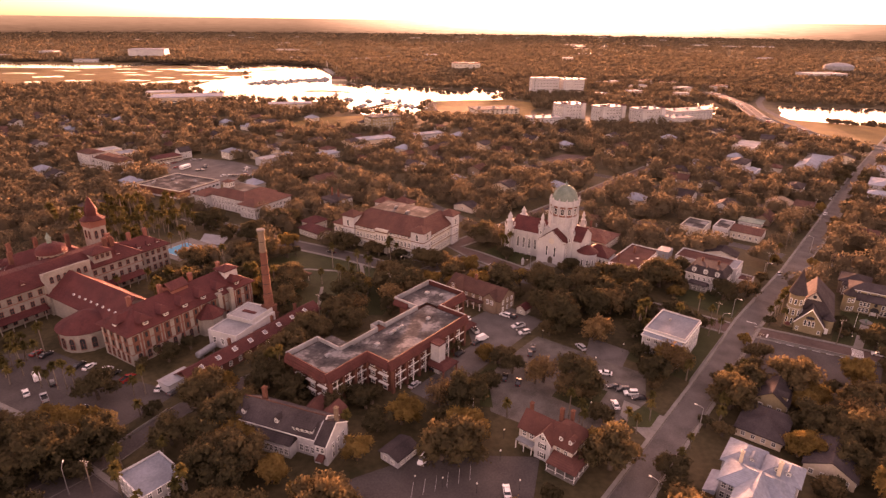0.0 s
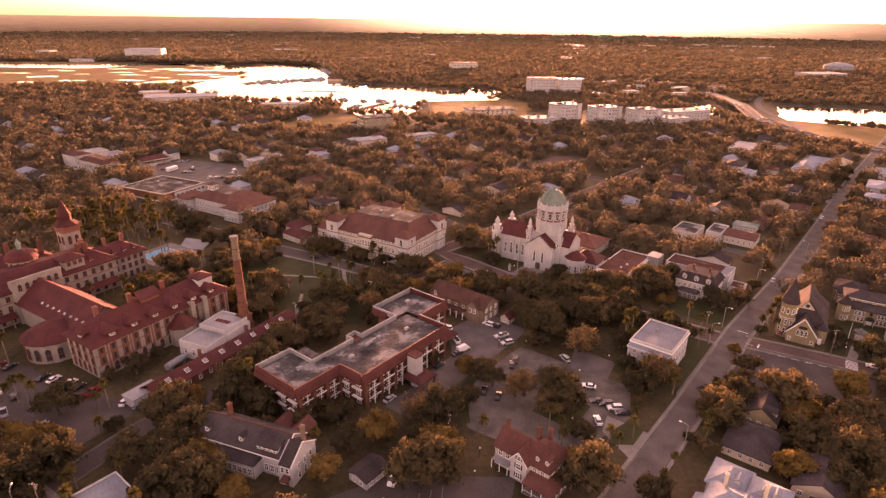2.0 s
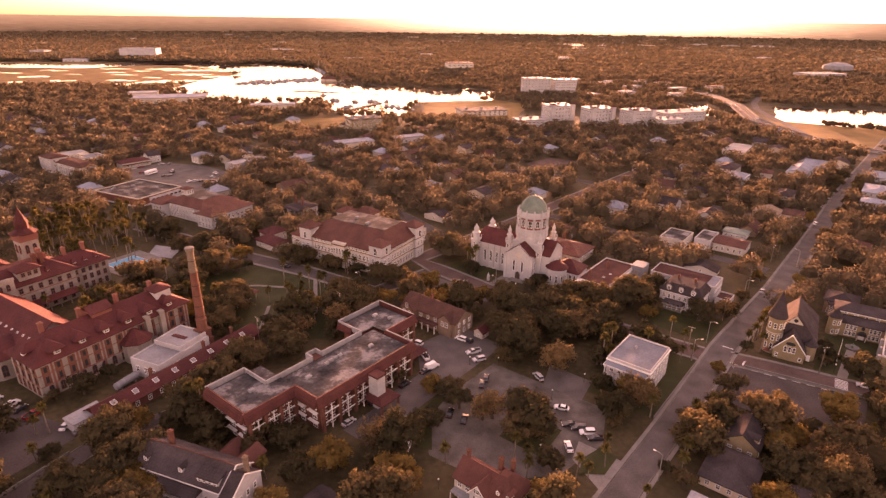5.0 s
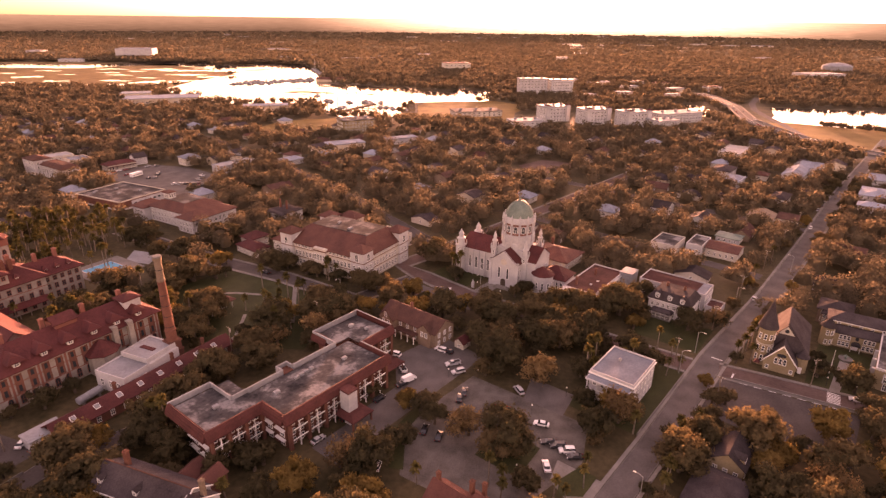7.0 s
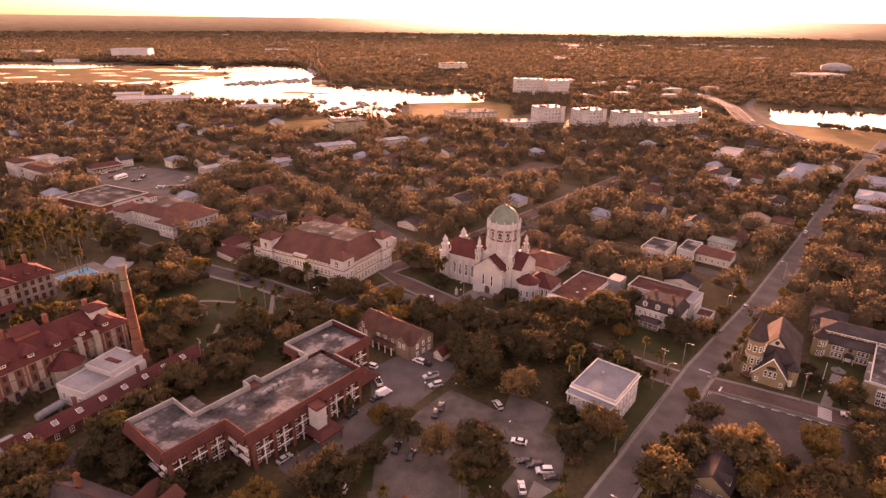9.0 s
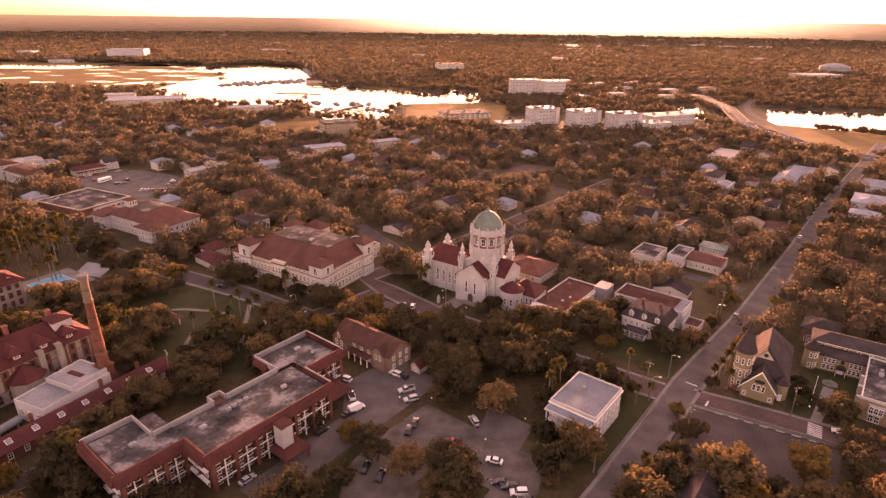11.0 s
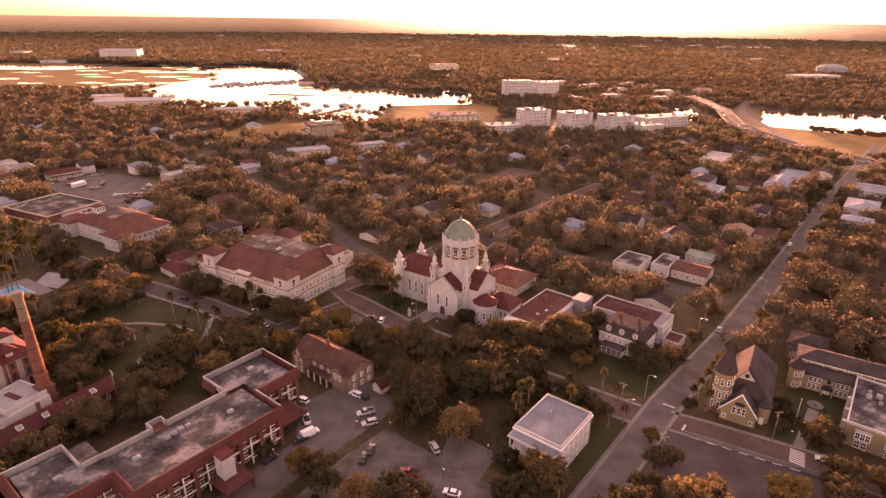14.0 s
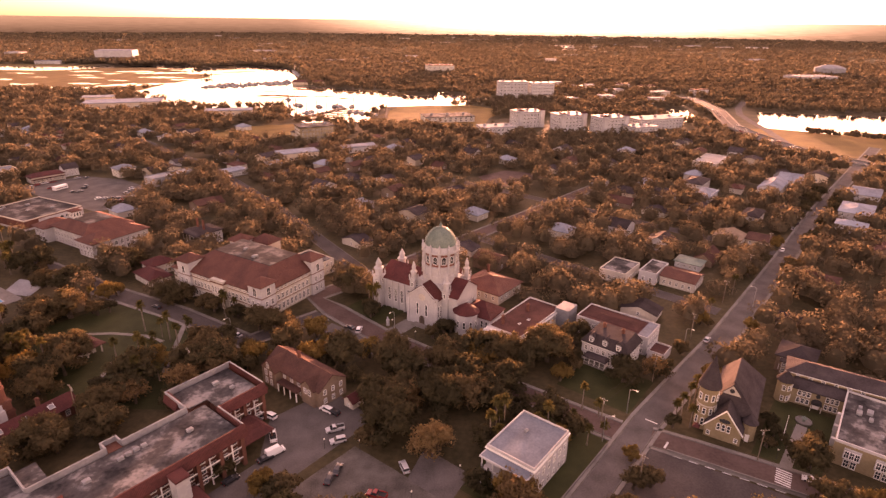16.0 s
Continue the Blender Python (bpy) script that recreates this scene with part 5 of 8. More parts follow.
for k in range(5):
    part("column", turned(fresh(), -2.9, 0.5 + k * 3.3, [(0.32, 0), (0.28, 0.3), (0.22, 8.0), (0.34, 8.2), (0.34, 8.5)], 10), M["white"], c, "tall white column")
part("portico_roof", box(fresh(), -3.4, 0, 0, 14.3, 8.5, 9.0), M["white"], c, "white portico roof")
part("portico_deck", box(fresh(), -3.1, -0.05, 0.3, 14.0, 9.0, 9.06), M["grey_deck"], c, "grey portico deck")
part("balcony", box(fresh(), -3.0, 0, 0.4, 13.9, 4.4, 4.7), M["white"], c)
part("balcony_rail", box(fresh(), -3.0, -2.9, 0.4, 13.9, 5.5, 5.6), M["frame"], c)
for k in range(9):
    part("baluster", box(fresh(), -3.0, -2.92, 0.5 + k * 1.65, 0.6 + k * 1.65, 4.7, 5.5), M["frame"], c)
roof_unit(c, 11, 9, 10.1, 1.0)

# the yellow church with its round tower
def yellow_church(u, v, turn):
    """Local: x away from the street, y along it, from the middle of the street gable."""
    c = thing("yellow_church", u, v, "yellow stucco church with dark shingle roof and round corner tower", "church", turn)
    keep_free(u - 2, u + 34, v - 10, v + 11)
    part("wall", box(fresh(), 6.4, 30.4, -7.2, 4.4, 0, 6.6), M["yellow"], c)
    part("roof", loft(fresh(), [rect(5.6, 31.0, -7.9, 5.0, 6.3), rect(5.6, 31.0, -7.9, 5.0, 6.6), rect(8.6, 24.0, -0.12, 0.12, 15.4)]), M["shingle"], c, "steep dark shingle roof")
    part("front_gable", gable_wall(fresh(), 0, 12, -4.9, 4.9, 0, 4.0, 6.2, "x"), M["yellow"], c, "yellow street gable")
    part("front_roof", gable(fresh(), 0, 13.5, -4.9, 4.9, 4.0, 6.2, "x", 0.4, 0.35), M["shingle"], c, "steep dark shingle roof")
    for s in (-1, 1):
        part("verge_board", loft(fresh(), [[(x, s * q, z) for q, z in ((5.4, 3.35), (0.0, 10.2), (0.0, 10.75), (5.4, 3.85))] for x in (-0.55, -0.41)]), M["frame"], c, "pale verge board")
    for k in (-1, 0, 1):
        window(c, -0.02, k * 1.35, 3.4, 0.8, 1.7, "-x", True)
    part("oval_window", loft(fresh(), [[(-q, 1.5 * math.cos(2 * math.pi * i / 16), 6.7 + 0.65 * math.sin(2 * math.pi * i / 16)) for i in range(16)] for q in (0.0, 0.15)]), M["glass"], c, "dark oval window")
    for y in (-3.7, 3.7):
        window(c, -0.02, y, 0.9, 0.8, 1.1, "-x")
    g = part("upper_gable", loft(fresh(), [[(x, y, z) for y, z in ((-2.7, 11.7), (2.7, 11.7), (0, 15.0))] for x in (6.9, 12.0)]), M["cream"], c, "pale gablet")
    part("gablet_roof", gable(fresh(), 6.9, 12, -2.7, 2.7, 11.7, 3.3, "x", 0.3, 0.25), M["shingle"], g)
    part("round_window", loft(fresh(), [[(6.89 - q, 0.7 * math.cos(2 * math.pi * i / 14), 13.0 + 0.7 * math.sin(2 * math.pi * i / 14)) for i in range(14)] for q in (0.0, 0.12)]), M["glass"], g)
    # round corner tower with a pointed roof
    X, Y = 4.8, 5.9
    tw = part("tower", turned(fresh(), X, Y, [(2.75, 0), (2.7, 13.6), (2.95, 13.8), (2.95, 14.3)], 18), M["yellow"], c, "round yellow tower")
    part("cone_roof", turned(fresh(), X, Y, [(3.3, 14.2), (3.3, 14.5), (2.3, 17.4), (0.9, 21.6), (0.08, 24.4)], 18), M["shingle"], tw, "pointed dark shingle roof")
    part("tower_band", turned(fresh(), X, Y, [(2.74, 8.0), (2.85, 8.05), (2.85, 8.35), (2.74, 8.4)], 18), M["cream"], tw)
    for k in range(6):
        a_ = radians(140 + k * 38)
        for z in (1.8, 5.6, 10.2):
            window(tw, X + 2.72 * math.cos(a_), Y + 2.72 * math.sin(a_), z, 0.75, 1.9, math.degrees(a_) + 90, z < 3)
    # low eight-sided porch on the garden side
    t = part("porch", turned(fresh(), 5.6, -6.2, [(2.0, 0), (2.0, 5.6)], 10), M["yellow"], c)
    part("porch_roof", turned(fresh(), 5.6, -6.2, [(2.4, 5.6), (2.4, 5.8), (0.1, 8.2)], 10), M["shingle"], t, "pointed shingle porch roof")
    part("door", box(fresh(), 3.3, 3.62, -6.8, -5.7, 0, 2.3), M["frame"], c, "white door")
    row_of_windows(c, 9.5, 29.5, -7.22, 1.8, 6, 1.1, 3.0, "-y", True)
    for k in range(5):
        part("buttress", box(fresh(), 11.0 + k * 4.0, 11.7 + k * 4.0, -7.9, -7.2, 0, 5.4), M["yellow"], c)
    part("awning", loft(fresh(), [[(-1.2 + x * 2.2, 6.0 + y * 2.0, 2.2) for x, y in ((0, 0), (1, 0), (1, 1), (0, 1))], [(-0.2 + x * 0.4, 6.8 + y * 0.4, 3.2) for x, y in ((0, 0), (1, 0), (1, 1), (0, 1))]]), M["tile_dark"], c, "dark red entrance awning")
    return c


yellow_church(245.4, 11.3, 6)


def church_school(u, v, turn):
    c = thing("church_school", u, v, "tan two storey church school with dark roof and white windows", "school", turn)
    keep_free(u - 2, u + 20, v - 34, v + 6)
    part("wall", box(fresh(), 0, 14, -36, 2.5, 0, 5.8), M["yellow"], c)
    part("roof", hip(fresh(), 0, 14, -36, 2.5, 5.8, 1.5, 0.5, 3.4), M["shingle"], c)
    part("upper_wall", box(fresh(), 4.6, 14, -36, 2.5, 6.6, 8.6), M["yellow"], c)
    part("upper_roof", hip(fresh(), 4.6, 14, -36, 2.5, 8.6, 2.2, 0.6), M["shingle"], c)
    part("eave_board", box(fresh(), 3.9, 4.1, -36.5, 3.0, 8.3, 8.5), M["frame"], c, "white eave board")
    for a_, b_ in ((-5.2, -1.4), (-12.8, -9.0), (-17.6, -13.8), (-22.6, -18.8)):
        for z in (0.9, 3.5):
            row_of_windows(c, a_, b_, -0.02, z, 3, 0.8, 1.6, "-x")
    row_of_windows(c, -20, 1, 4.58, 7.0, 6, 0.9, 1.1, "-x")
    tw = part("stair_turret", turned(fresh(), 0.2, 2.4, [(2.2, 0), (2.2, 7.4)], 12), M["yellow"], c, "round yellow stair turret")
    part("turret_roof", turned(fresh(), 0.2, 2.4, [(2.8, 7.4), (2.8, 7.6), (0.1, 10.8)], 12), M["shingle"], tw)
    for k in range(3):
        a_ = radians(180 + k * 40)
        for z in (0.9, 4.6):
            window(tw, 0.2 + 2.12 * math.cos(a_), 2.4 + 2.12 * math.sin(a_), z, 0.7, 1.6, math.degrees(a_) + 90)
    n_ = 9
    part("awning", loft(fresh(), [[(x, -7.1 + 1.5 * math.cos(math.pi * i / n_), 2.3 + 1.2 * math.sin(math.pi * i / n_)) for i in range(n_ + 1)] for x in (-2.0, 0)]), M["tyre"], c, "dark rounded entrance awning")
    part("door", box(fresh(), -0.1, 0.05, -8.0, -6.2, 0, 2.2), M["frame"], c, "white double door")
    for y in (-8.5, -5.7):
        part("awning_post", box(fresh(), -2.0, -1.85, y - 0.08, y + 0.08, 0, 2.3), M["frame"], c)
    part("oval_window", loft(fresh(), [[(-q, -7.1 + 0.6 * math.cos(2 * math.pi * i / 14), 4.6 + 0.75 * math.sin(2 * math.pi * i / 14)) for i in range(14)] for q in (0.0, 0.12)]), M["glass"], c)
    return c


church_school(279.3, -0.9, 6)

c = thing("parish_hall", 255.4, -14.6, "tan brick hall with large grey flat roof and white parapet", "hall")
keep_free(250, 284, -64, -14)
part("wall", box(fresh(), 0, 29, -46, 0, 0, 7.0), M["yellow"], c)
part("roof_deck", box(fresh(), 0.4, 28.6, -45.6, -0.4, 7.0, 7.2), M["membrane"], c, "grey flat roof")
for q in ((0, 29, -0.4, 0), (0, 0.4, -46, -0.4), (28.6, 29, -46, -0.4)):
    part("parapet", box(fresh(), *q, 7.0, 7.8), M["white"], c, "white parapet")
for k in range(6):
    y = -4.5 - k * 7.2
    part("bay", box(fresh(), -0.5, 0, y - 2.0, y + 2.0, 3.0, 6.2), M["white"], c, "white window bay")
    row_of_windows(c, y - 1.8, y + 1.8, -0.52, 3.5, 3, 0.95, 2.0, "-x")
    row_of_windows(c, y - 1.6, y + 1.6, -0.02, 0.4, 2, 1.1, 2.1, "-x")
for k in range(3):
    part("side_bay", box(fresh(), 2 + k * 7, 3.2 + k * 7, 0, 1.0, 0, 6.2), M["white"], c)
for x, y, s in ((18, -4, 2.0), (20, -6.5, 2.2), (16, -7, 1.5), (21, -4, 1.3), (10, -12, 1.8), (15, -15, 1.8), (9, -10, 1.2), (24, -14, 1.6)):
    roof_unit(c, x, y, 7.2, s)


# houses east of the domed church
c = house("tile_roof_villa", 249, 82, "long white villa with low maroon roof and white balcony", 31, 14.5, 6.0, 0, "x", "white", "maroon_deck", roof_kind="flat", gaps=2.4)
part("cornice", box(fresh(), -0.5, 31.5, -0.5, 15.0, 5.4, 5.7), M["frame"], c, "white wooden cornice")
part("balcony", box(fresh(), -3.8, -0.5, 6, 13.5, 3.2, 3.5), M["white"], c, "white balcony")
part("balcony_roof", box(fresh(), -4.2, -0.7, 5.6, 13.9, 6.3, 6.7), M["white"], c, "white balcony roof")
for k in range(4):
    part("balcony_post", box(fresh(), -3.8, -3.55, 6.1 + k * 2.35, 6.35 + k * 2.35, 0, 6.3), M["frame"], c)
part("balcony_rail", box(fresh(), -3.8, -3.7, 6, 13.5, 4.4, 4.5), M["frame"], c)
for x, y in ((9, 6), (14, 5)):
    skylight(c, x, y, 6.1, "-y", 1.2, 0.9, 6)
chimney_stack(c, 5, 11, 6, 9.4, 0.9)
chimney_stack(c, 20, 9, 6, 9.0, 0.9)
part("roof_box", box(fresh(), 27, 34.5, -5.2, 0.6, 0, 7.8), M["white_roof"], c, "white flat roofed stair block")
c = house("hall_wing", 276.5, 45.5, "long white hall with low maroon roof and parapets", 13, 28, 6.8, 0, "y", "white", "maroon_deck", roof_kind="flat", gaps=2.6)
part("roof_ridge", hip(fresh(), 3, 11, 5, 25, 7.0, 0.5, 0.0), M["maroon_deck"], c, "low brown raised roof")
part("end_deck", box(fresh(), 0.4, 12.6, 0.4, 4, 6.95, 7.05), M["grey_deck"], c, "grey flat roof end")
c = house("dormer_house", 260.5, 46.8, "white three storey house with dark mansard roof and white dormers", 13, 16.5, 7.4, 3.2, "y", "white", "shingle", roof_kind="mansard", rows=((1.0, 2.0), (4.2, 1.6)), gaps=2.1,
          chimneys=((8, 5, 8, 12.0), (8, 12, 8, 12.0)), porch=(-3.2, 0, 6, 14, 3.4))
for k in range(3):
    dormer(c, 0.0, 3.2 + k * 5.0, 7.6, "-x", 1.9, 2.3, 2.8, "shingle", "white")
part("belt", box(fresh(), -0.3, 13.3, -0.3, 16.8, 6.7, 7.0), M["frame"], c, "white wooden cornice")
house("garage", 275.5, 38.6, "small white garage with maroon flat roof", 8, 6, 2.8, 0, "y", "white", "maroon_deck", rows=(), category="garage", roof_kind="flat")

# houses along the main street
house("pale_villa", 330, 75.5, "roofless pale villa with bare walls", 18, 12.5, 5.0, 0, "x", "cream", "membrane", roof_kind="flat", rows=((1.2, 1.8),), gaps=3.0)
house("pale_villa", 339, 64.5, "pale flat roofed villa with bare walls", 17, 8, 5.2, 0, "x", "white", "membrane", roof_kind="flat", rows=((1.2, 1.8),), gaps=3.0)
house("pale_cottage", 342, 48, "pale cottage with pink tile roof", 14, 15.5, 4.4, 1.8, "y", "cream", "tile_old", rows=((1.2, 1.6),), gaps=3.0)
house("green_roof_house", 368, 53, "low house with pale green metal roof", 9, 12, 3.4, 1.0, "y", "white", "copper", roof_kind="hip", rows=((1.0, 1.2),), gaps=3.0)
house("tan_cottage", 415, 46, "tan cottage with pale gabled roof", 14, 14, 4.4, 2.2, "x", "tan", "brown_stone", rows=((1.2, 1.5),), gaps=3.0)
house("tan_cottage", 424, 34, "low tan cottage with brown gabled roof", 14, 11, 3.6, 2.0, "y", "tan", "tile_brown", rows=((1.2, 1.5),), gaps=3.0)
house("hipped_house", 459, 46.5, "white two storey house with dark hipped roof", 18, 9.5, 6.4, 2.0, "x", "white", "shingle", roof_kind="hip", gaps=3.0)
house("metal_house", 537, 49, "white house with long silver metal roof", 32, 14, 5.6, 3.0, "x", "white", "metal_roof", gaps=4.0)
house("metal_house", 573, 42, "white house with folded silver metal roof", 24, 15, 5.6, 3.2, "y", "white", "metal_roof", gaps=4.0)
house("hipped_house", 516, 95, "white two storey house with dark hipped roof", 22, 14, 6.0, 2.4, "x", "white", "shingle", roof_kind="hip", gaps=4.0)
house("metal_house", 494, 83, "low house with silver metal roof", 20, 11, 4.6, 2.2, "y", "white", "metal_roof", roof_kind="hip", gaps=4.0)
house("flat_hall", 592, 104, "low hall with pale flat roof", 40, 20, 5.4, 0, "x", "cream", "white_roof", roof_kind="flat", gaps=5.0)
house("row_house", 478, -5.5, "white two storey row house with silver hipped roof", 10, 15, 6.4, 1.8, "y", "white", "metal_roof", roof_kind="hip", gaps=3.0)
house("row_house", 507, -6, "white two storey row house with silver hipped roof", 27, 17, 6.4, 2.0, "x", "white", "metal_roof", roof_kind="hip", gaps=3.4)
house("row_house", 556, -7, "white two storey row house with silver gabled roof", 25, 17, 7.0, 2.4, "y", "white", "metal_roof", gaps=3.4)

# white metal-roofed house by the street
def wing(c, x0, x1, y0, y1, h, roof_h, wall, roof, kind="hip", along="y", o=0.6):
    """A block of a house with its own roof."""
    if kind == "gable":
        part("wing", gable_wall(fresh(), x0, x1, y0, y1, 0, h, roof_h, along), M[wall], c)
        part("wing_roof", gable(fresh(), x0, x1, y0, y1, h, roof_h, along, o), M[roof], c)
    else:
        part("wing", box(fresh(), x0, x1, y0, y1, 0, h), M[wall], c)
        part("wing_roof", hip(fresh(), x0, x1, y0, y1, h, roof_h, o), M[roof], c)


c = thing("metal_roof_house", 128, 0, "large white house with folded silver metal roofs", "house")
keep_free(127, 156, -5, 20)
wing(c, 5.5, 15.0, 0.4, 15.6, 6.3, 2.9, "white", "metal_roof", "hip")
wing(c, 0.6, 10.5, 3.6, 11.4, 6.25, 3.0, "white", "metal_roof", "gable", "x")
wing(c, 14.0, 24.0, 8.4, 17.0, 6.0, 2.8, "white", "metal_roof", "hip")
wing(c, 14.2, 22.0, -0.6, 7.6, 6.8, 2.6, "white", "metal_roof", "hip")
part("porch_roof", loft(fresh(), [rect(2.4, 11.6, 15.6, 18.6, 3.1), rect(2.4, 11.6, 15.6, 18.6, 3.25), rect(2.6, 11.4, 15.6, 16.0, 4.4)]), M["metal_roof"], c, "sloping silver porch roof")
for k in range(4):
    part("porch_post", box(fresh(), 2.6 + k * 2.9, 2.8 + k * 2.9, 18.2, 18.4, 0, 3.1), M["frame"], c)
for z in (1.2, 4.2):
    row_of_windows(c, 4.4, 10.6, 0.58, z, 3, 0.95, 1.6, "-x")
    row_of_windows(c, 12.0, 15.2, 5.48, z, 2, 0.95, 1.6, "-x")
    row_of_windows(c, 0.8, 3.4, 5.48, z, 1, 0.95, 1.6, "-x")
    row_of_windows(c, 6.2, 14.6, 0.38, z, 4, 0.95, 1.6, "-y")
    row_of_windows(c, 15.0, 21.6, -0.62, z, 3, 0.95, 1.6, "-y")
    row_of_windows(c, 1.0, 5.2, 3.58, z, 2, 0.95, 1.6, "-y")
for y in (2.2, 4.8):
    dormer(c, 15.4, y, 7.6, "-x", 1.3, 1.2, 2.2, "metal_roof", "white")
dormer(c, 16.0, 10.6, 6.8, "-x", 1.3, 1.2, 2.2, "metal_roof", "white")
chimney_stack(c, 13.2, 12.8, 7.5, 11.0, 0.8, "tan")
chimney_stack(c, 14.6, 4.2, 7.5, 11.4, 0.9, "tan")

# long white house with dark roof
c = thing("long_white_house", 77.0, 107.3, "long white two storey house with dark roof, white trim and dormers", "house", 18)
keep_free(66, 90, 98, 134)
part("wall", gable_wall(fresh(), 1.2, 12.0, -2.2, 25.0, 0, 6.4, 3.6, "y"), M["white"], c)
part("roof", gable(fresh(), 1.2, 12.0, -2.0, 24.8, 6.4, 3.6, "y", 0.5), M["shingle"], c, "dark shingle roof")
part("ridge_cap", box(fresh(), 6.45, 6.75, -2.4, 25.2, 10.15, 10.4), M["tile_brown"], c, "weathered brown ridge cap")
part("end_wing", gable_wall(fresh(), -0.7, 10.4, -6.4, -2.2, 0, 6.6, 3.4, "y"), M["white"], c, "white gabled end wing")
part("end_roof", gable(fresh(), -0.7, 10.4, -6.0, -2.9, 6.6, 3.4, "y", 0.3), M["shingle"], c)
for x0, x1, z0, z1 in ((-1.1, 4.85, 6.3, 10.2), (10.8, 4.85, 6.3, 10.2)):
    part("verge_board", loft(fresh(), [[(x0, y, z0), (x1, y, z1), (x1, y, z1 + 0.3), (x0, y, z0 + 0.3)] for y in (-6.5, -6.3)]), M["frame"], c, "white verge board")
    part("verge_board", loft(fresh(), [[(x0 + 1.7, y, z0 - 0.1), (x1 + 1.75, y, z1), (x1 + 1.75, y, z1 + 0.35), (x0 + 1.7, y, z0 + 0.25)] for y in (-2.75, -2.5)]), M["frame"], c, "white verge board")
part("eave_board", box(fresh(), 0.55, 0.75, -2.5, 25.3, 5.95, 6.2), M["frame"], c, "white eave board")
for y in (11.5, 22.8):
    dormer(c, 2.3, y, 7.2, "-x", 1.5, 1.3, 2.4, "shingle", "white")
sd = part("dormer", box(fresh(), 1.9, 4.6, -0.6, 6.2, 6.6, 8.2), M["white"], c, "long shed dormer with a row of windows")
part("dormer_roof", loft(fresh(), [[(x, y, z) for x, z in ((1.5, 8.15), (5.0, 9.3), (5.0, 9.45), (1.5, 8.3))] for y in (-0.8, 6.4)]), M["shingle"], sd)
row_of_windows(sd, -0.3, 5.9, 1.88, 7.05, 4, 0.9, 0.9, "-x")
part("front_wing", box(fresh(), -2.0, 1.2, 4.6, 17.0, 0, 4.5), M["white"], c)
part("front_wing_roof", loft(fresh(), [rect(-2.4, 1.5, 4.2, 17.4, 4.5), rect(-2.4, 1.5, 4.2, 17.4, 4.7), rect(0.9, 1.5, 4.8, 16.8, 5.7)]), M["shingle"], c)
row_of_windows(c, 5.0, 16.6, -2.02, 1.2, 7, 1.0, 1.9, "-x")
row_of_windows(c, 18.2, 24.6, 1.18, 4.0, 3, 1.0, 1.6, "-x")
row_of_windows(c, 18.2, 24.6, 1.18, 1.0, 3, 1.0, 1.8, "-x")
row_of_windows(c, -1.6, 4.0, 1.18, 1.2, 3, 1.0, 2.0, "-x")
row_of_windows(c, -5.8, -2.8, -0.72, 4.2, 2, 0.9, 1.5, "-x")
row_of_windows(c, 1.0, 9.0, -6.42, 4.0, 3, 0.9, 1.5, "-y")
row_of_windows(c, 1.0, 9.0, -6.42, 1.0, 3, 0.9, 1.7, "-y")
part("porch_hood", loft(fresh(), [rect(-2.6, -0.7, -5.8, -3.6, 2.5), rect(-2.6, -0.7, -5.8, -3.6, 2.65), rect(-1.0, -0.7, -5.6, -3.8, 3.5)]), M["shingle_red"], c, "dark red porch hood")
part("door", box(fresh(), -0.8, -0.66, -5.2, -4.2, 0.1, 2.2), M["bark"], c)
chimney_stack(c, 8.0, 19.2, 8, 13.2, 1.1)
chimney_stack(c, 7.0, -5.2, 8, 13.4, 1.0, "brown_stone")
for y0, y1 in ((5.0, 10.0), (-1.0, 4.0)):
    part("rear_ell", gable_wall(fresh(), 12.0, 19, y0, y1, 0, 4.4, 2.0, "x"), M["brick"], c)
    part("rear_ell_roof", gable(fresh(), 12.2, 19, y0, y1, 4.4, 2.0, "x", 0.4), M["shingle_red"], c)
c = thing("long_shed", 71.0, 86.5, "long low shed with pale flat metal roof", "shed", 18)
part("wall", box(fresh(), 0.2, 2.6, 0.2, 10.3, 0, 2.3), M["white"], c)
part("roof", box(fresh(), 0, 2.8, 0, 10.5, 2.3, 2.5), M["white_roof"], c, "pale flat metal roof")
part("door", box(fresh(), 0.6, 2.2, 0.05, 0.2, 0, 2.0), M["steel"], c)

# Victorian house with red roofs
c = thing("victorian_house", 117.0, 46.0, "cream Victorian house with steep red shingle roof and white gables", "house")
keep_free(113, 130, 44, 68)
part("rear_wing", gable_wall(fresh(), 2.0, 10.4, 9.0, 19.6, 0, 6.2, 3.5, "y"), M["cream"], c)
part("rear_roof", gable(fresh(), 2.0, 10.4, 9.0, 19.6, 6.2, 3.5, "y", 0.5), M["shingle_red"], c, "steep red shingle roof")
part("main_block", box(fresh(), 1.7, 12.0, 3.0, 11.4, 0, 6.2), M["cream"], c)
part("main_roof", loft(fresh(), [rect(1.1, 12.6, 2.4, 12.0, 6.1), rect(1.1, 12.6, 2.4, 12.0, 6.3), rect(6.0, 8.4, 6.4, 8.6, 10.4)]), M["shingle_red"], c, "steep hipped red shingle roof")
part("front_gable", gable_wall(fresh(), 0.2, 6.0, 8.7, 13.6, 0, 6.5, 3.0, "x"), M["white"], c, "white front gable")
part("front_gable_roof", gable(fresh(), 0.2, 6.4, 8.7, 13.6, 6.5, 3.0, "x", 0.45), M["shingle_red"], c)
for s in (-1, 1):
    part("verge_board", loft(fresh(), [[(x, 11.15 + s * q, z) for q, z in ((2.95, 5.75), (0, 9.3), (0, 9.65), (2.95, 6.05))] for x in (-0.35, -0.2)]), M["frame"], c, "white verge board")
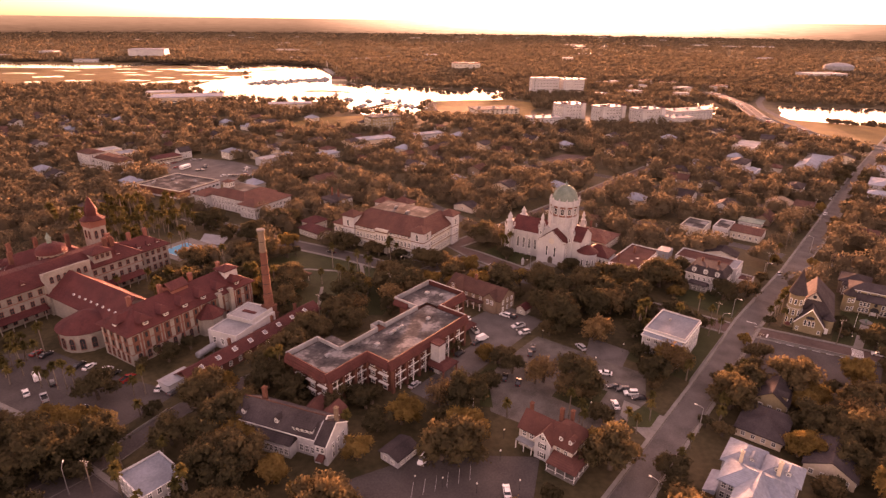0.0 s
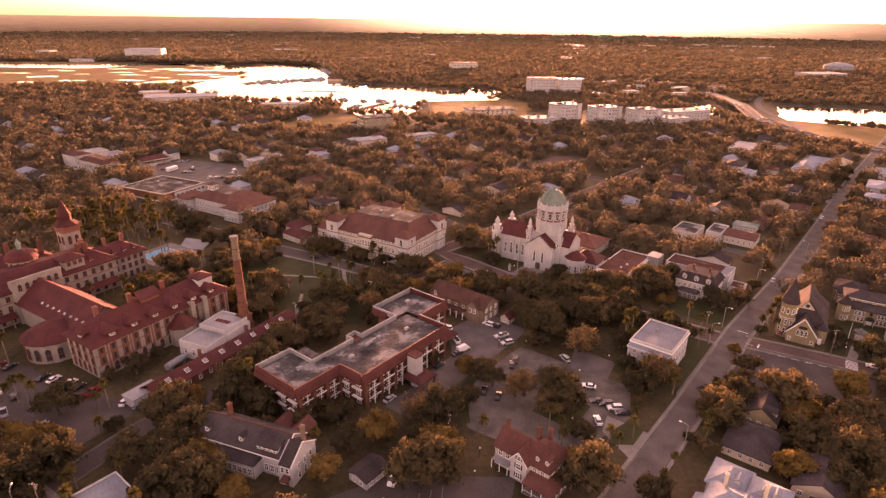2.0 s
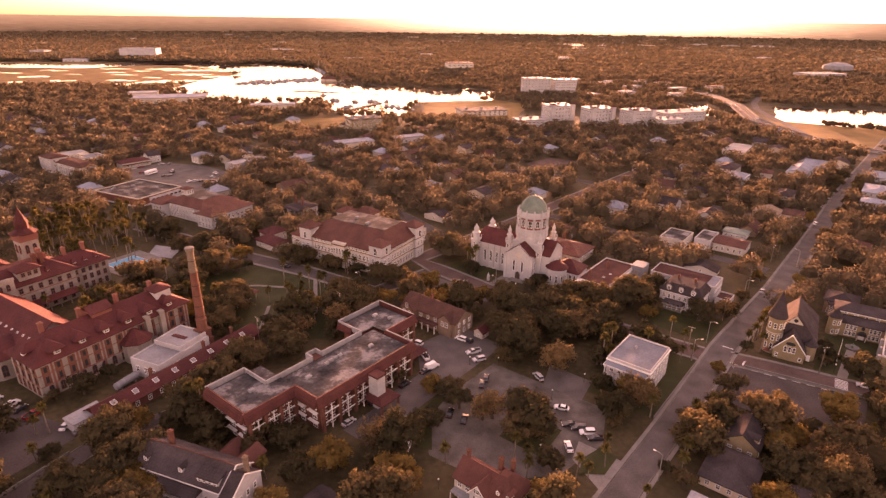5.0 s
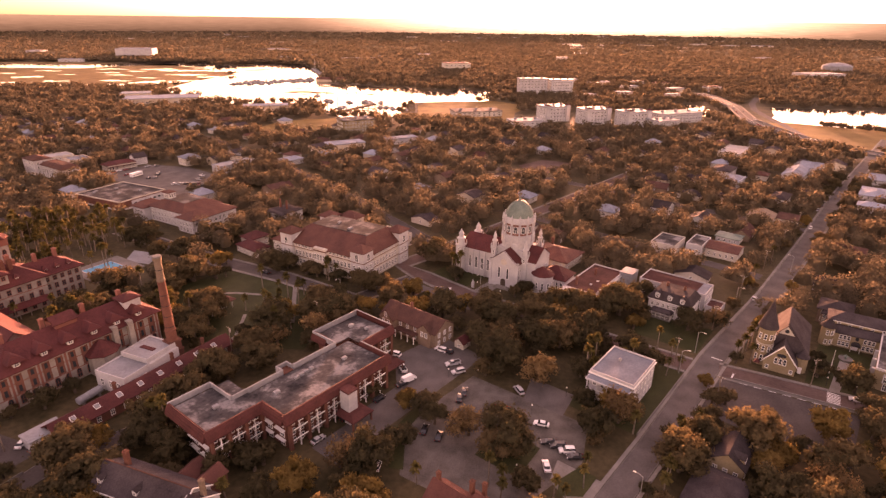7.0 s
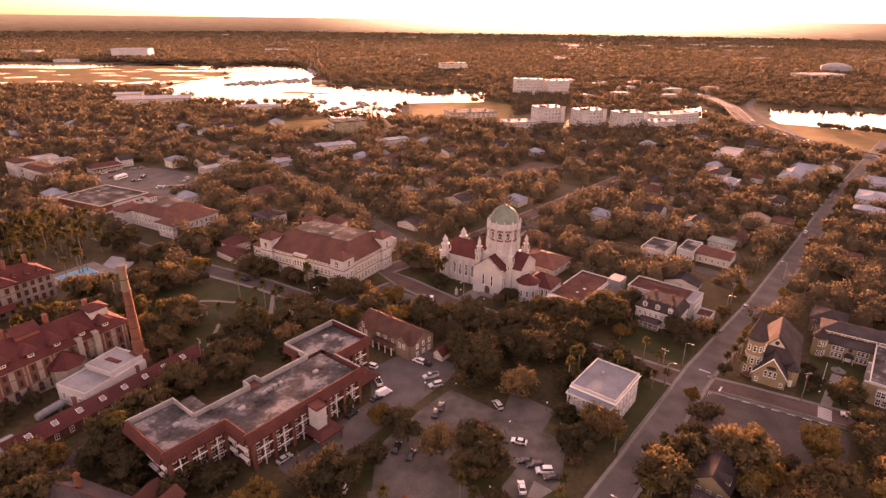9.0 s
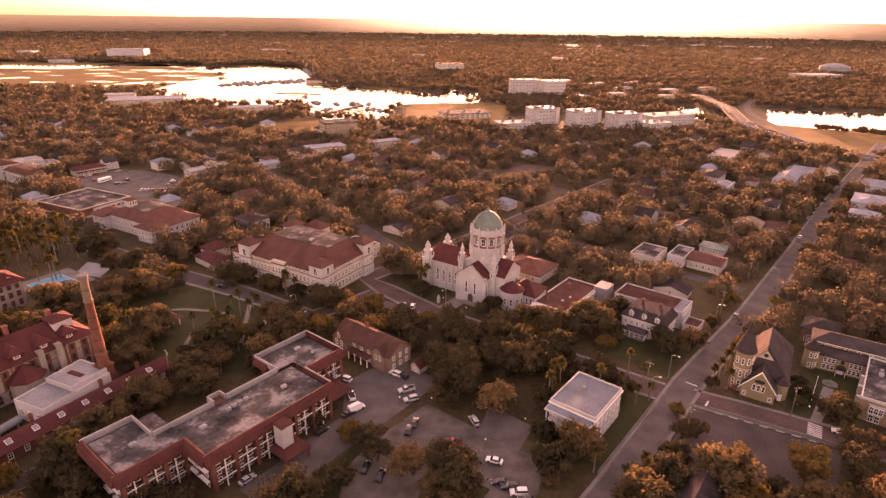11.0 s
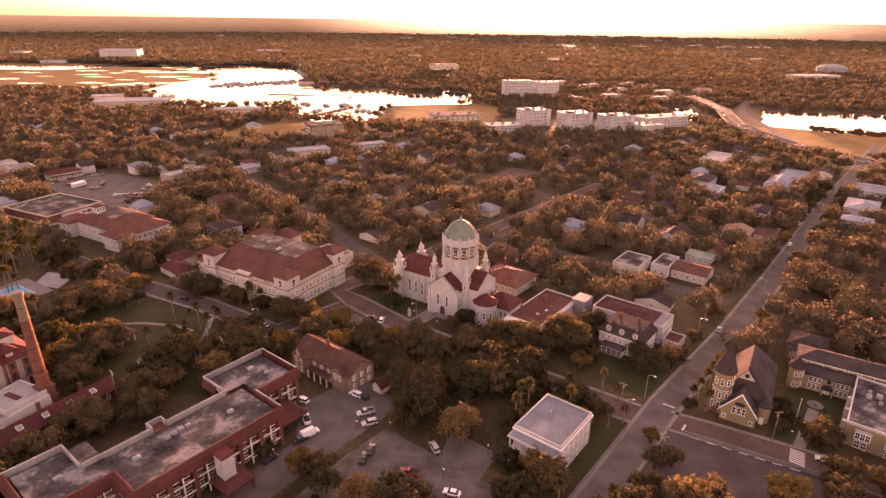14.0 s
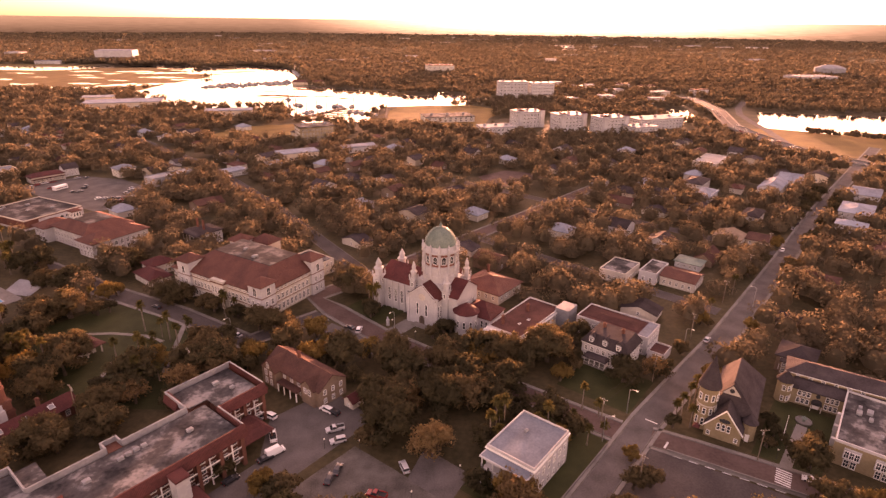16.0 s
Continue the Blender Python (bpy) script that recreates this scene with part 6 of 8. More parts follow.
for z in (1.0, 4.0, 6.9):
    window(c, 0.18, 11.15, z, 1.2 if z < 6 else 0.9, 1.6 if z < 6 else 1.1, "-x")
    for q in (-1.0, 1.0):
        part("shutter", box(fresh(), 0.1, 0.18, 11.15 + q * (0.95 if z < 6 else 0.75) - 0.22, 11.15 + q * (0.95 if z < 6 else 0.75) + 0.22, z, z + (1.6 if z < 6 else 1.1)), M["tyre"], c, "dark shutter")
for z in (1.0, 3.9):
    row_of_windows(c, 14.4, 19.0, 1.98, z, 2, 1.0, 1.6, "-x")
    row_of_windows(c, 3.6, 8.2, 1.68, z, 2, 1.0, 1.6, "-x")
    row_of_windows(c, 2.4, 11.4, 2.98, z, 3, 1.0, 1.6, "-y")
for y in (4.2, 7.0):
    dormer(c, 2.6, y, 7.3, "-x", 1.1, 1.3, 2.0, "shingle_red", "white")
part("wrap_porch_roof", loft(fresh(), [rect(-2.9, 6, -0.4, 8.3, 2.9), rect(-2.9, 6, -0.4, 8.3, 3.1), rect(1.4, 6, 2.9, 8.3, 4.3)]), M["shingle_red"], c, "red porch roof")
for k in range(4):
    part("porch_post", box(fresh(), -2.7, -2.5, -0.2 + k * 2.7, 0.0 + k * 2.7, 0, 2.9), M["frame"], c)
for k in range(3):
    part("porch_post", box(fresh(), 0.2 + k * 2.7, 0.4 + k * 2.7, -0.2, 0.0, 0, 2.9), M["frame"], c)
part("porch_rail", box(fresh(), -2.7, -2.6, -0.2, 8.1, 1.2, 1.3), M["frame"], c)
part("porch_rail", box(fresh(), -2.7, 6, -0.2, -0.1, 1.2, 1.3), M["frame"], c)
part("porch_floor", box(fresh(), -2.8, 6, -0.3, 8.3, 0, 0.45), M["concrete"], c)
part("side_porch_roof", box(fresh(), -0.2, 2.0, 14.0, 19.4, 2.9, 3.1), M["white_roof"], c, "flat side porch roof")
for k in range(3):
    part("porch_post", box(fresh(), -0.1, 0.1, 14.2 + k * 2.5, 14.4 + k * 2.5, 0, 2.9), M["frame"], c)
chimney_stack(c, 6.6, 18.6, 8, 11.8, 0.9)
chimney_stack(c, 8.8, 10.2, 9, 12.4, 1.0)
chimney_stack(c, 10.2, 7.6, 8.5, 12.2, 0.9)

# brown house behind the yellow church
c = house("brown_house", 297, -4, "brown two storey wooden house with dark hipped roof", 12, 11, 6.2, 2.4, "x", "brown_stone", "shingle", roof_kind="hip", gaps=2.4)
part("bay", box(fresh(), -2.0, 0, 5.2, 9.4, 0, 5.2), M["brown_stone"], c, "brown two storey bay")
part("bay_roof", hip(fresh(), -2.0, 0.2, 5.2, 9.4, 5.2, 0.9, 0.3), M["shingle"], c)
for z in (0.9, 3.3):
    row_of_windows(c, 5.4, 9.2, -2.02, z, 2, 0.95, 1.5, "-x")
# small ones
house("garden_shed", 89.5, 85.5, "small white shed with low brown roof", 8, 6.5, 2.7, 1.0, "x", "white", "shingle", rows=((0.8, 1.1),), category="shed")
c = house("yellow_cottage", 181, 8, "small yellow cottage with brown roof", 12, 9, 4.0, 3.2, "x", "yellow", "shingle", rows=((1.0, 1.4),))
dormer(c, 3.0, 0.6, 4.4, "-y", 2.4, 1.7, 3, "shingle", "yellow")
house("grey_cottage", 163, 6, "low house with dark grey shingle roof", 15, 12, 3.2, 3.2, "y", "tan", "shingle", roof_kind="hip", rows=((1.0, 1.2),))
house("grey_cottage", 158, -12, "low house with dark grey shingle roof", 14, 12, 3.2, 3.2, "x", "tan", "shingle", rows=((1.0, 1.2),))
c = house("flat_white_house", 39, 122.5, "white two storey building with grey flat roof by the palms", 11, 13, 5.0, 0, "x", "white", "grey_deck", roof_kind="flat", gaps=2.4)
house("red_hut", 187, 104.5, "tiny pink hut with red tile roof", 4.5, 4, 2.6, 1.6, "x", "cream", "tile", rows=((0.8, 0.9),), category="hut")
c = thing("park_pavilion", 147, 203, "low park pavilion with red tile roof", "pavilion", 10)
keep_free(138, 158, 196, 216)
part("roof", hip(fresh(), -5.5, 5.5, -4, 5, 3.6, 2.6, 1.0), M["tile_old"], c)
part("wall", box(fresh(), -3, 4, -2, 3.6, 0, 3.6), M["cream"], c)
for x in (-5.2, 0, 5.2):
    for y in (-3.7, 4.7):
        part("post", box(fresh(), x - 0.2, x + 0.2, y - 0.2, y + 0.2, 0, 3.4), M["cream"], c)
house("porch_house", 232, 268, "white house with tall chimneys and colonnade", 12, 14, 7.0, 1.4, "y", "white", "shingle", roof_kind="hip", porch=(-3, 0, 0, 14, 6.4), chimneys=((4, 4, 7, 12.5), (4, 10, 7, 12.5)))
house("tile_cottage", 190, 238, "low cottage with red tile roof beside the college", 9, 16, 3.8, 2.6, "y", "cream", "tile", roof_kind="hip", rows=((1.0, 1.3),))
house("tile_cottage", 196, 250, "low cottage with red tile roof beside the college", 11, 9, 5.2, 2.6, "x", "cream", "tile", roof_kind="hip", rows=((1.0, 1.3),))
house("flat_hall", 241, 190, "pale flat roofed house behind the college", 14, 18, 6.4, 0, "x", "cream", "membrane", roof_kind="flat")

# pool terrace
c = thing("swimming_pool", 135.5, 279.5, "bright blue swimming pool with pale paved deck", "swimming pool", 7)
keep_free(126, 172, 258, 302)
part("deck", box(fresh(), -11, 13, -11, 13, -0.1, 0.25), M["concrete"], c)
part("coping", box(fresh(), -7.4, 7.4, -7.4, 8.4, 0.25, 0.33), M["white"], c)
part("pool_water", box(fresh(), -7, 7, -7, 8, 0.3, 0.36), M["pool"], c, "clear blue water")
sheet("terrace", [(146, 284), (156, 295), (162, 280), (152, 271)], 0.08, "white_roof", "pale terrace behind the pool", "terrace")

FAR_OFF[0] = True
# ---- west side: store, offices and lots ----
c = thing("flat_store", 181, 366, "large low brick store with dark flat roof and white arcade", "store", 13)
keep_free(168, 220, 362, 418)
part("wall", box(fresh(), 0, 34, 0, 42, 0, 5.4), M["brick"], c, "red brick wall")
part("wall_base", box(fresh(), -0.12, 34.12, -0.12, 42.12, 0, 1.1), M["white"], c, "white painted wall base")
part("roof_deck", box(fresh(), 0.4, 33.6, 0.4, 41.6, 5.4, 5.6), M["dark_deck"], c, "dark flat roof")
for q in ((0, 34, 0, 0.4), (0, 0.4, 0.4, 41.6), (0, 34, 41.6, 42), (33.6, 34, 0.4, 41.6)):
    part("parapet", box(fresh(), *q, 5.4, 6.0), M["cream"], c, "pale parapet")
for x, y, q in ((7, 34, 2.0), (10, 36, 1.6), (20, 30, 2.2), (24, 12, 1.8), (13, 18, 1.6)):
    roof_unit(c, x, y, 5.6, q)
part("arcade", box(fresh(), 8, 34.3, -0.5, 0, 0, 4.8), M["white"], c, "white arcade wall")
for k in range(7):
    part("arch_window", loft(fresh(), [[(10.5 + k * 3.5 + 1.2 * math.cos(math.pi * i / 8), y, 2.4 + 1.2 * math.sin(math.pi * i / 8)) for i in range(9)] for y in (-0.62, -0.5)]), M["glass"], c, "dark arched window")
part("loading_dock", box(fresh(), 4, 30, 42.3, 46, 0, 1.4), M["concrete"], c)
c = thing("office_house", 185.6, 467.2, "white three storey offices with dark brown tile roof", "office building", 6)
keep_free(174, 200, 464, 522)
part("wall", box(fresh(), 0, 13, 0, 31, 0, 9.0), M["white"], c)
part("roof", hip(fresh(), 0, 13, 0, 31, 9.0, 2.6, 0.9, 4.0), M["tile_brown"], c, "dark brown tile roof")
part("link", box(fresh(), 1, 12, 31, 35, 0, 7.4), M["white"], c)
t = part("tower", box(fresh(), -2.5, 10, 35, 53, 0, 11.6), M["white"], c, "taller white corner block")
part("tower_roof", hip(fresh(), -2.5, 10, 35, 53, 11.6, 2.2, 0.8), M["tile_brown"], t)
row_of_windows(c, 1, 30, -0.02, 0.8, 9, 1.6, 4.8, "-x", True)
row_of_windows(c, 1, 30, -0.02, 6.8, 9, 1.3, 1.3, "-x")
row_of_windows(c, 0.6, 12.4, -0.02, 0.8, 4, 1.6, 4.8, "-y", True)
row_of_windows(c, 0.6, 12.4, -0.02, 6.8, 4, 1.3, 1.3, "-y")
for z in (1.0, 4.6, 8.2):
    row_of_windows(t, 36, 52, -2.52, z, 4, 1.2, 1.9, "-x")
    row_of_windows(t, -2.0, 9.5, 34.98, z, 3, 1.2, 1.9, "-y")
house("white_flat", 199, 530, "white building with pale flat roof", 18, 16, 6, 0, "x", "cream", "white_roof", roof_kind="flat")
house("white_flat", 207, 508, "low building with grey flat roof", 15, 17, 5.6, 0, "x", "tan", "grey_deck", roof_kind="flat")
c = house("red_roof_shop", 219.5, 475.5, "low shop front with bright red roof", 22, 10, 4.6, 2.2, "x", "cream", "tile", rows=((0.8, 1.9),), roof_kind="hip")
part("shop_canopy", box(fresh(), 0, 22, -2.4, 0, 2.9, 3.1), M["tile"], c, "red canopy along the shop front")
for k in range(6):
    part("canopy_post", box(fresh(), 0.2 + k * 4.2, 0.4 + k * 4.2, -2.3, -2.1, 0, 2.9), M["frame"], c)
house("white_house", 243, 480, "white two storey house with pointed gable", 10, 9, 6.0, 3.0, "x", "white", "shingle", gaps=2.6)
house("pale_house", 268, 446, "pale two storey house with grey hipped roof", 13, 12, 6.4, 2.6, "x", "cream", "grey_deck", roof_kind="hip", gaps=2.6)
house("long_shed", 272, 402, "long pale metal warehouse with low roof", 33, 12.5, 5.6, 0, "x", "white_roof", "white_roof", roof_kind="flat", rows=(), category="warehouse")
house("white_flat", 322, 385, "low shop with pale metal roof", 16, 12, 4.5, 1.6, "x", "white", "metal_roof", roof_kind="hip", rows=((1, 1.5),))
house("white_flat", 352, 374, "small shop with white gabled front", 12, 14, 5, 2.6, "x", "white", "metal_roof", rows=((1, 1.5),))
house("grey_villa", 20, 300, "pale stone building with flat white roof", 30, 26, 9, 0, "x", "coquina", "white_roof", roof_kind="flat")

FAR_OFF[0] = True
# ---- the far shore: hotels, apartments, boat sheds, bridge ----
def block_building(name, x, y, turn, w, d, h, floors, label, wall="white", roof="white_roof", category="apartment building", bays=8):
    """A far building of several storeys; its windows are built floor by floor."""
    c = new(name)
    c.matrix_basis = pose(x, y, 0, 0, 0, turn)
    tagged(c, label, category)
    keep_free(*[q for q in (uv(x, y)[0] - w / 2, uv(x, y)[0] + w / 2)], *[q for q in (uv(x, y)[1] - w / 2, uv(x, y)[1] + w / 2)])
    part("wall", box(fresh(), -w / 2, w / 2, -d / 2, d / 2, 0, h), M[wall], c)
    part("roof", box(fresh(), -w / 2 - 0.5, w / 2 + 0.5, -d / 2 - 0.5, d / 2 + 0.5, h, h + 0.8), M[roof], c)
    if floors > 1:
        for k in range(3):
            roof_unit(c, -w / 3 + k * w / 3, 0, h + 0.8, 3.0, 2.0)
    for f in range(floors if bays > 4 else 0):
        z = 1.0 + f * (h - 0.6) / floors
        row_of_windows(c, -w / 2 + 1, w / 2 - 1, -d / 2 - 0.05, z, bays, w / bays * 0.45, 1.7, "-y")
        row_of_windows(c, -d / 2 + 1, d / 2 - 1, -w / 2 - 0.05, z, max(2, int(bays * d / w)), w / bays * 0.45, 1.7, "-x")
    return c


block_building("white_hotel", 162, 1012, 8, 46, 20, 24, 5, "white five storey hotel by the river")
block_building("white_hotel", 207, 1008, 8, 36, 24, 23, 5, "white five storey hotel by the river")
for k, (x, y) in enumerate(((152, 742), (196, 722), (238, 706))):
    c = block_building("apartment_block", x, y, 20, 32, 24, 17, 4, "white four storey apartment block with corner towers", bays=7)
    for q in (-1, 1):
        part("corner_tower", box(fresh(), q * 13 - 2.5, q * 13 + 2.5, -14, -9, 0, 19.5), M["white"], c)
        part("tower_cap", hip(fresh(), q * 13 - 2.5, q * 13 + 2.5, -14, -9, 19.5, 1.5, 0.5), M["tile"], c)
block_building("apartment_block", 300, 742, 22, 60, 26, 11, 3, "long white apartment block", bays=12)
block_building("apartment_block", 268, 690, 22, 30, 22, 10, 3, "white three storey apartment block", bays=7)
block_building("office_block", -72, 640, 28, 34, 22, 15, 4, "tan four storey office block beside a field", "yellow", "membrane", "office building", 9)
block_building("boat_shed", -868, 1755, 12, 96, 60, 27, 1, "large white boat shed on the far shore", "white", "metal_roof", "boat shed", 6)
block_building("boat_shed", -960, 1600, 8, 60, 26, 7, 1, "long low white shed on the far shore", "white", "metal_roof", "boat shed", 6)
block_building("warehouse", -380, 862, 20, 96, 40, 7, 1, "long pale warehouse beside the basin", "tan", "metal_roof", "warehouse", 8)
block_building("warehouse", -440, 905, 20, 40, 26, 7, 1, "pale warehouse beside the basin", "tan", "white_roof", "warehouse", 5)
block_building("warehouse", -215, 800, 16, 56, 20, 6, 1, "long pale roofed warehouse near the docks", "tan", "metal_roof", "warehouse", 6)
block_building("warehouse", -22, 592, 30, 34, 12, 5, 1, "long white metal roofed shed", "white", "metal_roof", "warehouse", 7)
block_building("warehouse", -70, 560, 30, 34, 16, 6, 1, "pale workshop with metal roof", "tan", "metal_roof", "warehouse", 6)
block_building("office_block", 60, 775, 15, 60, 30, 6, 2, "low pale riverside buildings", "cream", "membrane", "office building", 9)
block_building("office_block", 112, 690, 15, 36, 22, 8, 2, "white two storey offices", "white", "white_roof", "office building", 7)
block_building("school_hall", 40, 1420, 10, 60, 40, 20, 3, "pale hall with twin gables far beyond the river", "cream", "tile", "hall", 6)
block_building("depot", 820, 1330, 10, 90, 50, 12, 1, "wide white roofed depot", "white", "white_roof", "depot", 8)
c = new("storage_dome")
c.matrix_basis = pose(950, 1480, 0)
tagged(c, "pale round storage tank with shallow dome", "tank")
part("tank_wall", turned(fresh(), 0, 0, [(32, 0), (32, 18), (30, 19.5), (18, 24), (2, 26)], 28), M["white_roof"], c)
rnd = random.Random(23)
for k in range(60):
    x = rnd.uniform(-0.75, 0.7) * 2600
    y = rnd.uniform(1650, 4300)
    block_building("far_shed", x, y, rnd.uniform(-30, 40), rnd.uniform(30, 90), rnd.uniform(18, 40), rnd.uniform(7, 14), 1, "pale roofed building far across the plain", rnd.choice(("white", "tan", "cream")),
                   rnd.choice(("white_roof", "metal_roof", "membrane")), "building", 3)
for k in range(30):
    x, y = rnd.uniform(-480, -170), rnd.uniform(1560, 1900)
    if rnd.random() < 0.5:
        x, y = rnd.uniform(180, 520), rnd.uniform(940, 1250)
    block_building("far_shed", x, y, rnd.uniform(0, 40), rnd.uniform(14, 34), rnd.uniform(10, 20), rnd.uniform(5, 9), 1, "pale roofed building beyond the river", rnd.choice(("white", "tan", "cream")),
                   rnd.choice(("white_roof", "metal_roof", "tile_old")), "building", 4)

# bridge and causeway
line = [(434, 1010), (430, 950), (411, 828), (384, 730), (384, 690), (389, 655), (395, 618), (407, 591), (416, 572), (434, 546), (482, 500), (560, 450)]
deck = [4.0, 6.5, 7.5, 5.6, 4.0, 2.6, 1.4, 0.8, 0.6, 0.5, 0.4, 0.4]
br = new("bridge")
tagged(br, "pale concrete road bridge curving over the inlet", "bridge", kind="structure")


def along(half, lo, hi, off=0.0):
    rows = []
    for i, (x, y) in enumerate(line):
        a_, b_ = Vector(line[max(i - 1, 0)]), Vector(line[min(i + 1, len(line) - 1)])
        d = (b_ - a_).normalized()
        nx, ny = -d.y, d.x
        z = deck[i]
        rows.append([(x + nx * (off + s * half), y + ny * (off + s * half), z + h) for s, h in ((1, lo), (-1, lo), (-1, hi), (1, hi))])
    return loft(fresh(), rows)


part("bridge_deck", along(9.0, -1.0, 0.0), M["concrete"], br)
part("roadway", along(7.6, 0.0, 0.05), M["old_asphalt"], br)
for s in (-1, 1):
    part("bridge_parapet", along(0.25, 0.0, 1.0, s * 8.6), M["concrete"], br)
part("median", along(0.5, 0.05, 0.3), M["concrete"], br)
for i in range(6):
    x, y = line[i]
    part("bridge_pier", box(fresh(), x - 6, x + 6, y - 0.8, y + 0.8, -0.2, deck[i] - 0.9), M["concrete"], br)
for (x0, y0), (x1, y1) in zip(line, line[1:]):
    LANES.append((*uv(x0, y0), *uv(x1, y1), 11))
ln_ = [uv(*p) for p in ((440, 1010), (430, 1150), (330, 1320), (180, 1500))]
road("causeway", ln_, 7, "pale road running on beyond the bridge", "old_asphalt", kerbs=False)
road("shore_road", [uv(*p) for p in ((520, 985), (478, 915), (450, 850), (436, 790), (425, 730), (408, 660), (398, 600))], 4.5, "narrow pale road beside the bridge", "old_asphalt", kerbs=False)
road("river_road", [uv(*p) for p in ((60, 1000), (180, 985), (330, 1010), (434, 1005))], 6, "road along the river", "old_asphalt", kerbs=False)

# marina: piers and boats
rnd = random.Random(8)


def dock(x0, y0, x1, y1, half, label="long wooden dock with piles in the basin"):
    """A plank deck on piles between two places."""
    c = new("dock")
    ln_, a_ = math.hypot(x1 - x0, y1 - y0), math.degrees(math.atan2(y1 - y0, x1 - x0))
    c.matrix_basis = pose((x0 + x1) / 2, (y0 + y1) / 2, 0, 0, 0, a_)
    tagged(c, label, "dock", "docks in the marina")
    part("dock_deck", box(fresh(), -ln_ / 2, ln_ / 2, -half, half, 0.7, 1.1), M["wood_pole"], c)
    for q in range(max(2, int(ln_ / 9))):
        part("pile", turned(fresh(), -ln_ / 2 + 2 + q * 9, half * (-1) ** q, [(0.28, -0.3), (0.24, 2.8)], 6), M["wood_pole"], c)


dock(-126, 764, -80, 868, 3.0, "broad wooden pier on piles")
for k in range(7):
    f = 0.06 + k * 0.145
    x, y = -126 + 46 * f, 764 + 104 * f
    dock(x + 2, y - 1, x + 30 + (k * 7) % 13, y - 6, 1.1)
for k in range(8):
    dock(-42 + k * 0.8, 862 - k * 11.4, -18 + k * 0.6, 864 - k * 11.4, 1.2, "short boat slip on piles")
dock(-16, 782, -22, 866, 1.3)
for x, y, h in ((-157, 866, 40), (-148, 868, 28), (-133, 867, 40), (-120, 872, 24), (-106, 870, 33), (-70, 878, 30), (-152, 874, 22)):
    c = new("power_mast")
    c.matrix_basis = pose(x, y, 0)
    tagged(c, "tall slender grey mast standing beside the basin", "mast")
    part("pole", turned(fresh(), 0, 0, [(0.5, -0.3), (0.4, h * 0.5), (0.25, h)], 8), M["wood_pole"], c)
    for q in (0.72, 0.86):
        part("spreader", box(fresh(), -1.6, 1.6, -0.1, 0.1, h * q, h * q + 0.25), M["wood_pole"], c)
c = new("boat_house")
c.matrix_basis = pose(-200, 1172, 0, 0, 0, -6)
tagged(c, "long low boat house with red roof beside the marina", "boat house")
part("wall", box(fresh(), -28, 28, -9, 9, 0, 4.5), M["tan"], c)
part("roof", gable(fresh(), -28, 28, -9, 9, 4.5, 3.0, "x", 0.8), M["tile_old"], c, "red roof")


def boat(mast):
    c = new("sailing_boat" if mast else "motor_boat")
    tagged(c, "white moored sailing boat with bare mast" if mast else "white moored motor boat", "boat", "boats in the marina")
    h = fresh()
    loft(h, [[(x * 0.98, y, z) for x, z in ((-0.2, 0.0), (w * 0.75, 0.1), (w, 1.3), (-w, 1.3), (-w * 0.75, 0.1))] for y, w in ((-5.5, 1.3), (-2, 1.7), (2.5, 1.6), (6.0, 0.15))])
    part("hull", h, M["white"], c)
    part("cabin", loft(fresh(), [rect(-1.1, 1.1, -3.0, 2.0, 1.3), rect(-0.9, 0.9, -2.6, 1.4, 2.3 if mast else 3.2)]), M["white_roof"], c)
    if mast:
        part("mast", turned(fresh(), 0, 0.6, [(0.14, 1.3), (0.1, 15)], 6), M["steel"], c)
        part("boom", box(fresh(), -0.1, 0.1, -4.2, 0.6, 2.9, 3.15), M["white"], c)
    return c


protos = [boat(True), boat(False)]
protos[0].matrix_basis, protos[1].matrix_basis = pose(-160, 880, 0, 0, 0, 30), pose(-180, 950, 0, 0, 0, 70)
for k in range(120):
    q = rnd.random()
    if k < 36 or k >= 84:
        x, y = -355 + 112 * q + rnd.uniform(-10, 10), 1094 + 80 * q + rnd.uniform(0, 44)
    elif k < 50:
        x, y = -150 + rnd.randint(0, 6) * 18 + rnd.uniform(-12, 12), 806 + rnd.randint(0, 2) * 12
    elif k < 60:
        x, y = -158 + 92 * q, 872 + rnd.uniform(0, 24)
    else:
        x, y = -305 + 60 * q + rnd.uniform(-6, 6), 1480 - 190 * q + (k % 3) * 12
    copy_thing(protos[0 if rnd.random() < 0.55 or 50 <= k < 60 else 1], pose(x, y, 0, 0, 0, rnd.uniform(0, 360)) @ Matrix.Scale(1.0 if k < 50 else 1.25, 4))

# ---- trees ----
def inside(poly, x, y):
    hit = False
    n_ = len(poly)
    for i in range(n_):
        (x0, y0), (x1, y1) = poly[i], poly[(i + 1) % n_]
        if (y0 > y) != (y1 > y) and x < (x1 - x0) * (y - y0) / (y1 - y0) + x0:
            hit = not hit
    return hit


def lobes_of(rnd, R, H, n):
    out = []
    for k in range(n):
        a_ = rnd.uniform(0, 2 * math.pi)
        q = R * math.sqrt(rnd.uniform(0, 1)) * 0.78
        z = H * (0.4 + 0.36 * rnd.random() - 0.16 * (q / R))
        out.append((q * math.cos(a_), q * math.sin(a_), z + 0.1 * H * (1 - q / R), R * rnd.uniform(0.2, 0.4), H * rnd.uniform(0.11, 0.22)))
    return out


def outward(V, n_):
    """Triangles wound so that they face along n_, and a normal for each of their corners."""
    n_ = n_ / np.linalg.norm(n_, axis=1)[:, None]
    face = np.cross(V[:, 1] - V[:, 0], V[:, 2] - V[:, 0])
    turn = (face * n_).sum(1) < 0
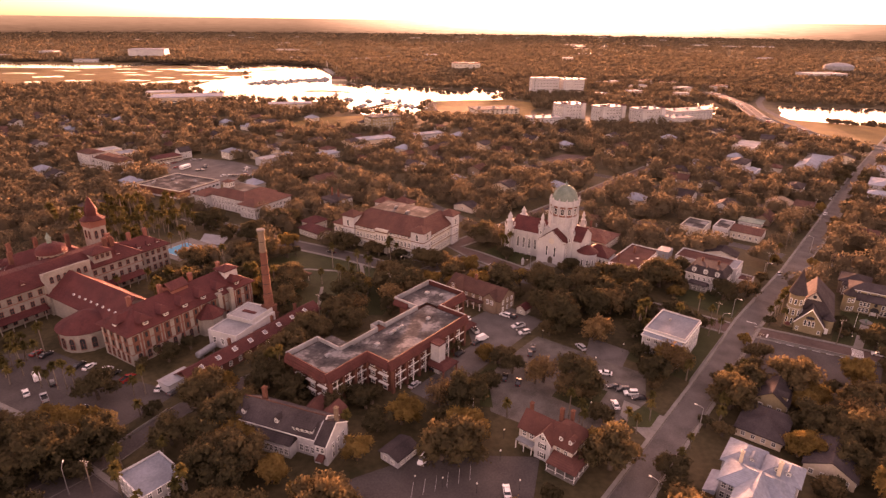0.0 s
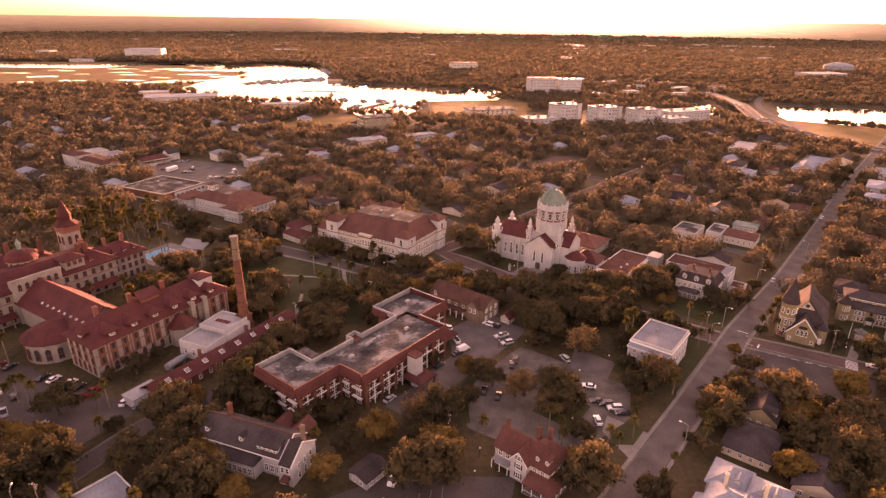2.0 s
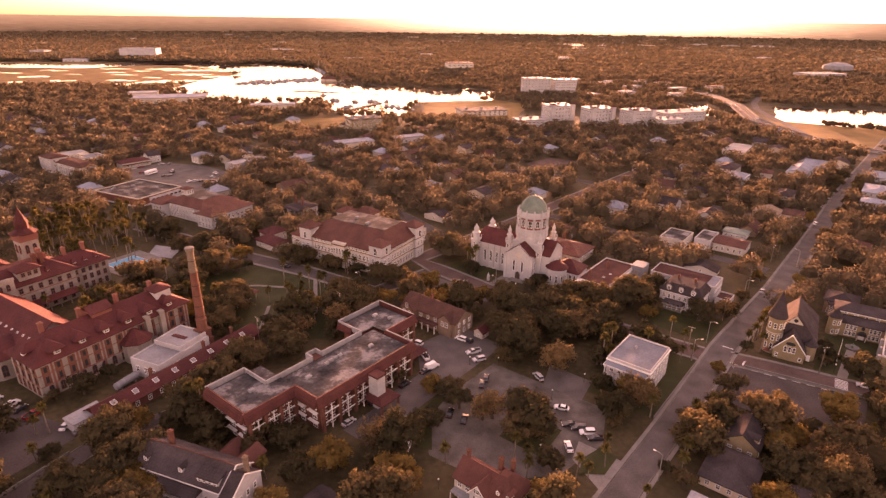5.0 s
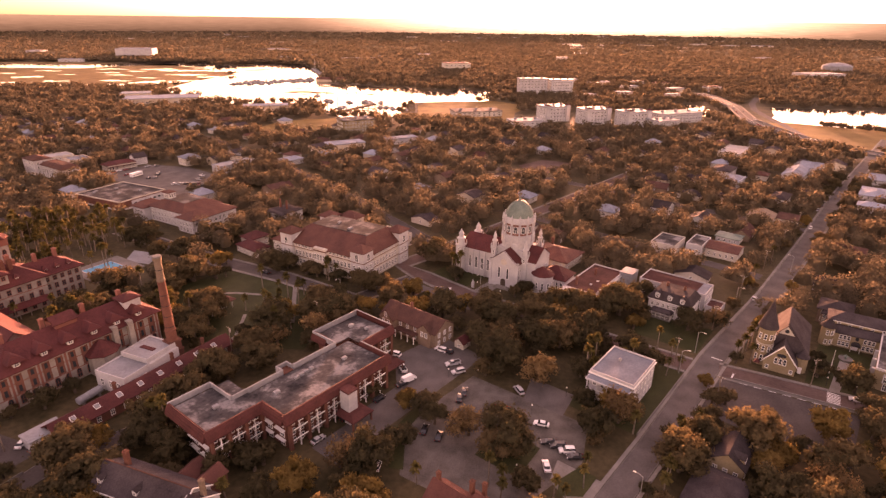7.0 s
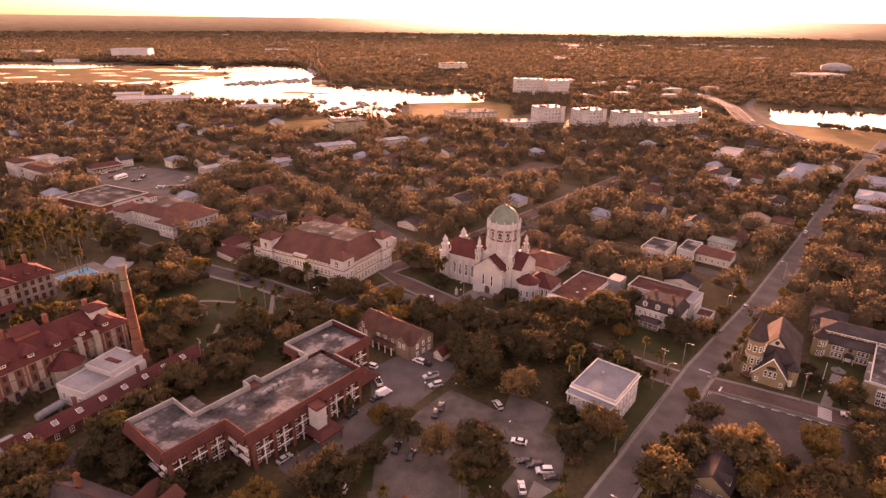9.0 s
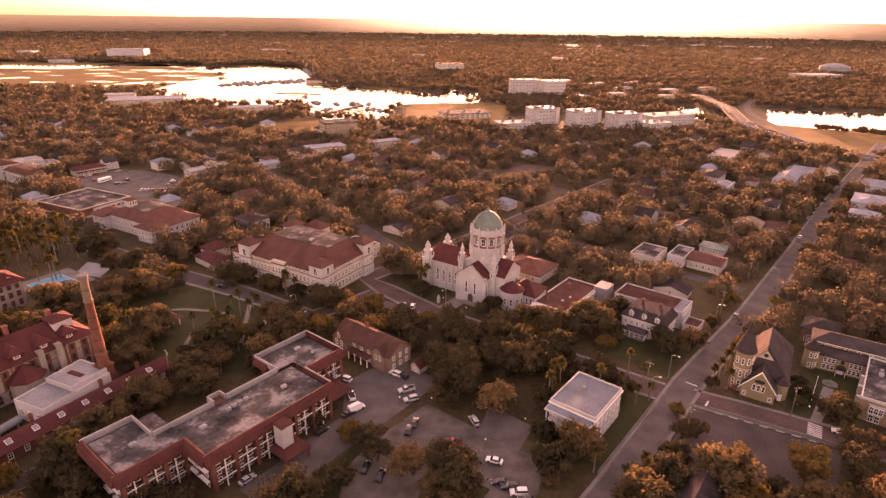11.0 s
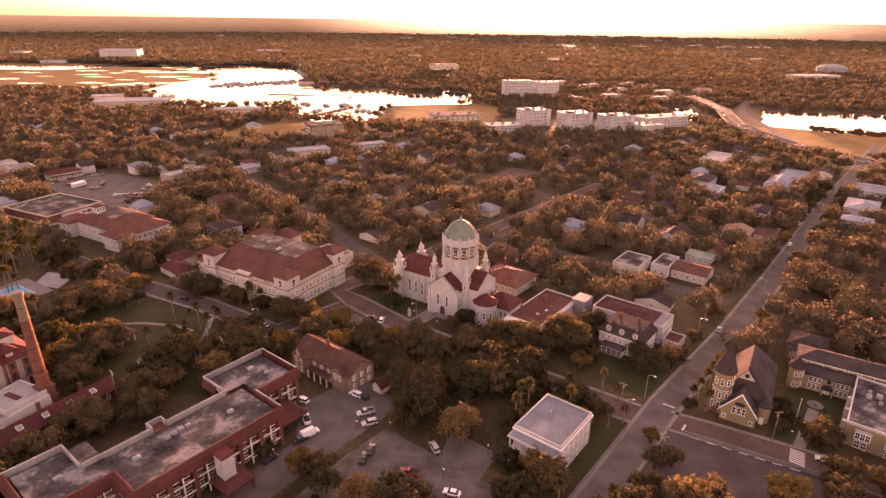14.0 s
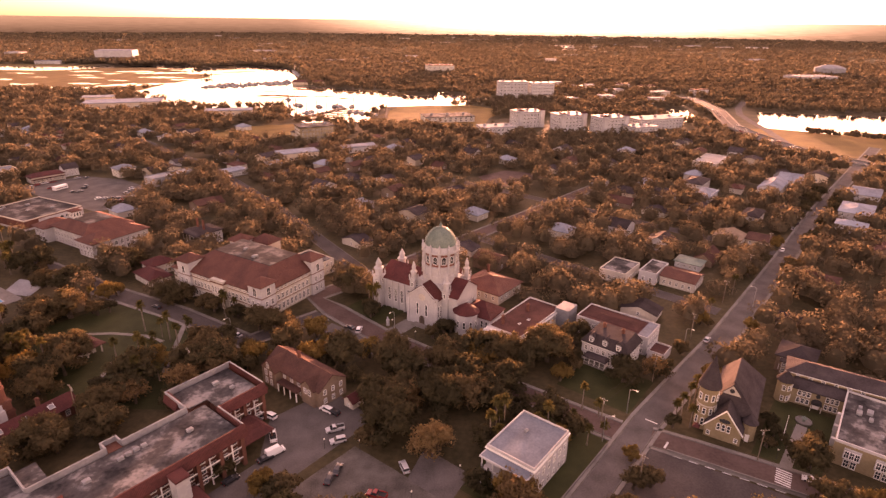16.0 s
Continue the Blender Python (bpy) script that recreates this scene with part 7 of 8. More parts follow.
    V[turn] = V[turn][:, ::-1]
    return V.reshape(-1, 3), [tuple(q) for q in np.repeat(n_, 3, axis=0).tolist()]


def rounded(me, nor):
    """Shade a crown by the given normals, one for each vertex."""
    me.polygons.foreach_set("use_smooth", [True] * len(me.polygons))
    me.normals_split_custom_set_from_vertices(nor)


def leaf_mesh(name, lobes, cards, size, seed, material, core=0.6):
    """A crown: many small leaf sprays heaped over a few inner lobes."""
    g = np.random.default_rng(seed)
    L = np.array(lobes)
    wgt = L[:, 3] * L[:, 3]
    pick = g.choice(len(L), cards, p=wgt / wgt.sum())
    d = g.normal(size=(cards, 3))
    d[:, 2] = d[:, 2] + 0.4
    d /= np.linalg.norm(d, axis=1)[:, None]
    rad = np.stack([L[pick, 3], L[pick, 3], L[pick, 4]], 1)
    lump = 1 + 0.22 * np.sin(d[:, 0] * 7 + pick) * np.sin(d[:, 1] * 6 + 2 * pick) + 0.12 * np.sin(d[:, 2] * 11 + pick)
    c = L[pick, :3] + d * rad * (g.uniform(0.55, 1.1, cards) * lump)[:, None]
    a_ = g.normal(size=(cards, 3))
    nrm = d + 1.1 * g.normal(size=(cards, 3))
    b_ = np.cross(nrm, a_)
    b_ /= np.linalg.norm(b_, axis=1)[:, None]
    a_ = np.cross(b_, nrm)
    a_ /= np.linalg.norm(a_, axis=1)[:, None]
    s = size * g.uniform(0.55, 1.45, (cards, 1))
    V = np.stack([c - a_ * s - b_ * s * g.uniform(0.3, 0.7, (cards, 1)), c + a_ * s * 0.9 - b_ * s * 0.4, c + b_ * s * 0.95 + a_ * s * g.uniform(-0.4, 0.4, (cards, 1))], 1)
    mid_ = np.array([0, 0, L[:, 2].mean() - 1.0])
    out = (c - mid_) / np.linalg.norm(c - mid_, axis=1)[:, None]
    V, nor = outward(V, 0.8 * d + 0.5 * out + 0.35 * g.normal(size=(cards, 3)))
    verts, faces = V.tolist(), np.arange(cards * 3).reshape(-1, 3).tolist()
    if core:
        for x, y, z, r, h in lobes:
            k0 = len(verts)
            bm = bmesh.new()
            bmesh.ops.create_icosphere(bm, subdivisions=1, radius=1.0)
            for v in bm.verts:
                j = 1 + 0.5 * noise.noise((v.co.x * 1.7 + x, v.co.y * 1.7 + y, v.co.z * 1.7 + z))
                verts.append((x + v.co.x * r * core * j, y + v.co.y * r * core * j, z + v.co.z * h * core * j))
                nor.append(tuple(v.co))
            faces += [[k0 + v.index for v in f.verts] for f in bm.faces]
            bm.free()
    me = bpy.data.meshes.new(name)
    me.from_pydata(verts, [], faces)
    me.materials.append(M[material])
    rounded(me, nor)
    return me


def limb(bm, a_, b_, r0, r1, n=6):
    a_, b_ = Vector(a_), Vector(b_)
    q = (b_ - a_).to_track_quat("Z", "Y").to_matrix()
    loft(bm, [[tuple(p + q @ Vector((r * math.cos(2 * math.pi * i / n), r * math.sin(2 * math.pi * i / n), 0))) for i in range(n)] for p, r in ((a_, r0), (a_.lerp(b_, 0.5) + Vector((0, 0, 0.2)), (r0 + r1) / 2), (b_, r1))])


def oak(seed, R, H, material, cards, size, label, core=0.6):
    rnd = random.Random(seed)
    lobes = lobes_of(rnd, R, H, 24)
    t = new("oak_tree" if material == "oak" else "autumn_tree")
    tagged(t, label, "tree", "trees")
    bm = fresh()
    limb(bm, (0, 0, -0.2), (0.2, 0.1, H * 0.34), 0.45 + R * 0.03, 0.35, 8)
    for x, y, z, r, h in lobes[:8]:
        limb(bm, (0.2, 0.1, H * 0.3), (x * 0.9, y * 0.9, z), 0.24, 0.07, 5)
    part("trunk", bm, M["bark"], t)
    part("crown", leaf_mesh("crown", lobes, cards, size, seed, material, core), None, t)
    return t


def palm(seed, H):
    rnd = random.Random(seed)
    t = new("palm_tree")
    tagged(t, "cabbage palm with slender trunk and round head of fronds", "palm", "palms")
    bm = fresh()
    lean = rnd.uniform(-0.5, 0.5)
    loft(bm, [ring(lean * k / 4, 0, H * k / 4 - 0.1, r, 8) for k, r in enumerate((0.32, 0.24, 0.2, 0.2, 0.24))])
    part("trunk", bm, M["palm_bark"], t)
    verts, faces = [], []
    for k in range(38):
        a_ = k * 2.399 + rnd.uniform(-0.2, 0.2)
        e_ = rnd.uniform(-0.95, 1.3)
        ln_ = rnd.uniform(1.6, 2.2)
        for s in range(3):
            q = s - 1
            b0 = len(verts)
            aa = a_ + q * 0.16
            pts = []
            for j in range(4):
                d = ln_ * j / 3
                z = H + math.sin(e_) * d - 0.16 * d * d * (0.6 if e_ > 0.5 else 1.0)
                rr = math.cos(e_) * d
                w = (0.10, 0.30, 0.24, 0.03)[j]
                cx, cy = lean + math.cos(aa) * rr, math.sin(aa) * rr
                pts += [(cx - math.sin(aa) * w, cy + math.cos(aa) * w, z + 0.1 * q), (cx + math.sin(aa) * w, cy - math.cos(aa) * w, z - 0.1 * q)]
            verts += pts
            for j in range(3):
                faces.append([b0 + 2 * j, b0 + 2 * j + 1, b0 + 2 * j + 3, b0 + 2 * j + 2])
    me = bpy.data.meshes.new("crown")
    me.from_pydata(verts, [], faces)
    me.materials.append(M["palm"])
    part("crown", me, None, t)
    return t


LEAFY = "spreading live oak with dense olive brown crown"
OAKS = [oak(3, 6.8, 11.0, "oak", 3104, 0.39, LEAFY), oak(4, 5.8, 10.0, "oak", 2587, 0.39, LEAFY), oak(5, 7.6, 12.0, "oak", 3449, 0.40, LEAFY), oak(6, 4.8, 9.0, "oak", 2070, 0.35, "small live oak with uneven crown"),
        oak(7, 3.6, 6.0, "oak", 1322, 0.32, "small bushy tree with rounded crown")]
OAKS[4].name = "shrub_tree"
GOLD = [oak(13, 6.2, 11.0, "gold", 2817, 0.39, "tree with golden autumn leaves", 0.55), oak(14, 5.0, 9.5, "gold", 2242, 0.36, "tree with golden autumn leaves", 0.55)]
BARE = [oak(23, 5.8, 10.5, "bare", 1500, 0.36, "thinning tree with pale brown leaves and showing limbs", 0.0), oak(24, 6.6, 12.0, "bare", 1900, 0.36, "thinning tree with pale brown leaves and showing limbs", 0.0)]
for t in BARE:
    t.name = "thin_tree"
PALMS = [palm(31, 7.0), palm(32, 9.0), palm(33, 11.0)]
used = set()


def plant(proto, u, v, s=1.0, turn=0.0):
    m = spot(u, v, turn) @ Matrix.Scale(s, 4)
    if proto.name not in used:
        used.add(proto.name)
        proto.matrix_basis = m
        return proto
    return copy_thing(proto, m)


def open_ground(u, v, r):
    """Whether a crown of radius r may stand here."""
    for poly in PLOTS:
        if inside(poly, u, v) or any(inside(poly, u + du, v + dv) for du, dv in ((r * 0.6, 0), (-r * 0.6, 0), (0, r * 0.6), (0, -r * 0.6))):
            return False
    for a_, b_, c_, d_ in FOOT:
        if a_ - r < u < b_ + r and c_ - r < v < d_ + r:
            return False
    p = Vector((u, v))
    for u0, v0, u1, v1, h in LANES:
        a_, d = Vector((u0, v0)), Vector((u1 - u0, v1 - v0))
        k = max(0.0, min(1.0, (p - a_).dot(d) / max(d.length_squared, 1e-6)))
        if (a_ + d * k - p).length < h + r:
            return False
    return True


rnd = random.Random(77)
PLANTED = []


def grove(kind, u, v, spread, count, low=0.8, high=1.1):
    """A few trees of one kind round a place."""
    kinds = {"g": GOLD, "t": BARE, "o": OAKS[:4], "s": OAKS[4:], "p": PALMS}[kind]
    for k in range(count):
        a_, q = rnd.uniform(0, 6.28), spread * math.sqrt(rnd.uniform(0.05, 1)) if count > 1 else 0.0
        pu, pv = u + q * math.cos(a_), v + q * math.sin(a_)
        plant(rnd.choice(kinds), pu, pv, rnd.uniform(low, high), rnd.uniform(0, 360))
        if kind != "p":
            PLANTED.append((pu, pv))


# before the long white house, along the street and in the church garden
for row in (("g", 66.5, 131, 3, 3), ("g", 65, 109, 3, 3), ("o", 61, 117, 3, 2), ("g", 68, 96, 2, 1, 0.7, 0.8), ("o", 74, 138, 3, 2), ("o", 23, 159, 4, 3), ("o", 91, 133, 2, 2, 0.7, 0.9), ("o", 134.5, 26.5, 1.5, 2, 0.55, 0.7), ("o", 126, 23, 2, 2, 0.55, 0.7)):
    grove(*row)
for row in (("p", 46, 118.5, 2, 2), ("p", 37.5, 124, 2, 2), ("s", 45, 117, 2, 1), ("o", 104, 48, 2, 2, 0.6, 0.8), ("s", 176, 24, 3, 3), ("o", 198, 22.5, 1.5, 2, 0.5, 0.6), ("g", 315, 38, 2, 2, 0.6, 0.75), ("s", 250, 0.2, 1.5, 2, 0.6, 0.8), ("s", 258, -1, 2, 3, 0.5, 0.7), ("s", 262, -10.5, 2, 3, 0.5, 0.7)):
    grove(*row)
# by the hotel lot and the lanes
for row in (("g", 36, 174, 4, 3), ("g", 40, 168, 3, 2), ("g", 45, 163.5, 2, 2), ("o", 41.5, 157, 3, 2), ("o", 52, 180, 1, 1, 0.7, 0.9), ("o", 71, 153.5, 3, 2), ("g", 79, 152.5, 3, 2), ("g", 66.5, 125, 3, 2), ("o", 63.5, 135.6, 3, 2), ("o", 59, 124, 4, 3), ("o", 56, 142, 2, 1),
            ("g", 67, 110, 1, 1, 0.6, 0.7), ("g", 66, 99, 1, 1, 0.5, 0.6)):
    grove(*row)
for row in (("o", 25, 172, 6, 5), ("s", 36, 150, 5, 4), ("o", 22, 186, 5, 3), ("o", 31, 160, 5, 3), ("o", 50, 110, 4, 2, 0.7, 0.8), ("o", 88, 148, 5, 3), ("g", 68, 123, 1, 1)):
    grove(*row)
# round the white houses and the inn
for row in (("g", 85, 96.6, 1, 1), ("o", 103, 114, 1, 2, 0.55, 0.65), ("g", 105, 97, 3, 2), ("t", 118.5, 96, 2, 2), ("g", 112.5, 78, 3, 3), ("o", 101, 76, 4, 3), ("g", 128.7, 45.8, 1.5, 2), ("o", 96, 120, 4, 2), ("s", 104, 113, 3, 2), ("s", 90, 126, 3, 2), ("o", 112, 87, 3, 1), ("o", 126, 41, 2, 1)):
    grove(*row)
for row in (("o", 134, 152, 2, 1), ("g", 136, 153, 1, 1), ("o", 120, 156, 8, 4), ("o", 100, 152, 6, 4), ("o", 140, 162, 7, 3), ("t", 146, 160, 3, 1), ("s", 118, 166, 5, 4), ("g", 150, 97, 3, 2), ("s", 146, 110, 4, 1), ("s", 152, 94, 3, 2), ("s", 134, 88, 3, 3)):
    grove(*row)
# the gravel lot, the white garden house and the street corner
for row in (("o", 151.8, 62.3, 3.5, 4), ("o", 148, 86, 1, 1, 0.7, 0.8), ("t", 149.4, 76, 2, 2, 0.7, 0.9), ("s", 144, 52, 2, 2), ("t", 188, 73, 2, 3), ("o", 196, 98, 6, 4), ("o", 208, 108, 6, 4), ("o", 200, 84, 6, 3), ("o", 186, 90, 4, 2), ("o", 214, 84, 7, 5), ("g", 186.0, 45.5, 1.0, 2, 1.0, 1.15), ("t", 184.5, 42.5, 1.6, 2, 1.0, 1.15), ("t", 200, 92, 4, 3)):
    grove(*row)
for row in (("o", 174, 46, 3, 1), ("g", 221, 28.6, 0.6, 1, 0.5, 0.6), ("s", 212, 22, 3, 3), ("s", 172, 44, 3, 3), ("o", 226, 96, 6, 3), ("o", 240, 82, 7, 5), ("o", 251, 74, 3, 3, 1.0, 1.2), ("g", 232, 88, 4, 2), ("o", 256, 45.5, 1.5, 2, 0.7, 0.9), ("o", 225, 72, 5, 3), ("s", 240, 110, 5, 4), ("s", 236, 146, 4, 5)):
    grove(*row)
# near the empty lot
for row in (("g", 188.4, 6, 2, 2), ("g", 197.5, 1, 3, 2), ("t", 191.5, -10, 3, 2), ("g", 164.4, 0.5, 2, 2), ("g", 216.4, -9, 3, 2), ("o", 150, -8, 4, 3), ("o", 200, -10, 6, 3), ("o", 178, -6, 7, 4), ("o", 166, -14, 6, 4), ("g", 239, -25, 3, 2), ("o", 176, 22, 2, 1), ("s", 184, 26, 3, 3), ("o", 262, 2, 2, 1, 0.35, 0.5)):
    grove(*row)
# park, college and chapel street
for row in (("g", 209, 151, 3, 2), ("o", 200, 166, 4, 2), ("o", 180, 172, 5, 3), ("g", 160, 172, 5, 2), ("o", 140, 200, 8, 3), ("o", 134, 222, 8, 4), ("o", 150, 240, 8, 6), ("o", 168, 262, 6, 4), ("o", 192, 270, 6, 4), ("s", 196, 200, 4, 5), ("s", 200, 186, 3, 3), ("g", 176, 242, 3, 2)):
    grove(*row)
for row in (("o", 190, 216, 4, 3), ("o", 118, 214, 8, 4), ("g", 128, 204, 5, 3), ("o", 108, 236, 6, 5), ("o", 130, 250, 6, 4), ("o", 163, 300, 6, 5), ("o", 160, 275, 3, 2), ("o", 178, 292, 4, 0), ("s", 166, 232, 5, 4), ("o", 250, 166, 6, 3), ("o", 205, 160, 3, 2), ("o", 172, 155, 5, 3)):
    grove(*row)
# palms, one by one along the streets and lots, then in clumps
for u, v in ((126.5, 74.3), (137.5, 59.3), (138.8, 56.3), (158.3, 41.8), (144.4, 44.1), (144.7, 40.9), (152.9, 39.8), (168.1, 23.2), (197, 12), (200.5, 7), (138, 26), (188, 26.5), (94.3, 133.8), (43, 201), (44.8, 199.7), (46, 195.5), (48, 194), (48.6, 187.6), (56, 160.4),
             (40.5, 143), (40, 138.5), (38.4, 135), (37.8, 131.4), (51.8, 138.5), (232, 49), (232.6, 43.6), (218.5, 40.8), (223, 48), (224, 38.6), (191, 27.6), (196.4, 24.3), (253.6, 23.2), (163.7, 22.8), (246.3, 23.4), (245.4, 20.2), (257, 22.6), (288, 21.0), (292, 19.5), (320, 35.5), (352, 34.0)):
    grove("p", u, v, 0, 1, 0.8, 1.0)
for row in (("p", 204, 61, 5, 6), ("p", 214, 54, 5, 4), ("p", 96, 145, 4, 3), ("p", 62, 174, 3, 2), ("p", 40, 214, 5, 4), ("p", 248, 25, 2, 1), ("p", 168, 192, 14, 12), ("p", 182, 38, 1, 1), ("p", 130, 208, 12, 12), ("p", 242, 147, 5, 7), ("p", 160, 240, 6, 5), ("p", 154, 164, 6, 4), ("p", 135, 285, 6, 4), ("p", 196, 190, 5, 4)):
    grove(*row)
for k in range(150):
    u, v = rnd.uniform(104, 166), rnd.uniform(300, 366)
    if open_ground(u, v, 1.0):
        plant(rnd.choice(PALMS), u, v, rnd.uniform(0.95, 1.35), rnd.uniform(0, 360))
for k in range(14):
    u, v = rnd.uniform(104, 166), rnd.uniform(300, 366)
    if open_ground(u, v, 3.0):
        plant(rnd.choice(OAKS[3:]), u, v, rnd.uniform(0.6, 0.9), rnd.uniform(0, 360))
keep_free(107, 163, 304, 362)
# garden in front of the hotel's main block, and its court
ca, sa = math.cos(radians(7)), math.sin(radians(7))
for n_, x0, x1, y0, y1, kinds, lo, hi in ((26, -40, -11, 30, 60, PALMS, 0.8, 1.15), (9, -38, -13, 42, 59, OAKS[3:], 0.35, 0.5), (12, 28, 50, 26, 59, PALMS, 0.9, 1.2)):
    for k in range(n_):
        x, y = rnd.uniform(x0, x1), rnd.uniform(y0, y1)
        plant(rnd.choice(kinds), 68 + x * ca - y * sa, 190 + x * sa + y * ca, rnd.uniform(lo, hi), rnd.uniform(0, 360))


def shown(x, y, far):
    """Within the wedge that the flight overlooks."""
    return y > 55 and -0.86 * max(y, 0) - 55 < x < 0.8 * max(y, 0) + 75 and math.hypot(x, y) < far


NEAR = 280
keep_free(136, 176, 178, 226)
keep_free(236, 261, 38, 60)
for q in ((103, 117, 42, 68), (64, 78, 96, 111), (118, 136, 60, 76), (36, 52, 196, 214)):
    keep_free(*q)
step = 8.9
grid_u, grid_v = range(-10, 64), range(-32, 62)
for i in grid_u:
    for j in grid_v:
        u, v = i * step + rnd.uniform(-3.4, 3.4), j * step + rnd.uniform(-3.4, 3.4)
        x, y = xy(u, v)
        if not shown(x, y, NEAR) or rnd.random() < 0.08 or any(abs(u - a_) + abs(v - b_) < 7 for a_, b_ in PLANTED):
            continue
        s = rnd.uniform(0.75, 1.15)
        if open_ground(u, v, 2.4 * s):
            r = rnd.random()
            proto = rnd.choice(OAKS[:4]) if r < 0.66 else rnd.choice(GOLD) if r < 0.8 else rnd.choice(BARE) if r < 0.88 else rnd.choice(PALMS) if r < 0.95 else OAKS[4]
            plant(proto, u, v, s, rnd.uniform(0, 360))
        elif open_ground(u, v, 1.4):
            plant(rnd.choice([OAKS[4], OAKS[4], PALMS[0], PALMS[1]]), u, v, s * 0.85, rnd.uniform(0, 360))

# trees that lean over the kerbs of the main street
for k in range(34):
    u = 256 + k * 9.5 + rnd.uniform(-2, 2)
    if 328 < u < 372:
        continue
    mid_ = 31.2 - min(u - 240, 75) * 0.06 - max(u - 315, 0) * 0.022
    for off in (-6.8, 7.2):
        v = mid_ + off + rnd.uniform(-0.6, 0.8)
        if rnd.random() < (0.85 if off < 0 else 0.55) and open_ground(u, v, 0.4):
            plant(rnd.choice(OAKS[:4] + GOLD[:1]), u, v, rnd.uniform(0.5, 0.8), rnd.uniform(0, 360))

# ---- houses under the trees ----
HOMES = []
for k in range(9):
    w, d = 9 + k % 3 * 2.2, 11 + k % 4 * 1.8
    HOMES.append(house("town_house", 0, 0, ("white wooden house with dark shingle roof", "cream house with dark shingle roof" if k != 1 else "cream house with pale metal roof", "tan house with dark shingle roof", "pale house with brown tile roof", "cream house with red tile roof")[k % 5],
                       w, d, 3.0 + (k % 3) * 1.1, 2.2 + k % 2, "xy"[k % 2], ("white", "cream", "tan", "brown_stone", "cream")[k % 5], ("shingle", "shingle", "shingle", "tile_brown", "tile_old")[k % 5] if k != 1 else "metal_roof",
                       roof_kind=("gable", "hip", "gable")[k % 3], rows=((1.2, 1.5),), gaps=9.0, free=False, group="houses of the town"))
placed = set()
rnd = random.Random(41)
HOUSE_SPOTS = []
for i in range(0, 34):
    for j in range(-14, 34):
        u, v = i * 27 + rnd.uniform(-6, 6) + 120, j * 25 + rnd.uniform(-6, 6)
        x, y = xy(u, v)
        if not shown(x, y, 900) or math.hypot(x, y) < 255 or rnd.random() < 0.5:
            continue
        if (-520 < x < 140 and y > 690) or (330 < x and y > 500 + (x - 330) * 0.1) or (x > 90 and y > 640):
            continue
        if not open_ground(u + 6, v + 6, 7.5) or (u < 215 and 150 < v < 350) or (u < 330 and v < 28):
            continue
        k = rnd.randrange(9)
        m = spot(u, v, rnd.choice((0, 0, 90, 4)))
        if k in placed:
            copy_thing(HOMES[k], m)
        else:
            placed.add(k)
            HOMES[k].matrix_basis = m
        HOUSE_SPOTS.append(xy(u + 6, v + 7))
HS = np.array(HOUSE_SPOTS)

# ---- the woods beyond ----
def woods(name, spots, cards, size, seed, label, core=True):
    """Many crowns, each a heap of leaf sprays round a core, in one mesh. spots: x, y, radius, height."""
    g = np.random.default_rng(seed)
    S = np.array(spots)
    n_ = len(S)
    idx = np.repeat(np.arange(n_), cards)
    d = g.normal(size=(n_ * cards, 3))
    d[:, 2] = np.abs(d[:, 2]) * 1.0 - 0.15
    d /= np.linalg.norm(d, axis=1)[:, None]
    lump = 1 + 0.25 * np.sin(3 * np.arctan2(d[:, 1], d[:, 0]) + idx * 1.7) * g.uniform(0.3, 1, n_ * cards)
    r, h = S[idx, 2], S[idx, 3]
    lump = lump * g.uniform(0.8, 1.1, n_ * cards)
    c = np.stack([S[idx, 0] + d[:, 0] * r * lump, S[idx, 1] + d[:, 1] * r * lump, h * 0.55 + d[:, 2] * h * 0.45 * lump], 1)
    a_ = g.normal(size=c.shape)
    nrm = d + 0.8 * g.normal(size=c.shape)
    b_ = np.cross(nrm, a_)
    b_ /= np.linalg.norm(b_, axis=1)[:, None]
    a_ = np.cross(b_, nrm)
    a_ /= np.linalg.norm(a_, axis=1)[:, None]
    s = (size * g.uniform(0.6, 1.5, len(c)) * r)[:, None]
    V, nor = outward(np.stack([c - a_ * s - b_ * s * 0.5, c + a_ * s - b_ * s * 0.5, c + b_ * s], 1), d + 0.3 * g.normal(size=c.shape))
    verts, faces = V.tolist(), np.arange(len(c) * 3).reshape(-1, 3).tolist()
    if core:
        for x, y, r_, h_ in spots:
            k0 = len(verts)
            ph = x * 0.7 + y
            verts += [(x + 0.7 * r_ * math.cos(2 * math.pi * i / 7 + ph), y + 0.85 * r_ * math.sin(2 * math.pi * i / 7 + ph), h_ * 0.3) for i in range(7)]
            verts += [(x + 0.5 * r_ * math.cos(2 * math.pi * i / 7 + ph), y + 0.6 * r_ * math.sin(2 * math.pi * i / 7 + ph), h_ * 0.68) for i in range(7)]
            verts.append((x, y, h_ * 0.8))
            for up in (0.15, 0.7):
                nor += [(math.cos(2 * math.pi * i / 7 + ph), math.sin(2 * math.pi * i / 7 + ph), up) for i in range(7)]
            nor.append((0, 0, 1))
            for i in range(7):
                j = (i + 1) % 7
                faces += [[k0 + i, k0 + j, k0 + 7 + j, k0 + 7 + i], [k0 + 7 + i, k0 + 7 + j, k0 + 14]]
    me = bpy.data.meshes.new(name)
    me.from_pydata(verts, [], faces)
    me.materials.append(M["woods"])
    rounded(me, nor)
    return tagged(new(name, me), label, "woods", kind="stuff")


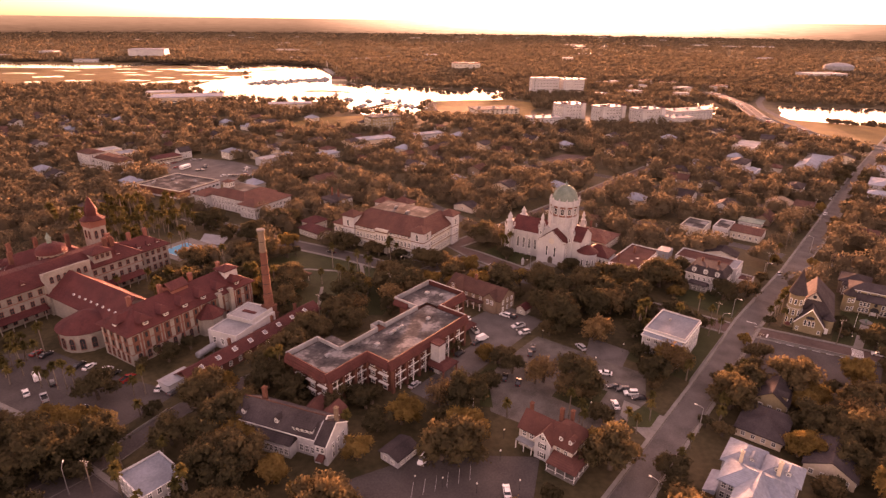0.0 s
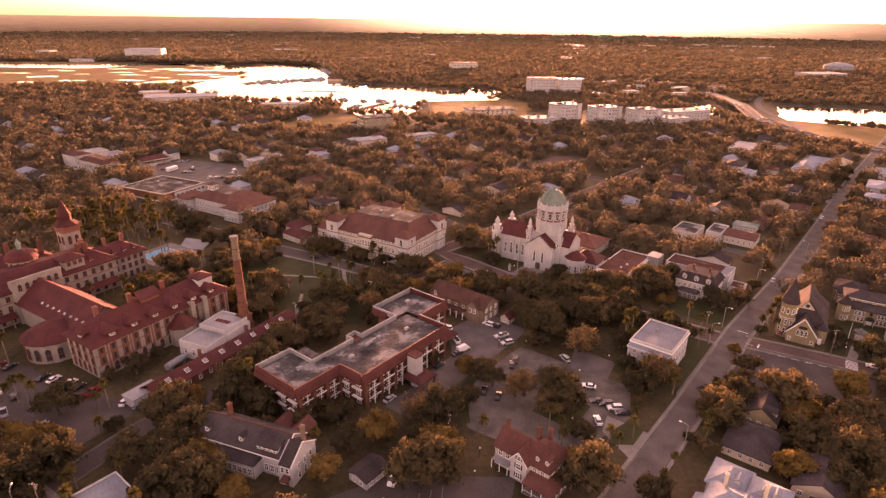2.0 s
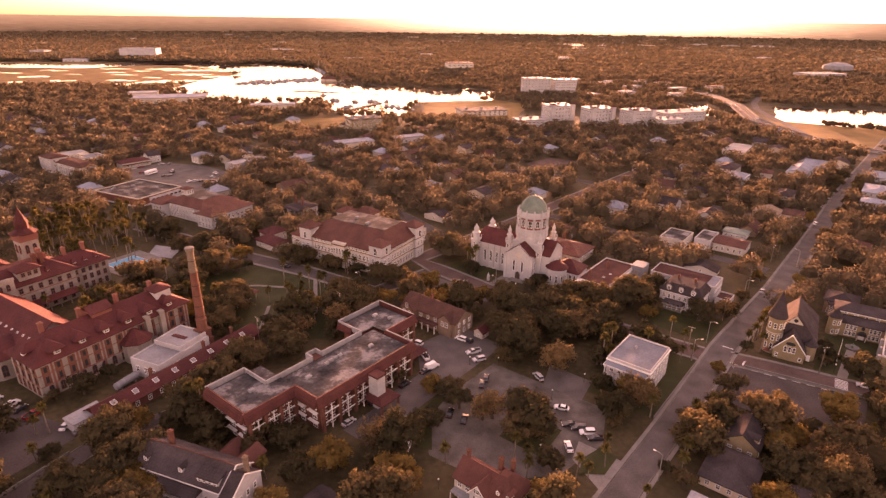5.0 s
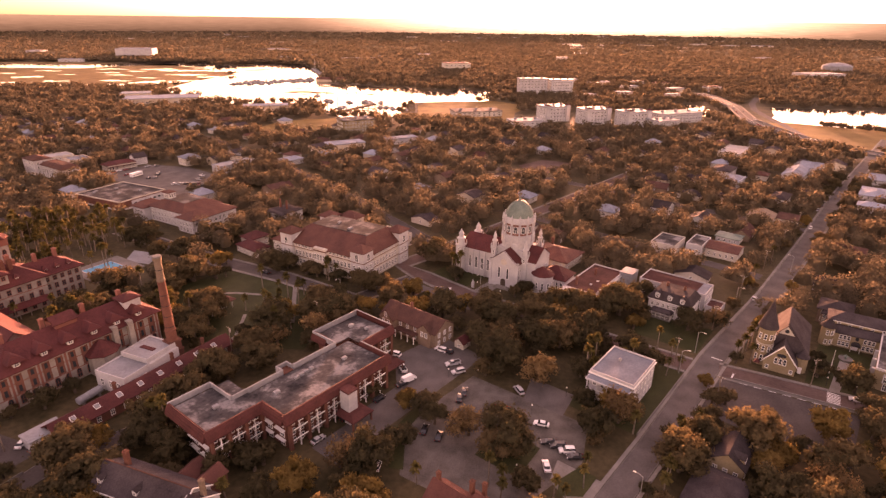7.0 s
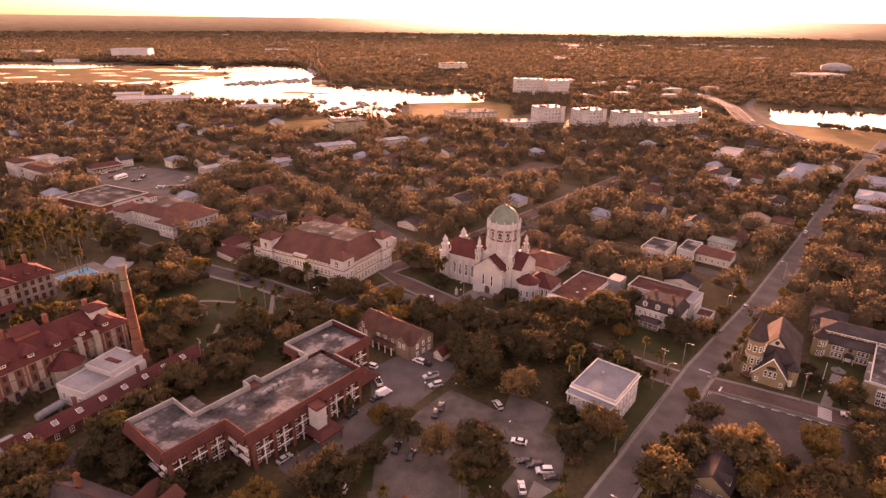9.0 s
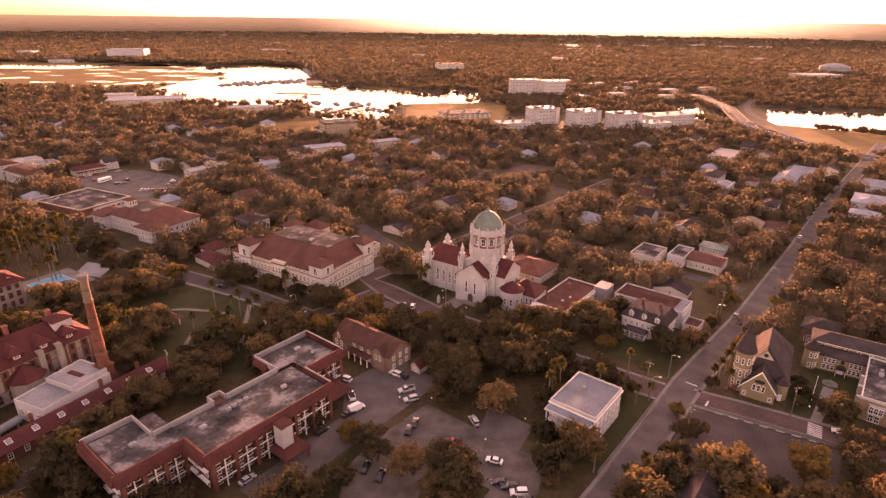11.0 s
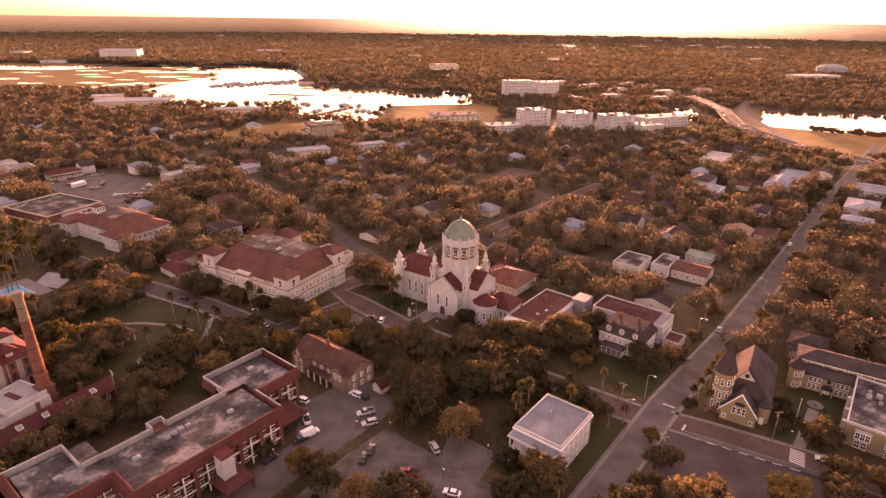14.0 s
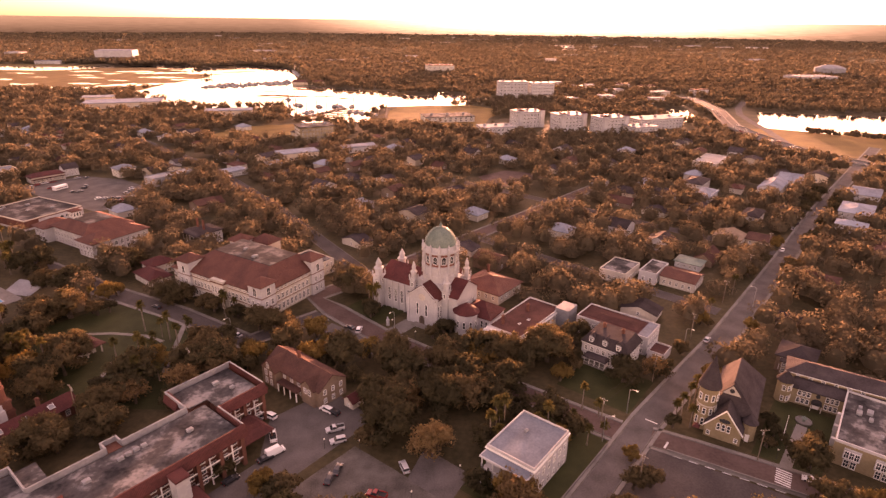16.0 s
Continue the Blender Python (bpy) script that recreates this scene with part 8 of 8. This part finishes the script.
BARE_LAND = [BASIN, MARSH, [(-1250, 1380), (-830, 1380), (-560, 1500), (-540, 1600), (-880, 1600), (-1250, 1580)], [(430, 890), (900, 830), (900, 690), (640, 650), (560, 572), (450, 566), (405, 600), (390, 640), (400, 760)], [(-15, 910), (130, 890), (100, 700), (-40, 745)],
             [(-195, 635), (-100, 635), (-65, 700), (-105, 740), (-175, 722)], [(345, 910), (400, 900), (378, 750), (340, 800)], [(100, 800), (340, 800), (340, 680), (120, 670)]]
rnd = random.Random(55)
mid = []
x0 = -1100
y = 215.0
while y < 1250:
    gap = 9.3 + (y - 215) * 0.006
    x = -0.86 * y - 80
    while x < 0.8 * y + 110:
        px, py = x + rnd.uniform(-4, 4), y + rnd.uniform(-4, 4)
        x += gap
        if math.hypot(px, py) < NEAR or rnd.random() < 0.12:
            continue
        if any(inside(p, px, py) for p in BARE_LAND):
            continue
        if len(HS) and (np.hypot(HS[:, 0] - px, (HS[:, 1] - 6 - py) * 0.75) < 7.6).any():
            continue
        if not open_ground(*uv(px, py), 3.0):
            continue
        mid.append((px, py, rnd.uniform(3.6, 7.4), rnd.uniform(6.5, 12.5)))
    y += gap * 0.95
for a_, b_, cards, size, seed in ((0, 420, 220, 0.085, 3), (420, 620, 130, 0.115, 4), (620, 2000, 48, 0.2, 5)):
    woods("woods", [q for q in mid if a_ <= math.hypot(q[0], q[1]) < b_], cards, size, seed, "continuous olive brown tree canopy over the town")
far = []
y = 1150.0
while y < 4700:
    gap = 15 + (y - 1150) * 0.012 + max(0, y - 2000) * 0.012
    x = -0.86 * y - 100
    while x < 0.8 * y + 150:
        px, py = x + rnd.uniform(-0.4, 0.4) * gap, y + rnd.uniform(-0.4, 0.4) * gap
        x += gap
        if math.hypot(px, py) > 4800 or rnd.random() < 0.08 or any(inside(p, px, py) for p in BARE_LAND) or (py < 1260 and px < 0.8 * 1250 and py < 1240):
            continue
        far.append((px, py, gap * rnd.uniform(0.5, 0.85) * (1.0 if py < 2050 else 0.6), rnd.uniform(8.5, 12) + (2.5 if py > 2050 else 0)))
    y += gap * 0.9
woods("far_woods", far, 16, 0.24, 4, "far wooded plain beyond the river")

# scrub along the near bank of the river reach
bank = []
for k in range(70):
    q = rnd.random()
    bank.append((463.4 + (551.3 - 463.4) * q + rnd.uniform(-4, 4), 716.3 + (663.0 - 716.3) * q + rnd.uniform(-7, 7), rnd.uniform(2.6, 4.8), rnd.uniform(4, 7.5)))
woods("bank_scrub", bank, 40, 0.2, 6, "olive brown scrub along the river bank")

# the closed canopy of the plain, out to the horizon
M["canopy"] = surface("forest_canopy", (0.1, 0.083, 0.05), (0.17, 0.138, 0.085), 0.07, fine=6, rough=0.95, bump=0.3, vary=0, spec=0.03)
verts, faces = [], []
rows_, cols_ = 118, 190
for i in range(rows_ + 1):
    r = 2050 * (4860 / 2050) ** (i / rows_)
    for j in range(cols_ + 1):
        a_ = radians(-46 + 90 * (j + 0.5 * (i % 2)) / cols_)
        x, y = r * math.sin(a_), r * math.cos(a_)
        lift = 7.0 + 4.0 * noise.noise((x * 0.004, y * 0.004, 1)) + 4.0 * noise.noise((x * 0.018, y * 0.018, 5)) + 2.6 * noise.noise((x * 0.05, y * 0.05, 9))
        verts.append((x, y, -0.5 if i == 0 else max(lift, 3.0)))
for i in range(rows_):
    for j in range(cols_):
        k = i * (cols_ + 1) + j
        faces += [(k, k + 1, k + cols_ + 2), (k, k + cols_ + 2, k + cols_ + 1)]
me = bpy.data.meshes.new("far_canopy")
me.from_pydata(verts, [], faces)
me.materials.append(M["canopy"])
me.polygons.foreach_set("use_smooth", [True] * len(faces))
if me.polygons[0].normal.z < 0:
    me.flip_normals()
tagged(new("far_canopy", me), "unbroken olive brown forest running out to the horizon", "woods", kind="stuff")

# ---- cars, lamps, poles ----
PAINTS = {"white": (0.75, 0.75, 0.74), "silver": (0.42, 0.43, 0.44), "black": (0.02, 0.02, 0.022), "red": (0.28, 0.025, 0.02), "blue": (0.04, 0.07, 0.14), "grey": (0.12, 0.12, 0.125)}
for k, c_ in PAINTS.items():
    M["car_" + k] = plain("car_paint_" + k, c_, 0.25, 0.1 if k == "silver" else 0.0, 0.6)
M["headlamp"] = plain("headlamp_lens", (0.7, 0.7, 0.68), 0.15)
M["taillamp"] = plain("taillamp_lens", (0.3, 0.015, 0.012), 0.2)


def car(kind, paint):
    names = {"sedan": "car", "suv": "car", "pickup": "pickup_truck", "van": "van"}
    words = {"sedan": "parked %s saloon car", "suv": "parked %s sport utility car", "pickup": "parked %s pickup truck with open bed", "van": "parked %s delivery van"}
    c = new(names[kind])
    tagged(c, (words[kind] % paint) + " on asphalt", {"pickup": "truck", "van": "van"}.get(kind, "car"), "parked vehicles")
    L, W, H = {"sedan": (4.7, 1.82, 1.45), "suv": (4.8, 1.92, 1.75), "pickup": (5.6, 2.0, 1.85), "van": (5.6, 2.0, 2.4)}[kind]
    belt = {"sedan": 0.92, "suv": 1.05, "pickup": 1.1, "van": 1.2}[kind]
    h = L / 2
    body = fresh()
    prof = [(-h, 0.35), (-h + 0.08, belt - 0.12), (-h + 0.3, belt), (h - 1.1, belt), (h - 0.15, belt - 0.2), (h, 0.55), (h - 0.05, 0.3)]
    loft(body, [[(x, s * W / 2 * q, z) for x, z in prof] for s, q in ((-1, 0.94), (-1, 1.0), (1, 1.0), (1, 0.94))][0:1] + [[(x, -W / 2, 0.3 + (z - 0.3) * 0.97) for x, z in prof], [(x, W / 2, 0.3 + (z - 0.3) * 0.97) for x, z in prof]] + [[(x, W / 2 * 0.94, z) for x, z in prof]])
    part("body", body, M["car_" + paint], c)
    a0, a1, r0, r1 = {"sedan": (-1.75, 1.1, -1.1, 0.4), "suv": (-2.25, 1.15, -2.0, 0.45), "pickup": (-0.35, 1.45, -0.2, 0.8), "van": (-2.75, 2.0, -2.7, 1.25)}[kind]
    gl = fresh()
    loft(gl, [rect(a0, a1, -W / 2 + 0.08, W / 2 - 0.08, belt), rect(r0, r1, -W / 2 + 0.25, W / 2 - 0.25, H - 0.06)])
    part("cabin_glass" if kind != "van" else "cargo_body", gl, M["glass"] if kind != "van" else M["car_" + paint], c)
    rf = fresh()
    loft(rf, [rect(r0 - 0.03, r1 + 0.03, -W / 2 + 0.22, W / 2 - 0.22, H - 0.06), rect(r0 + 0.1, r1 - 0.1, -W / 2 + 0.32, W / 2 - 0.32, H)])
    part("car_roof", rf, M["car_" + paint], c)
    if kind == "van":
        ws = fresh()
        loft(ws, [[(1.93, y, 1.42), (1.40, y, 2.2), (1.46, y, 2.22), (2.0, y, 1.44)] for y in (-0.82, 0.82)])
        part("windscreen", ws, M["glass"], c)
    if kind == "pickup":
        bed = fresh()
        for q in ((-h + 0.1, a0 - 0.05, -W / 2 + 0.02, -W / 2 + 0.12), (-h + 0.1, a0 - 0.05, W / 2 - 0.12, W / 2 - 0.02), (-h + 0.05, -h + 0.15, -W / 2 + 0.12, W / 2 - 0.12)):
            box(bed, *q, belt, belt + 0.3)
        part("bed_side", bed, M["car_" + paint], c)
        part("bed_floor", box(fresh(), -h + 0.16, a0 - 0.06, -W / 2 + 0.13, W / 2 - 0.13, belt, belt + 0.03), M["tyre"], c)
    for x in (-h + 0.85, h - 0.9):
        for s in (-1, 1):
            w = fresh()
            n_ = 12
            loft(w, [[(x + 0.33 * math.cos(2 * math.pi * i / n_), s * (W / 2 - q), 0.33 + 0.33 * math.sin(2 * math.pi * i / n_)) for i in range(n_)] for q in (0.22, -0.02)])
            wh = part("wheel", w, M["tyre"], c)
    for s in (-1, 1):
        part("headlight", box(fresh(), h - 0.14, h + 0.02, s * W * 0.36 - 0.2, s * W * 0.36 + 0.2, 0.6, 0.75), M["headlamp"], c)
        part("tail_light", box(fresh(), -h - 0.03, -h + 0.08, s * W * 0.38 - 0.16, s * W * 0.38 + 0.16, 0.65, 0.85), M["taillamp"], c)
    return c


CARS = {}


def park(kind, paint, u, v, turn):
    """turn: degrees from the street grid."""
    m = spot(u, v, turn, 0.1)
    if (kind, paint) in CARS:
        return copy_thing(CARS[kind, paint], m)
    c = CARS[kind, paint] = car(kind, paint)
    c.matrix_basis = m
    return c


for row in (
        ("suv", "silver", 166.5, 124.5, 100), ("suv", "white", 168.5, 121.5, 100), ("suv", "white", 181.5, 110.5, 95), ("suv", "black", 182.0, 108.0, 95), ("sedan", "white", 158.0, 119.0, 30),
        ("pickup", "white", 163.5, 113.2, 60), ("van", "white", 159.8, 107.0, -10), ("sedan", "black", 156.5, 107.0, -10), ("pickup", "silver", 177.0, 101.5, 150), ("sedan", "black", 146.0, 107.3, 0),
        ("sedan", "black", 166.2, 88.4, 30), ("sedan", "black", 162.6, 87.6, 30), ("suv", "silver", 174.2, 97.0, 150), ("pickup", "red", 166.5, 73.9, 110), ("suv", "silver", 178.3, 75.1, 60),
        ("sedan", "white", 131.0, 91.9, 30), ("suv", "white", 124.6, 86.8, 30), ("sedan", "black", 143.7, 86.3, 25), ("sedan", "black", 144.2, 81.2, 25), ("suv", "grey", 151.7, 81.9, 30)):
    park(*row)
for row in (
        ("sedan", "white", 168.1, 60.9, 110), ("sedan", "black", 162.4, 55.3, 130), ("suv", "black", 162.7, 52.4, 130), ("suv", "white", 162.5, 49.5, 130), ("sedan", "black", 161.6, 46.6, 130),
        ("sedan", "white", 153.4, 51.0, 40), ("sedan", "white", 243.2, -12.1, 97), ("sedan", "silver", 244.0, -17.4, 97), ("suv", "white", 222.5, 139.0, 35), ("sedan", "black", 221.5, 143.0, 95),
        ("sedan", "grey", 122.0, 93.0, 30), ("van", "white", 96.6, 82.3, 200), ("sedan", "white", 101.0, 58.0, 40), ("sedan", "black", 133.0, 108.4, 0), ("sedan", "silver", 121.0, 107.2, 0),
        ("sedan", "red", 49.5, 225.0, 20), ("sedan", "black", 51.2, 221.1, 20), ("sedan", "black", 55.8, 205.0, 20), ("sedan", "white", 57.7, 201.2, 20), ("pickup", "white", 60.0, 194.4, 20)):
    park(*row)
for row in (
        ("sedan", "black", 61.1, 190.0, 20), ("pickup", "red", 62.7, 183.9, 20), ("van", "white", 43.9, 208.0, 80), ("suv", "black", 46.0, 200.4, 80), ("sedan", "white", 38.5, 200.8, 80),
        ("pickup", "silver", 41.3, 193.5, 80), ("sedan", "white", 67.0, 170.6, 40), ("sedan", "grey", 69.0, 165.0, 10), ("sedan", "black", 46.0, 178.0, 20), ("sedan", "silver", 302.0, 31.0, 2),
        ("sedan", "grey", 208.0, 145.0, 10), ("sedan", "silver", 190, 172, 98), ("sedan", "black", 182.0, 218, 98), ("sedan", "silver", 470, 29, 0), ("sedan", "black", 482, 28.5, 0),
        ("suv", "white", 497, 28, 0), ("sedan", "white", 427, 27, 0)):
    park(*row)
rnd = random.Random(12)


def far_car(paint):
    """A car in the far lots and on the bridge."""
    c = new("car")
    tagged(c, "%s car standing on the asphalt" % paint, "car", "far vehicles")
    part("body", loft(fresh(), [[(x, y, z) for x, z in ((-2.3, 0.35), (-2.3, 0.85), (2.1, 0.85), (2.3, 0.5))] for y in (-0.88, 0.88)]), M["car_" + paint], c)
    part("cabin_glass", loft(fresh(), [rect(-1.8, 1.1, -0.8, 0.8, 0.85), rect(-1.2, 0.5, -0.65, 0.65, 1.4)]), M["glass"], c)
    part("car_roof", box(fresh(), -1.25, 0.55, -0.68, 0.68, 1.4, 1.46), M["car_" + paint], c)
    for x in (-1.5, 1.45):
        for s in (-1, 1):
            part("wheel", loft(fresh(), [[(x + 0.33 * math.cos(i * 0.785), s * q, 0.33 + 0.33 * math.sin(i * 0.785)) for i in range(8)] for q in (0.7, 0.9)]), M["tyre"], c)
    return c


SMALL = [far_car(q) for q in ("white", "silver", "black", "grey", "red")]
PARKED = [(234, 401, 20), (237, 398, 20), (240, 395, 20), (243, 392, 20), (246, 389.5, 20), (250, 387, 20), (238, 385.5, 30), (241.5, 384, 30), (245, 382.5, 30), (252, 400, 100), (256, 404, 100), (260, 409, 100), (230, 430.6, 15), (233.2, 428.4, 15), (239, 436, 100), (242, 440, 100),
          (223.6, 453, 30), (216.4, 466, 95), (220, 468.5, 5), (226, 470, 5), (231, 469, 5), (247, 468, 0), (252, 464, 20)]
for k, (u, v, turn) in enumerate(PARKED):
    m = spot(u, v, turn, 0.09)
    if k < len(SMALL):
        SMALL[k].matrix_basis = m
    else:
        copy_thing(rnd.choice(SMALL), m)
c = thing("motor_home", 227, 444, "long white motor home parked on the asphalt", "motor home", 20, 0.09)
part("body", loft(fresh(), [rect(-5.0, 5.0, -1.25, 1.25, 0.6), rect(-5.1, 5.1, -1.3, 1.3, 1.2), rect(-5.0, 4.7, -1.25, 1.25, 3.2), rect(-4.8, 4.4, -1.1, 1.1, 3.4)]), M["car_white"], c)
part("windscreen", loft(fresh(), [[(5.1, y, 1.6), (4.78, y, 2.8), (4.9, y, 2.8), (5.16, y, 1.6)] for y in (-1.1, 1.1)]), M["glass"], c)
part("side_stripe", box(fresh(), -4.6, 4.2, -1.34, -1.29, 1.5, 2.0), M["glass"], c, "dark window stripe")
for x in (-3.2, 3.4):
    for q in (-1.0, 1.0):
        part("wheel", loft(fresh(), [[(x + 0.45 * math.cos(i * 0.785), q + y, 0.45 + 0.45 * math.sin(i * 0.785)) for i in range(8)] for y in (-0.2, 0.2)]), M["tyre"], c)
for k in range(64):
    i = rnd.randrange(len(line) - 1)
    a_, b_ = Vector(line[i]), Vector(line[i + 1])
    f = rnd.random()
    p, d = a_.lerp(b_, f), (b_ - a_).normalized()
    s = rnd.choice((-1, 1))
    q = p + Vector((-d.y, d.x)) * s * rnd.choice((2.2, 5.4))
    z = deck[i] + (deck[i + 1] - deck[i]) * f + 0.06
    c = copy_thing(rnd.choice(SMALL), pose(q.x, q.y, z, 0, 0, math.degrees(math.atan2(d.y, d.x)) + (180 if s > 0 else 0)))
    c["label"] = "car driving over the bridge"


def street_lamp():
    c = new("street_lamp")
    tagged(c, "grey street lamp with curved arm", "street lamp", "street lamps")
    part("pole", turned(fresh(), 0, 0, [(0.16, 0), (0.14, 0.4), (0.09, 8.5), (0.07, 8.8)], 8), M["steel"], c)
    part("arm", loft(fresh(), [[(x, s * 0.05, z + h) for s, h in ((-1, 0), (1, 0), (1, 0.1), (-1, 0.1))] for x, z in ((0, 8.5), (0.8, 9.0), (2.0, 9.1))]), M["steel"], c)
    part("lamp_head", loft(fresh(), [rect(1.8, 2.6, -0.16, 0.16, 9.0), rect(1.85, 2.55, -0.12, 0.12, 9.2)]), M["lamp_globe"], c)
    return c


def garden_lamp():
    c = new("garden_lamp")
    tagged(c, "short black lamp post with pale globe", "lamp post", "lamp posts")
    part("pole", turned(fresh(), 0, 0, [(0.12, 0), (0.06, 0.5), (0.05, 3.0)], 8), M["tyre"], c)
    part("globe", turned(fresh(), 0, 0, [(0.08, 3.0), (0.22, 3.15), (0.24, 3.35), (0.12, 3.55)], 10), M["lamp_globe"], c)
    return c


def power_pole(H=11.0):
    c = new("utility_pole")
    tagged(c, "weathered wooden utility pole with crossarm", "utility pole", "utility poles")
    part("pole", turned(fresh(), 0, 0, [(0.18, 0), (0.13, H)], 8), M["wood_pole"], c)
    part("crossarm", box(fresh(), -0.08, 0.08, -1.2, 1.2, H - 0.8, H - 0.65), M["wood_pole"], c)
    for y in (-1.05, -0.4, 0.4, 1.05):
        part("insulator", turned(fresh(), 0, y, [(0.06, H - 0.65), (0.08, H - 0.55), (0.03, H - 0.4)], 6), M["lamp_globe"], c)
    part("transformer", turned(fresh(), 0.32, 0, [(0.22, H - 2.4), (0.24, H - 2.3), (0.24, H - 1.6), (0.2, H - 1.5)], 10), M["steel"], c)
    return c


def rows_of(maker, spots):
    first = maker()
    first.matrix_basis = spot(*spots[0])
    for s in spots[1:]:
        copy_thing(first, spot(*s))
    return first


rows_of(street_lamp, [(157, 26.6, 90), (240, 37.6, -90), (290, 36, -90), (223, 38, -60), (188, 172, 180), (120, 26.6, 90), (345, 24, 90), (30, 144, 60), (231, 128, 180)])
rows_of(garden_lamp, [(146, 56), (151, 63), (171, 66), (176, 90), (186, 62), (118, 70), (110, 66), (247, -3), (247, -11), (232, 118), (233, 131), (170, 98), (196, 100), (96, 64), (92, 72), (104, 56), (88, 78)])
POLES = [(228, 41), (262, 37.5), (300, 36.5), (340, 35), (380, 34), (420, 33), (132, 168), (165, 160), (34, 140, 30), (212, 23), (243, 1, 40), (250, 160)]
rows_of(power_pole, POLES)


def wire(a_, b_, sag):
    bm = fresh()
    p0, p1 = Vector((*xy(*a_[:2]), a_[2])), Vector((*xy(*b_[:2]), b_[2]))
    rows = []
    for k in range(9):
        t_ = k / 8
        p = p0.lerp(p1, t_) - Vector((0, 0, sag * 4 * t_ * (1 - t_)))
        rows.append([(p.x + 0.03 * math.cos(q), p.y, p.z + 0.03 * math.sin(q)) for q in (0.5, 2.6, 4.7)])
    loft(bm, rows)
    return tagged(new("power_line", meshed("power_line", bm, M["tyre"])), "thin black overhead power line", "cable", "power lines")


for (u0, v0), (u1, v1) in zip(POLES[0:5], POLES[1:6]):
    for q in (-1.0, 1.0):
        wire((u0, v0 + q, 10.6), (u1, v1 + q, 10.6), 0.9)
wire((132, 168, 10.6), (165, 160, 10.6), 0.8)

# flag pole, monument and garden of the church
c = thing("flag_pole", 256.4, -2.8, "white flag pole on the church lawn", "flag pole")
part("pole", turned(fresh(), 0, 0, [(0.12, 0), (0.05, 9.0)], 8), M["frame"], c)
part("ball", turned(fresh(), 0, 0, [(0.05, 9.0), (0.14, 9.1), (0.05, 9.22)], 8), M["lamp_globe"], c)
c = thing("garden_fountain", 270.6, -6.2, "round stone fountain in the church garden", "fountain")
part("basin", turned(fresh(), 0, 0, [(2.2, 0), (2.3, 0.5), (2.0, 0.55), (1.9, 0.3)], 20), M["concrete"], c)
part("stem", turned(fresh(), 0, 0, [(0.4, 0.3), (0.25, 1.0), (0.9, 1.3), (0.2, 1.35), (0.15, 2.0)], 12), M["copper"], c)
c = thing("gate_pier", 233.0, 133.5, "white stone gate pier with pointed cap", "gate pier")
part("shaft", box(fresh(), -0.5, 0.5, -0.5, 0.5, 0, 2.4), M["white"], c)
part("pier_cap", turned(fresh(), 0, 0, [(0.75, 2.4), (0.75, 2.6), (0.3, 3.0), (0.35, 3.3), (0.05, 4.0)], 8), M["white"], c)


def painted(name, label, corners, z=0.14):
    """A painted mark on the road."""
    return sheet(name, corners, z, "paint", label, "road marking")


for k in range(7):
    painted("crosswalk_bar", "white painted crosswalk bar", [(237.0 + k * 0.95, -8.2 + k * 0.1), (237.0 + k * 0.95, -4.4 + k * 0.1), (237.5 + k * 0.95, -4.4 + k * 0.1), (237.5 + k * 0.95, -8.2 + k * 0.1)], 0.145)
painted("stop_line", "white painted stop line", [(240.5, 28.2), (240.5, 32.0), (241.0, 32.0), (241.0, 28.2)], 0.145)
painted("stop_line", "white painted stop line", [(231.4, 22.6), (234.6, 22.6), (234.6, 23.2), (231.4, 23.2)], 0.145)
for k in range(6):
    painted("bay_line", "white painted parking bay line", [(84 + k * 2.9, 76 - k * 1.6), (84.12 + k * 2.9, 76 - k * 1.6), (88.6 + k * 2.9, 79 - k * 1.6), (88.48 + k * 2.9, 79 - k * 1.6)], 0.13)
for k in range(7):
    painted("wall_mark", "pale parking bumper", [(229.6 + k * 0.7, 20 - k * 4.2), (229.9 + k * 0.7, 20 - k * 4.2), (230.3 + k * 0.7, 17.6 - k * 4.2), (230.0 + k * 0.7, 17.6 - k * 4.2)], 0.145)
# low walls and fences along the streets
for line_, label in (([(182, 36.8), (222, 36.2)], "low pale garden wall beside the street"), ([(44, 153.7), (63, 157.6)], "low pale wall along the lane"), ([(230.6, 22), (236.6, -14)], "low dark wall along the lot")):
    tagged(new("garden_wall", meshed("garden_wall", strip(fresh(), line_, 0.15, -0.1, 0.9), M["concrete"])), label, "wall", kind="structure")
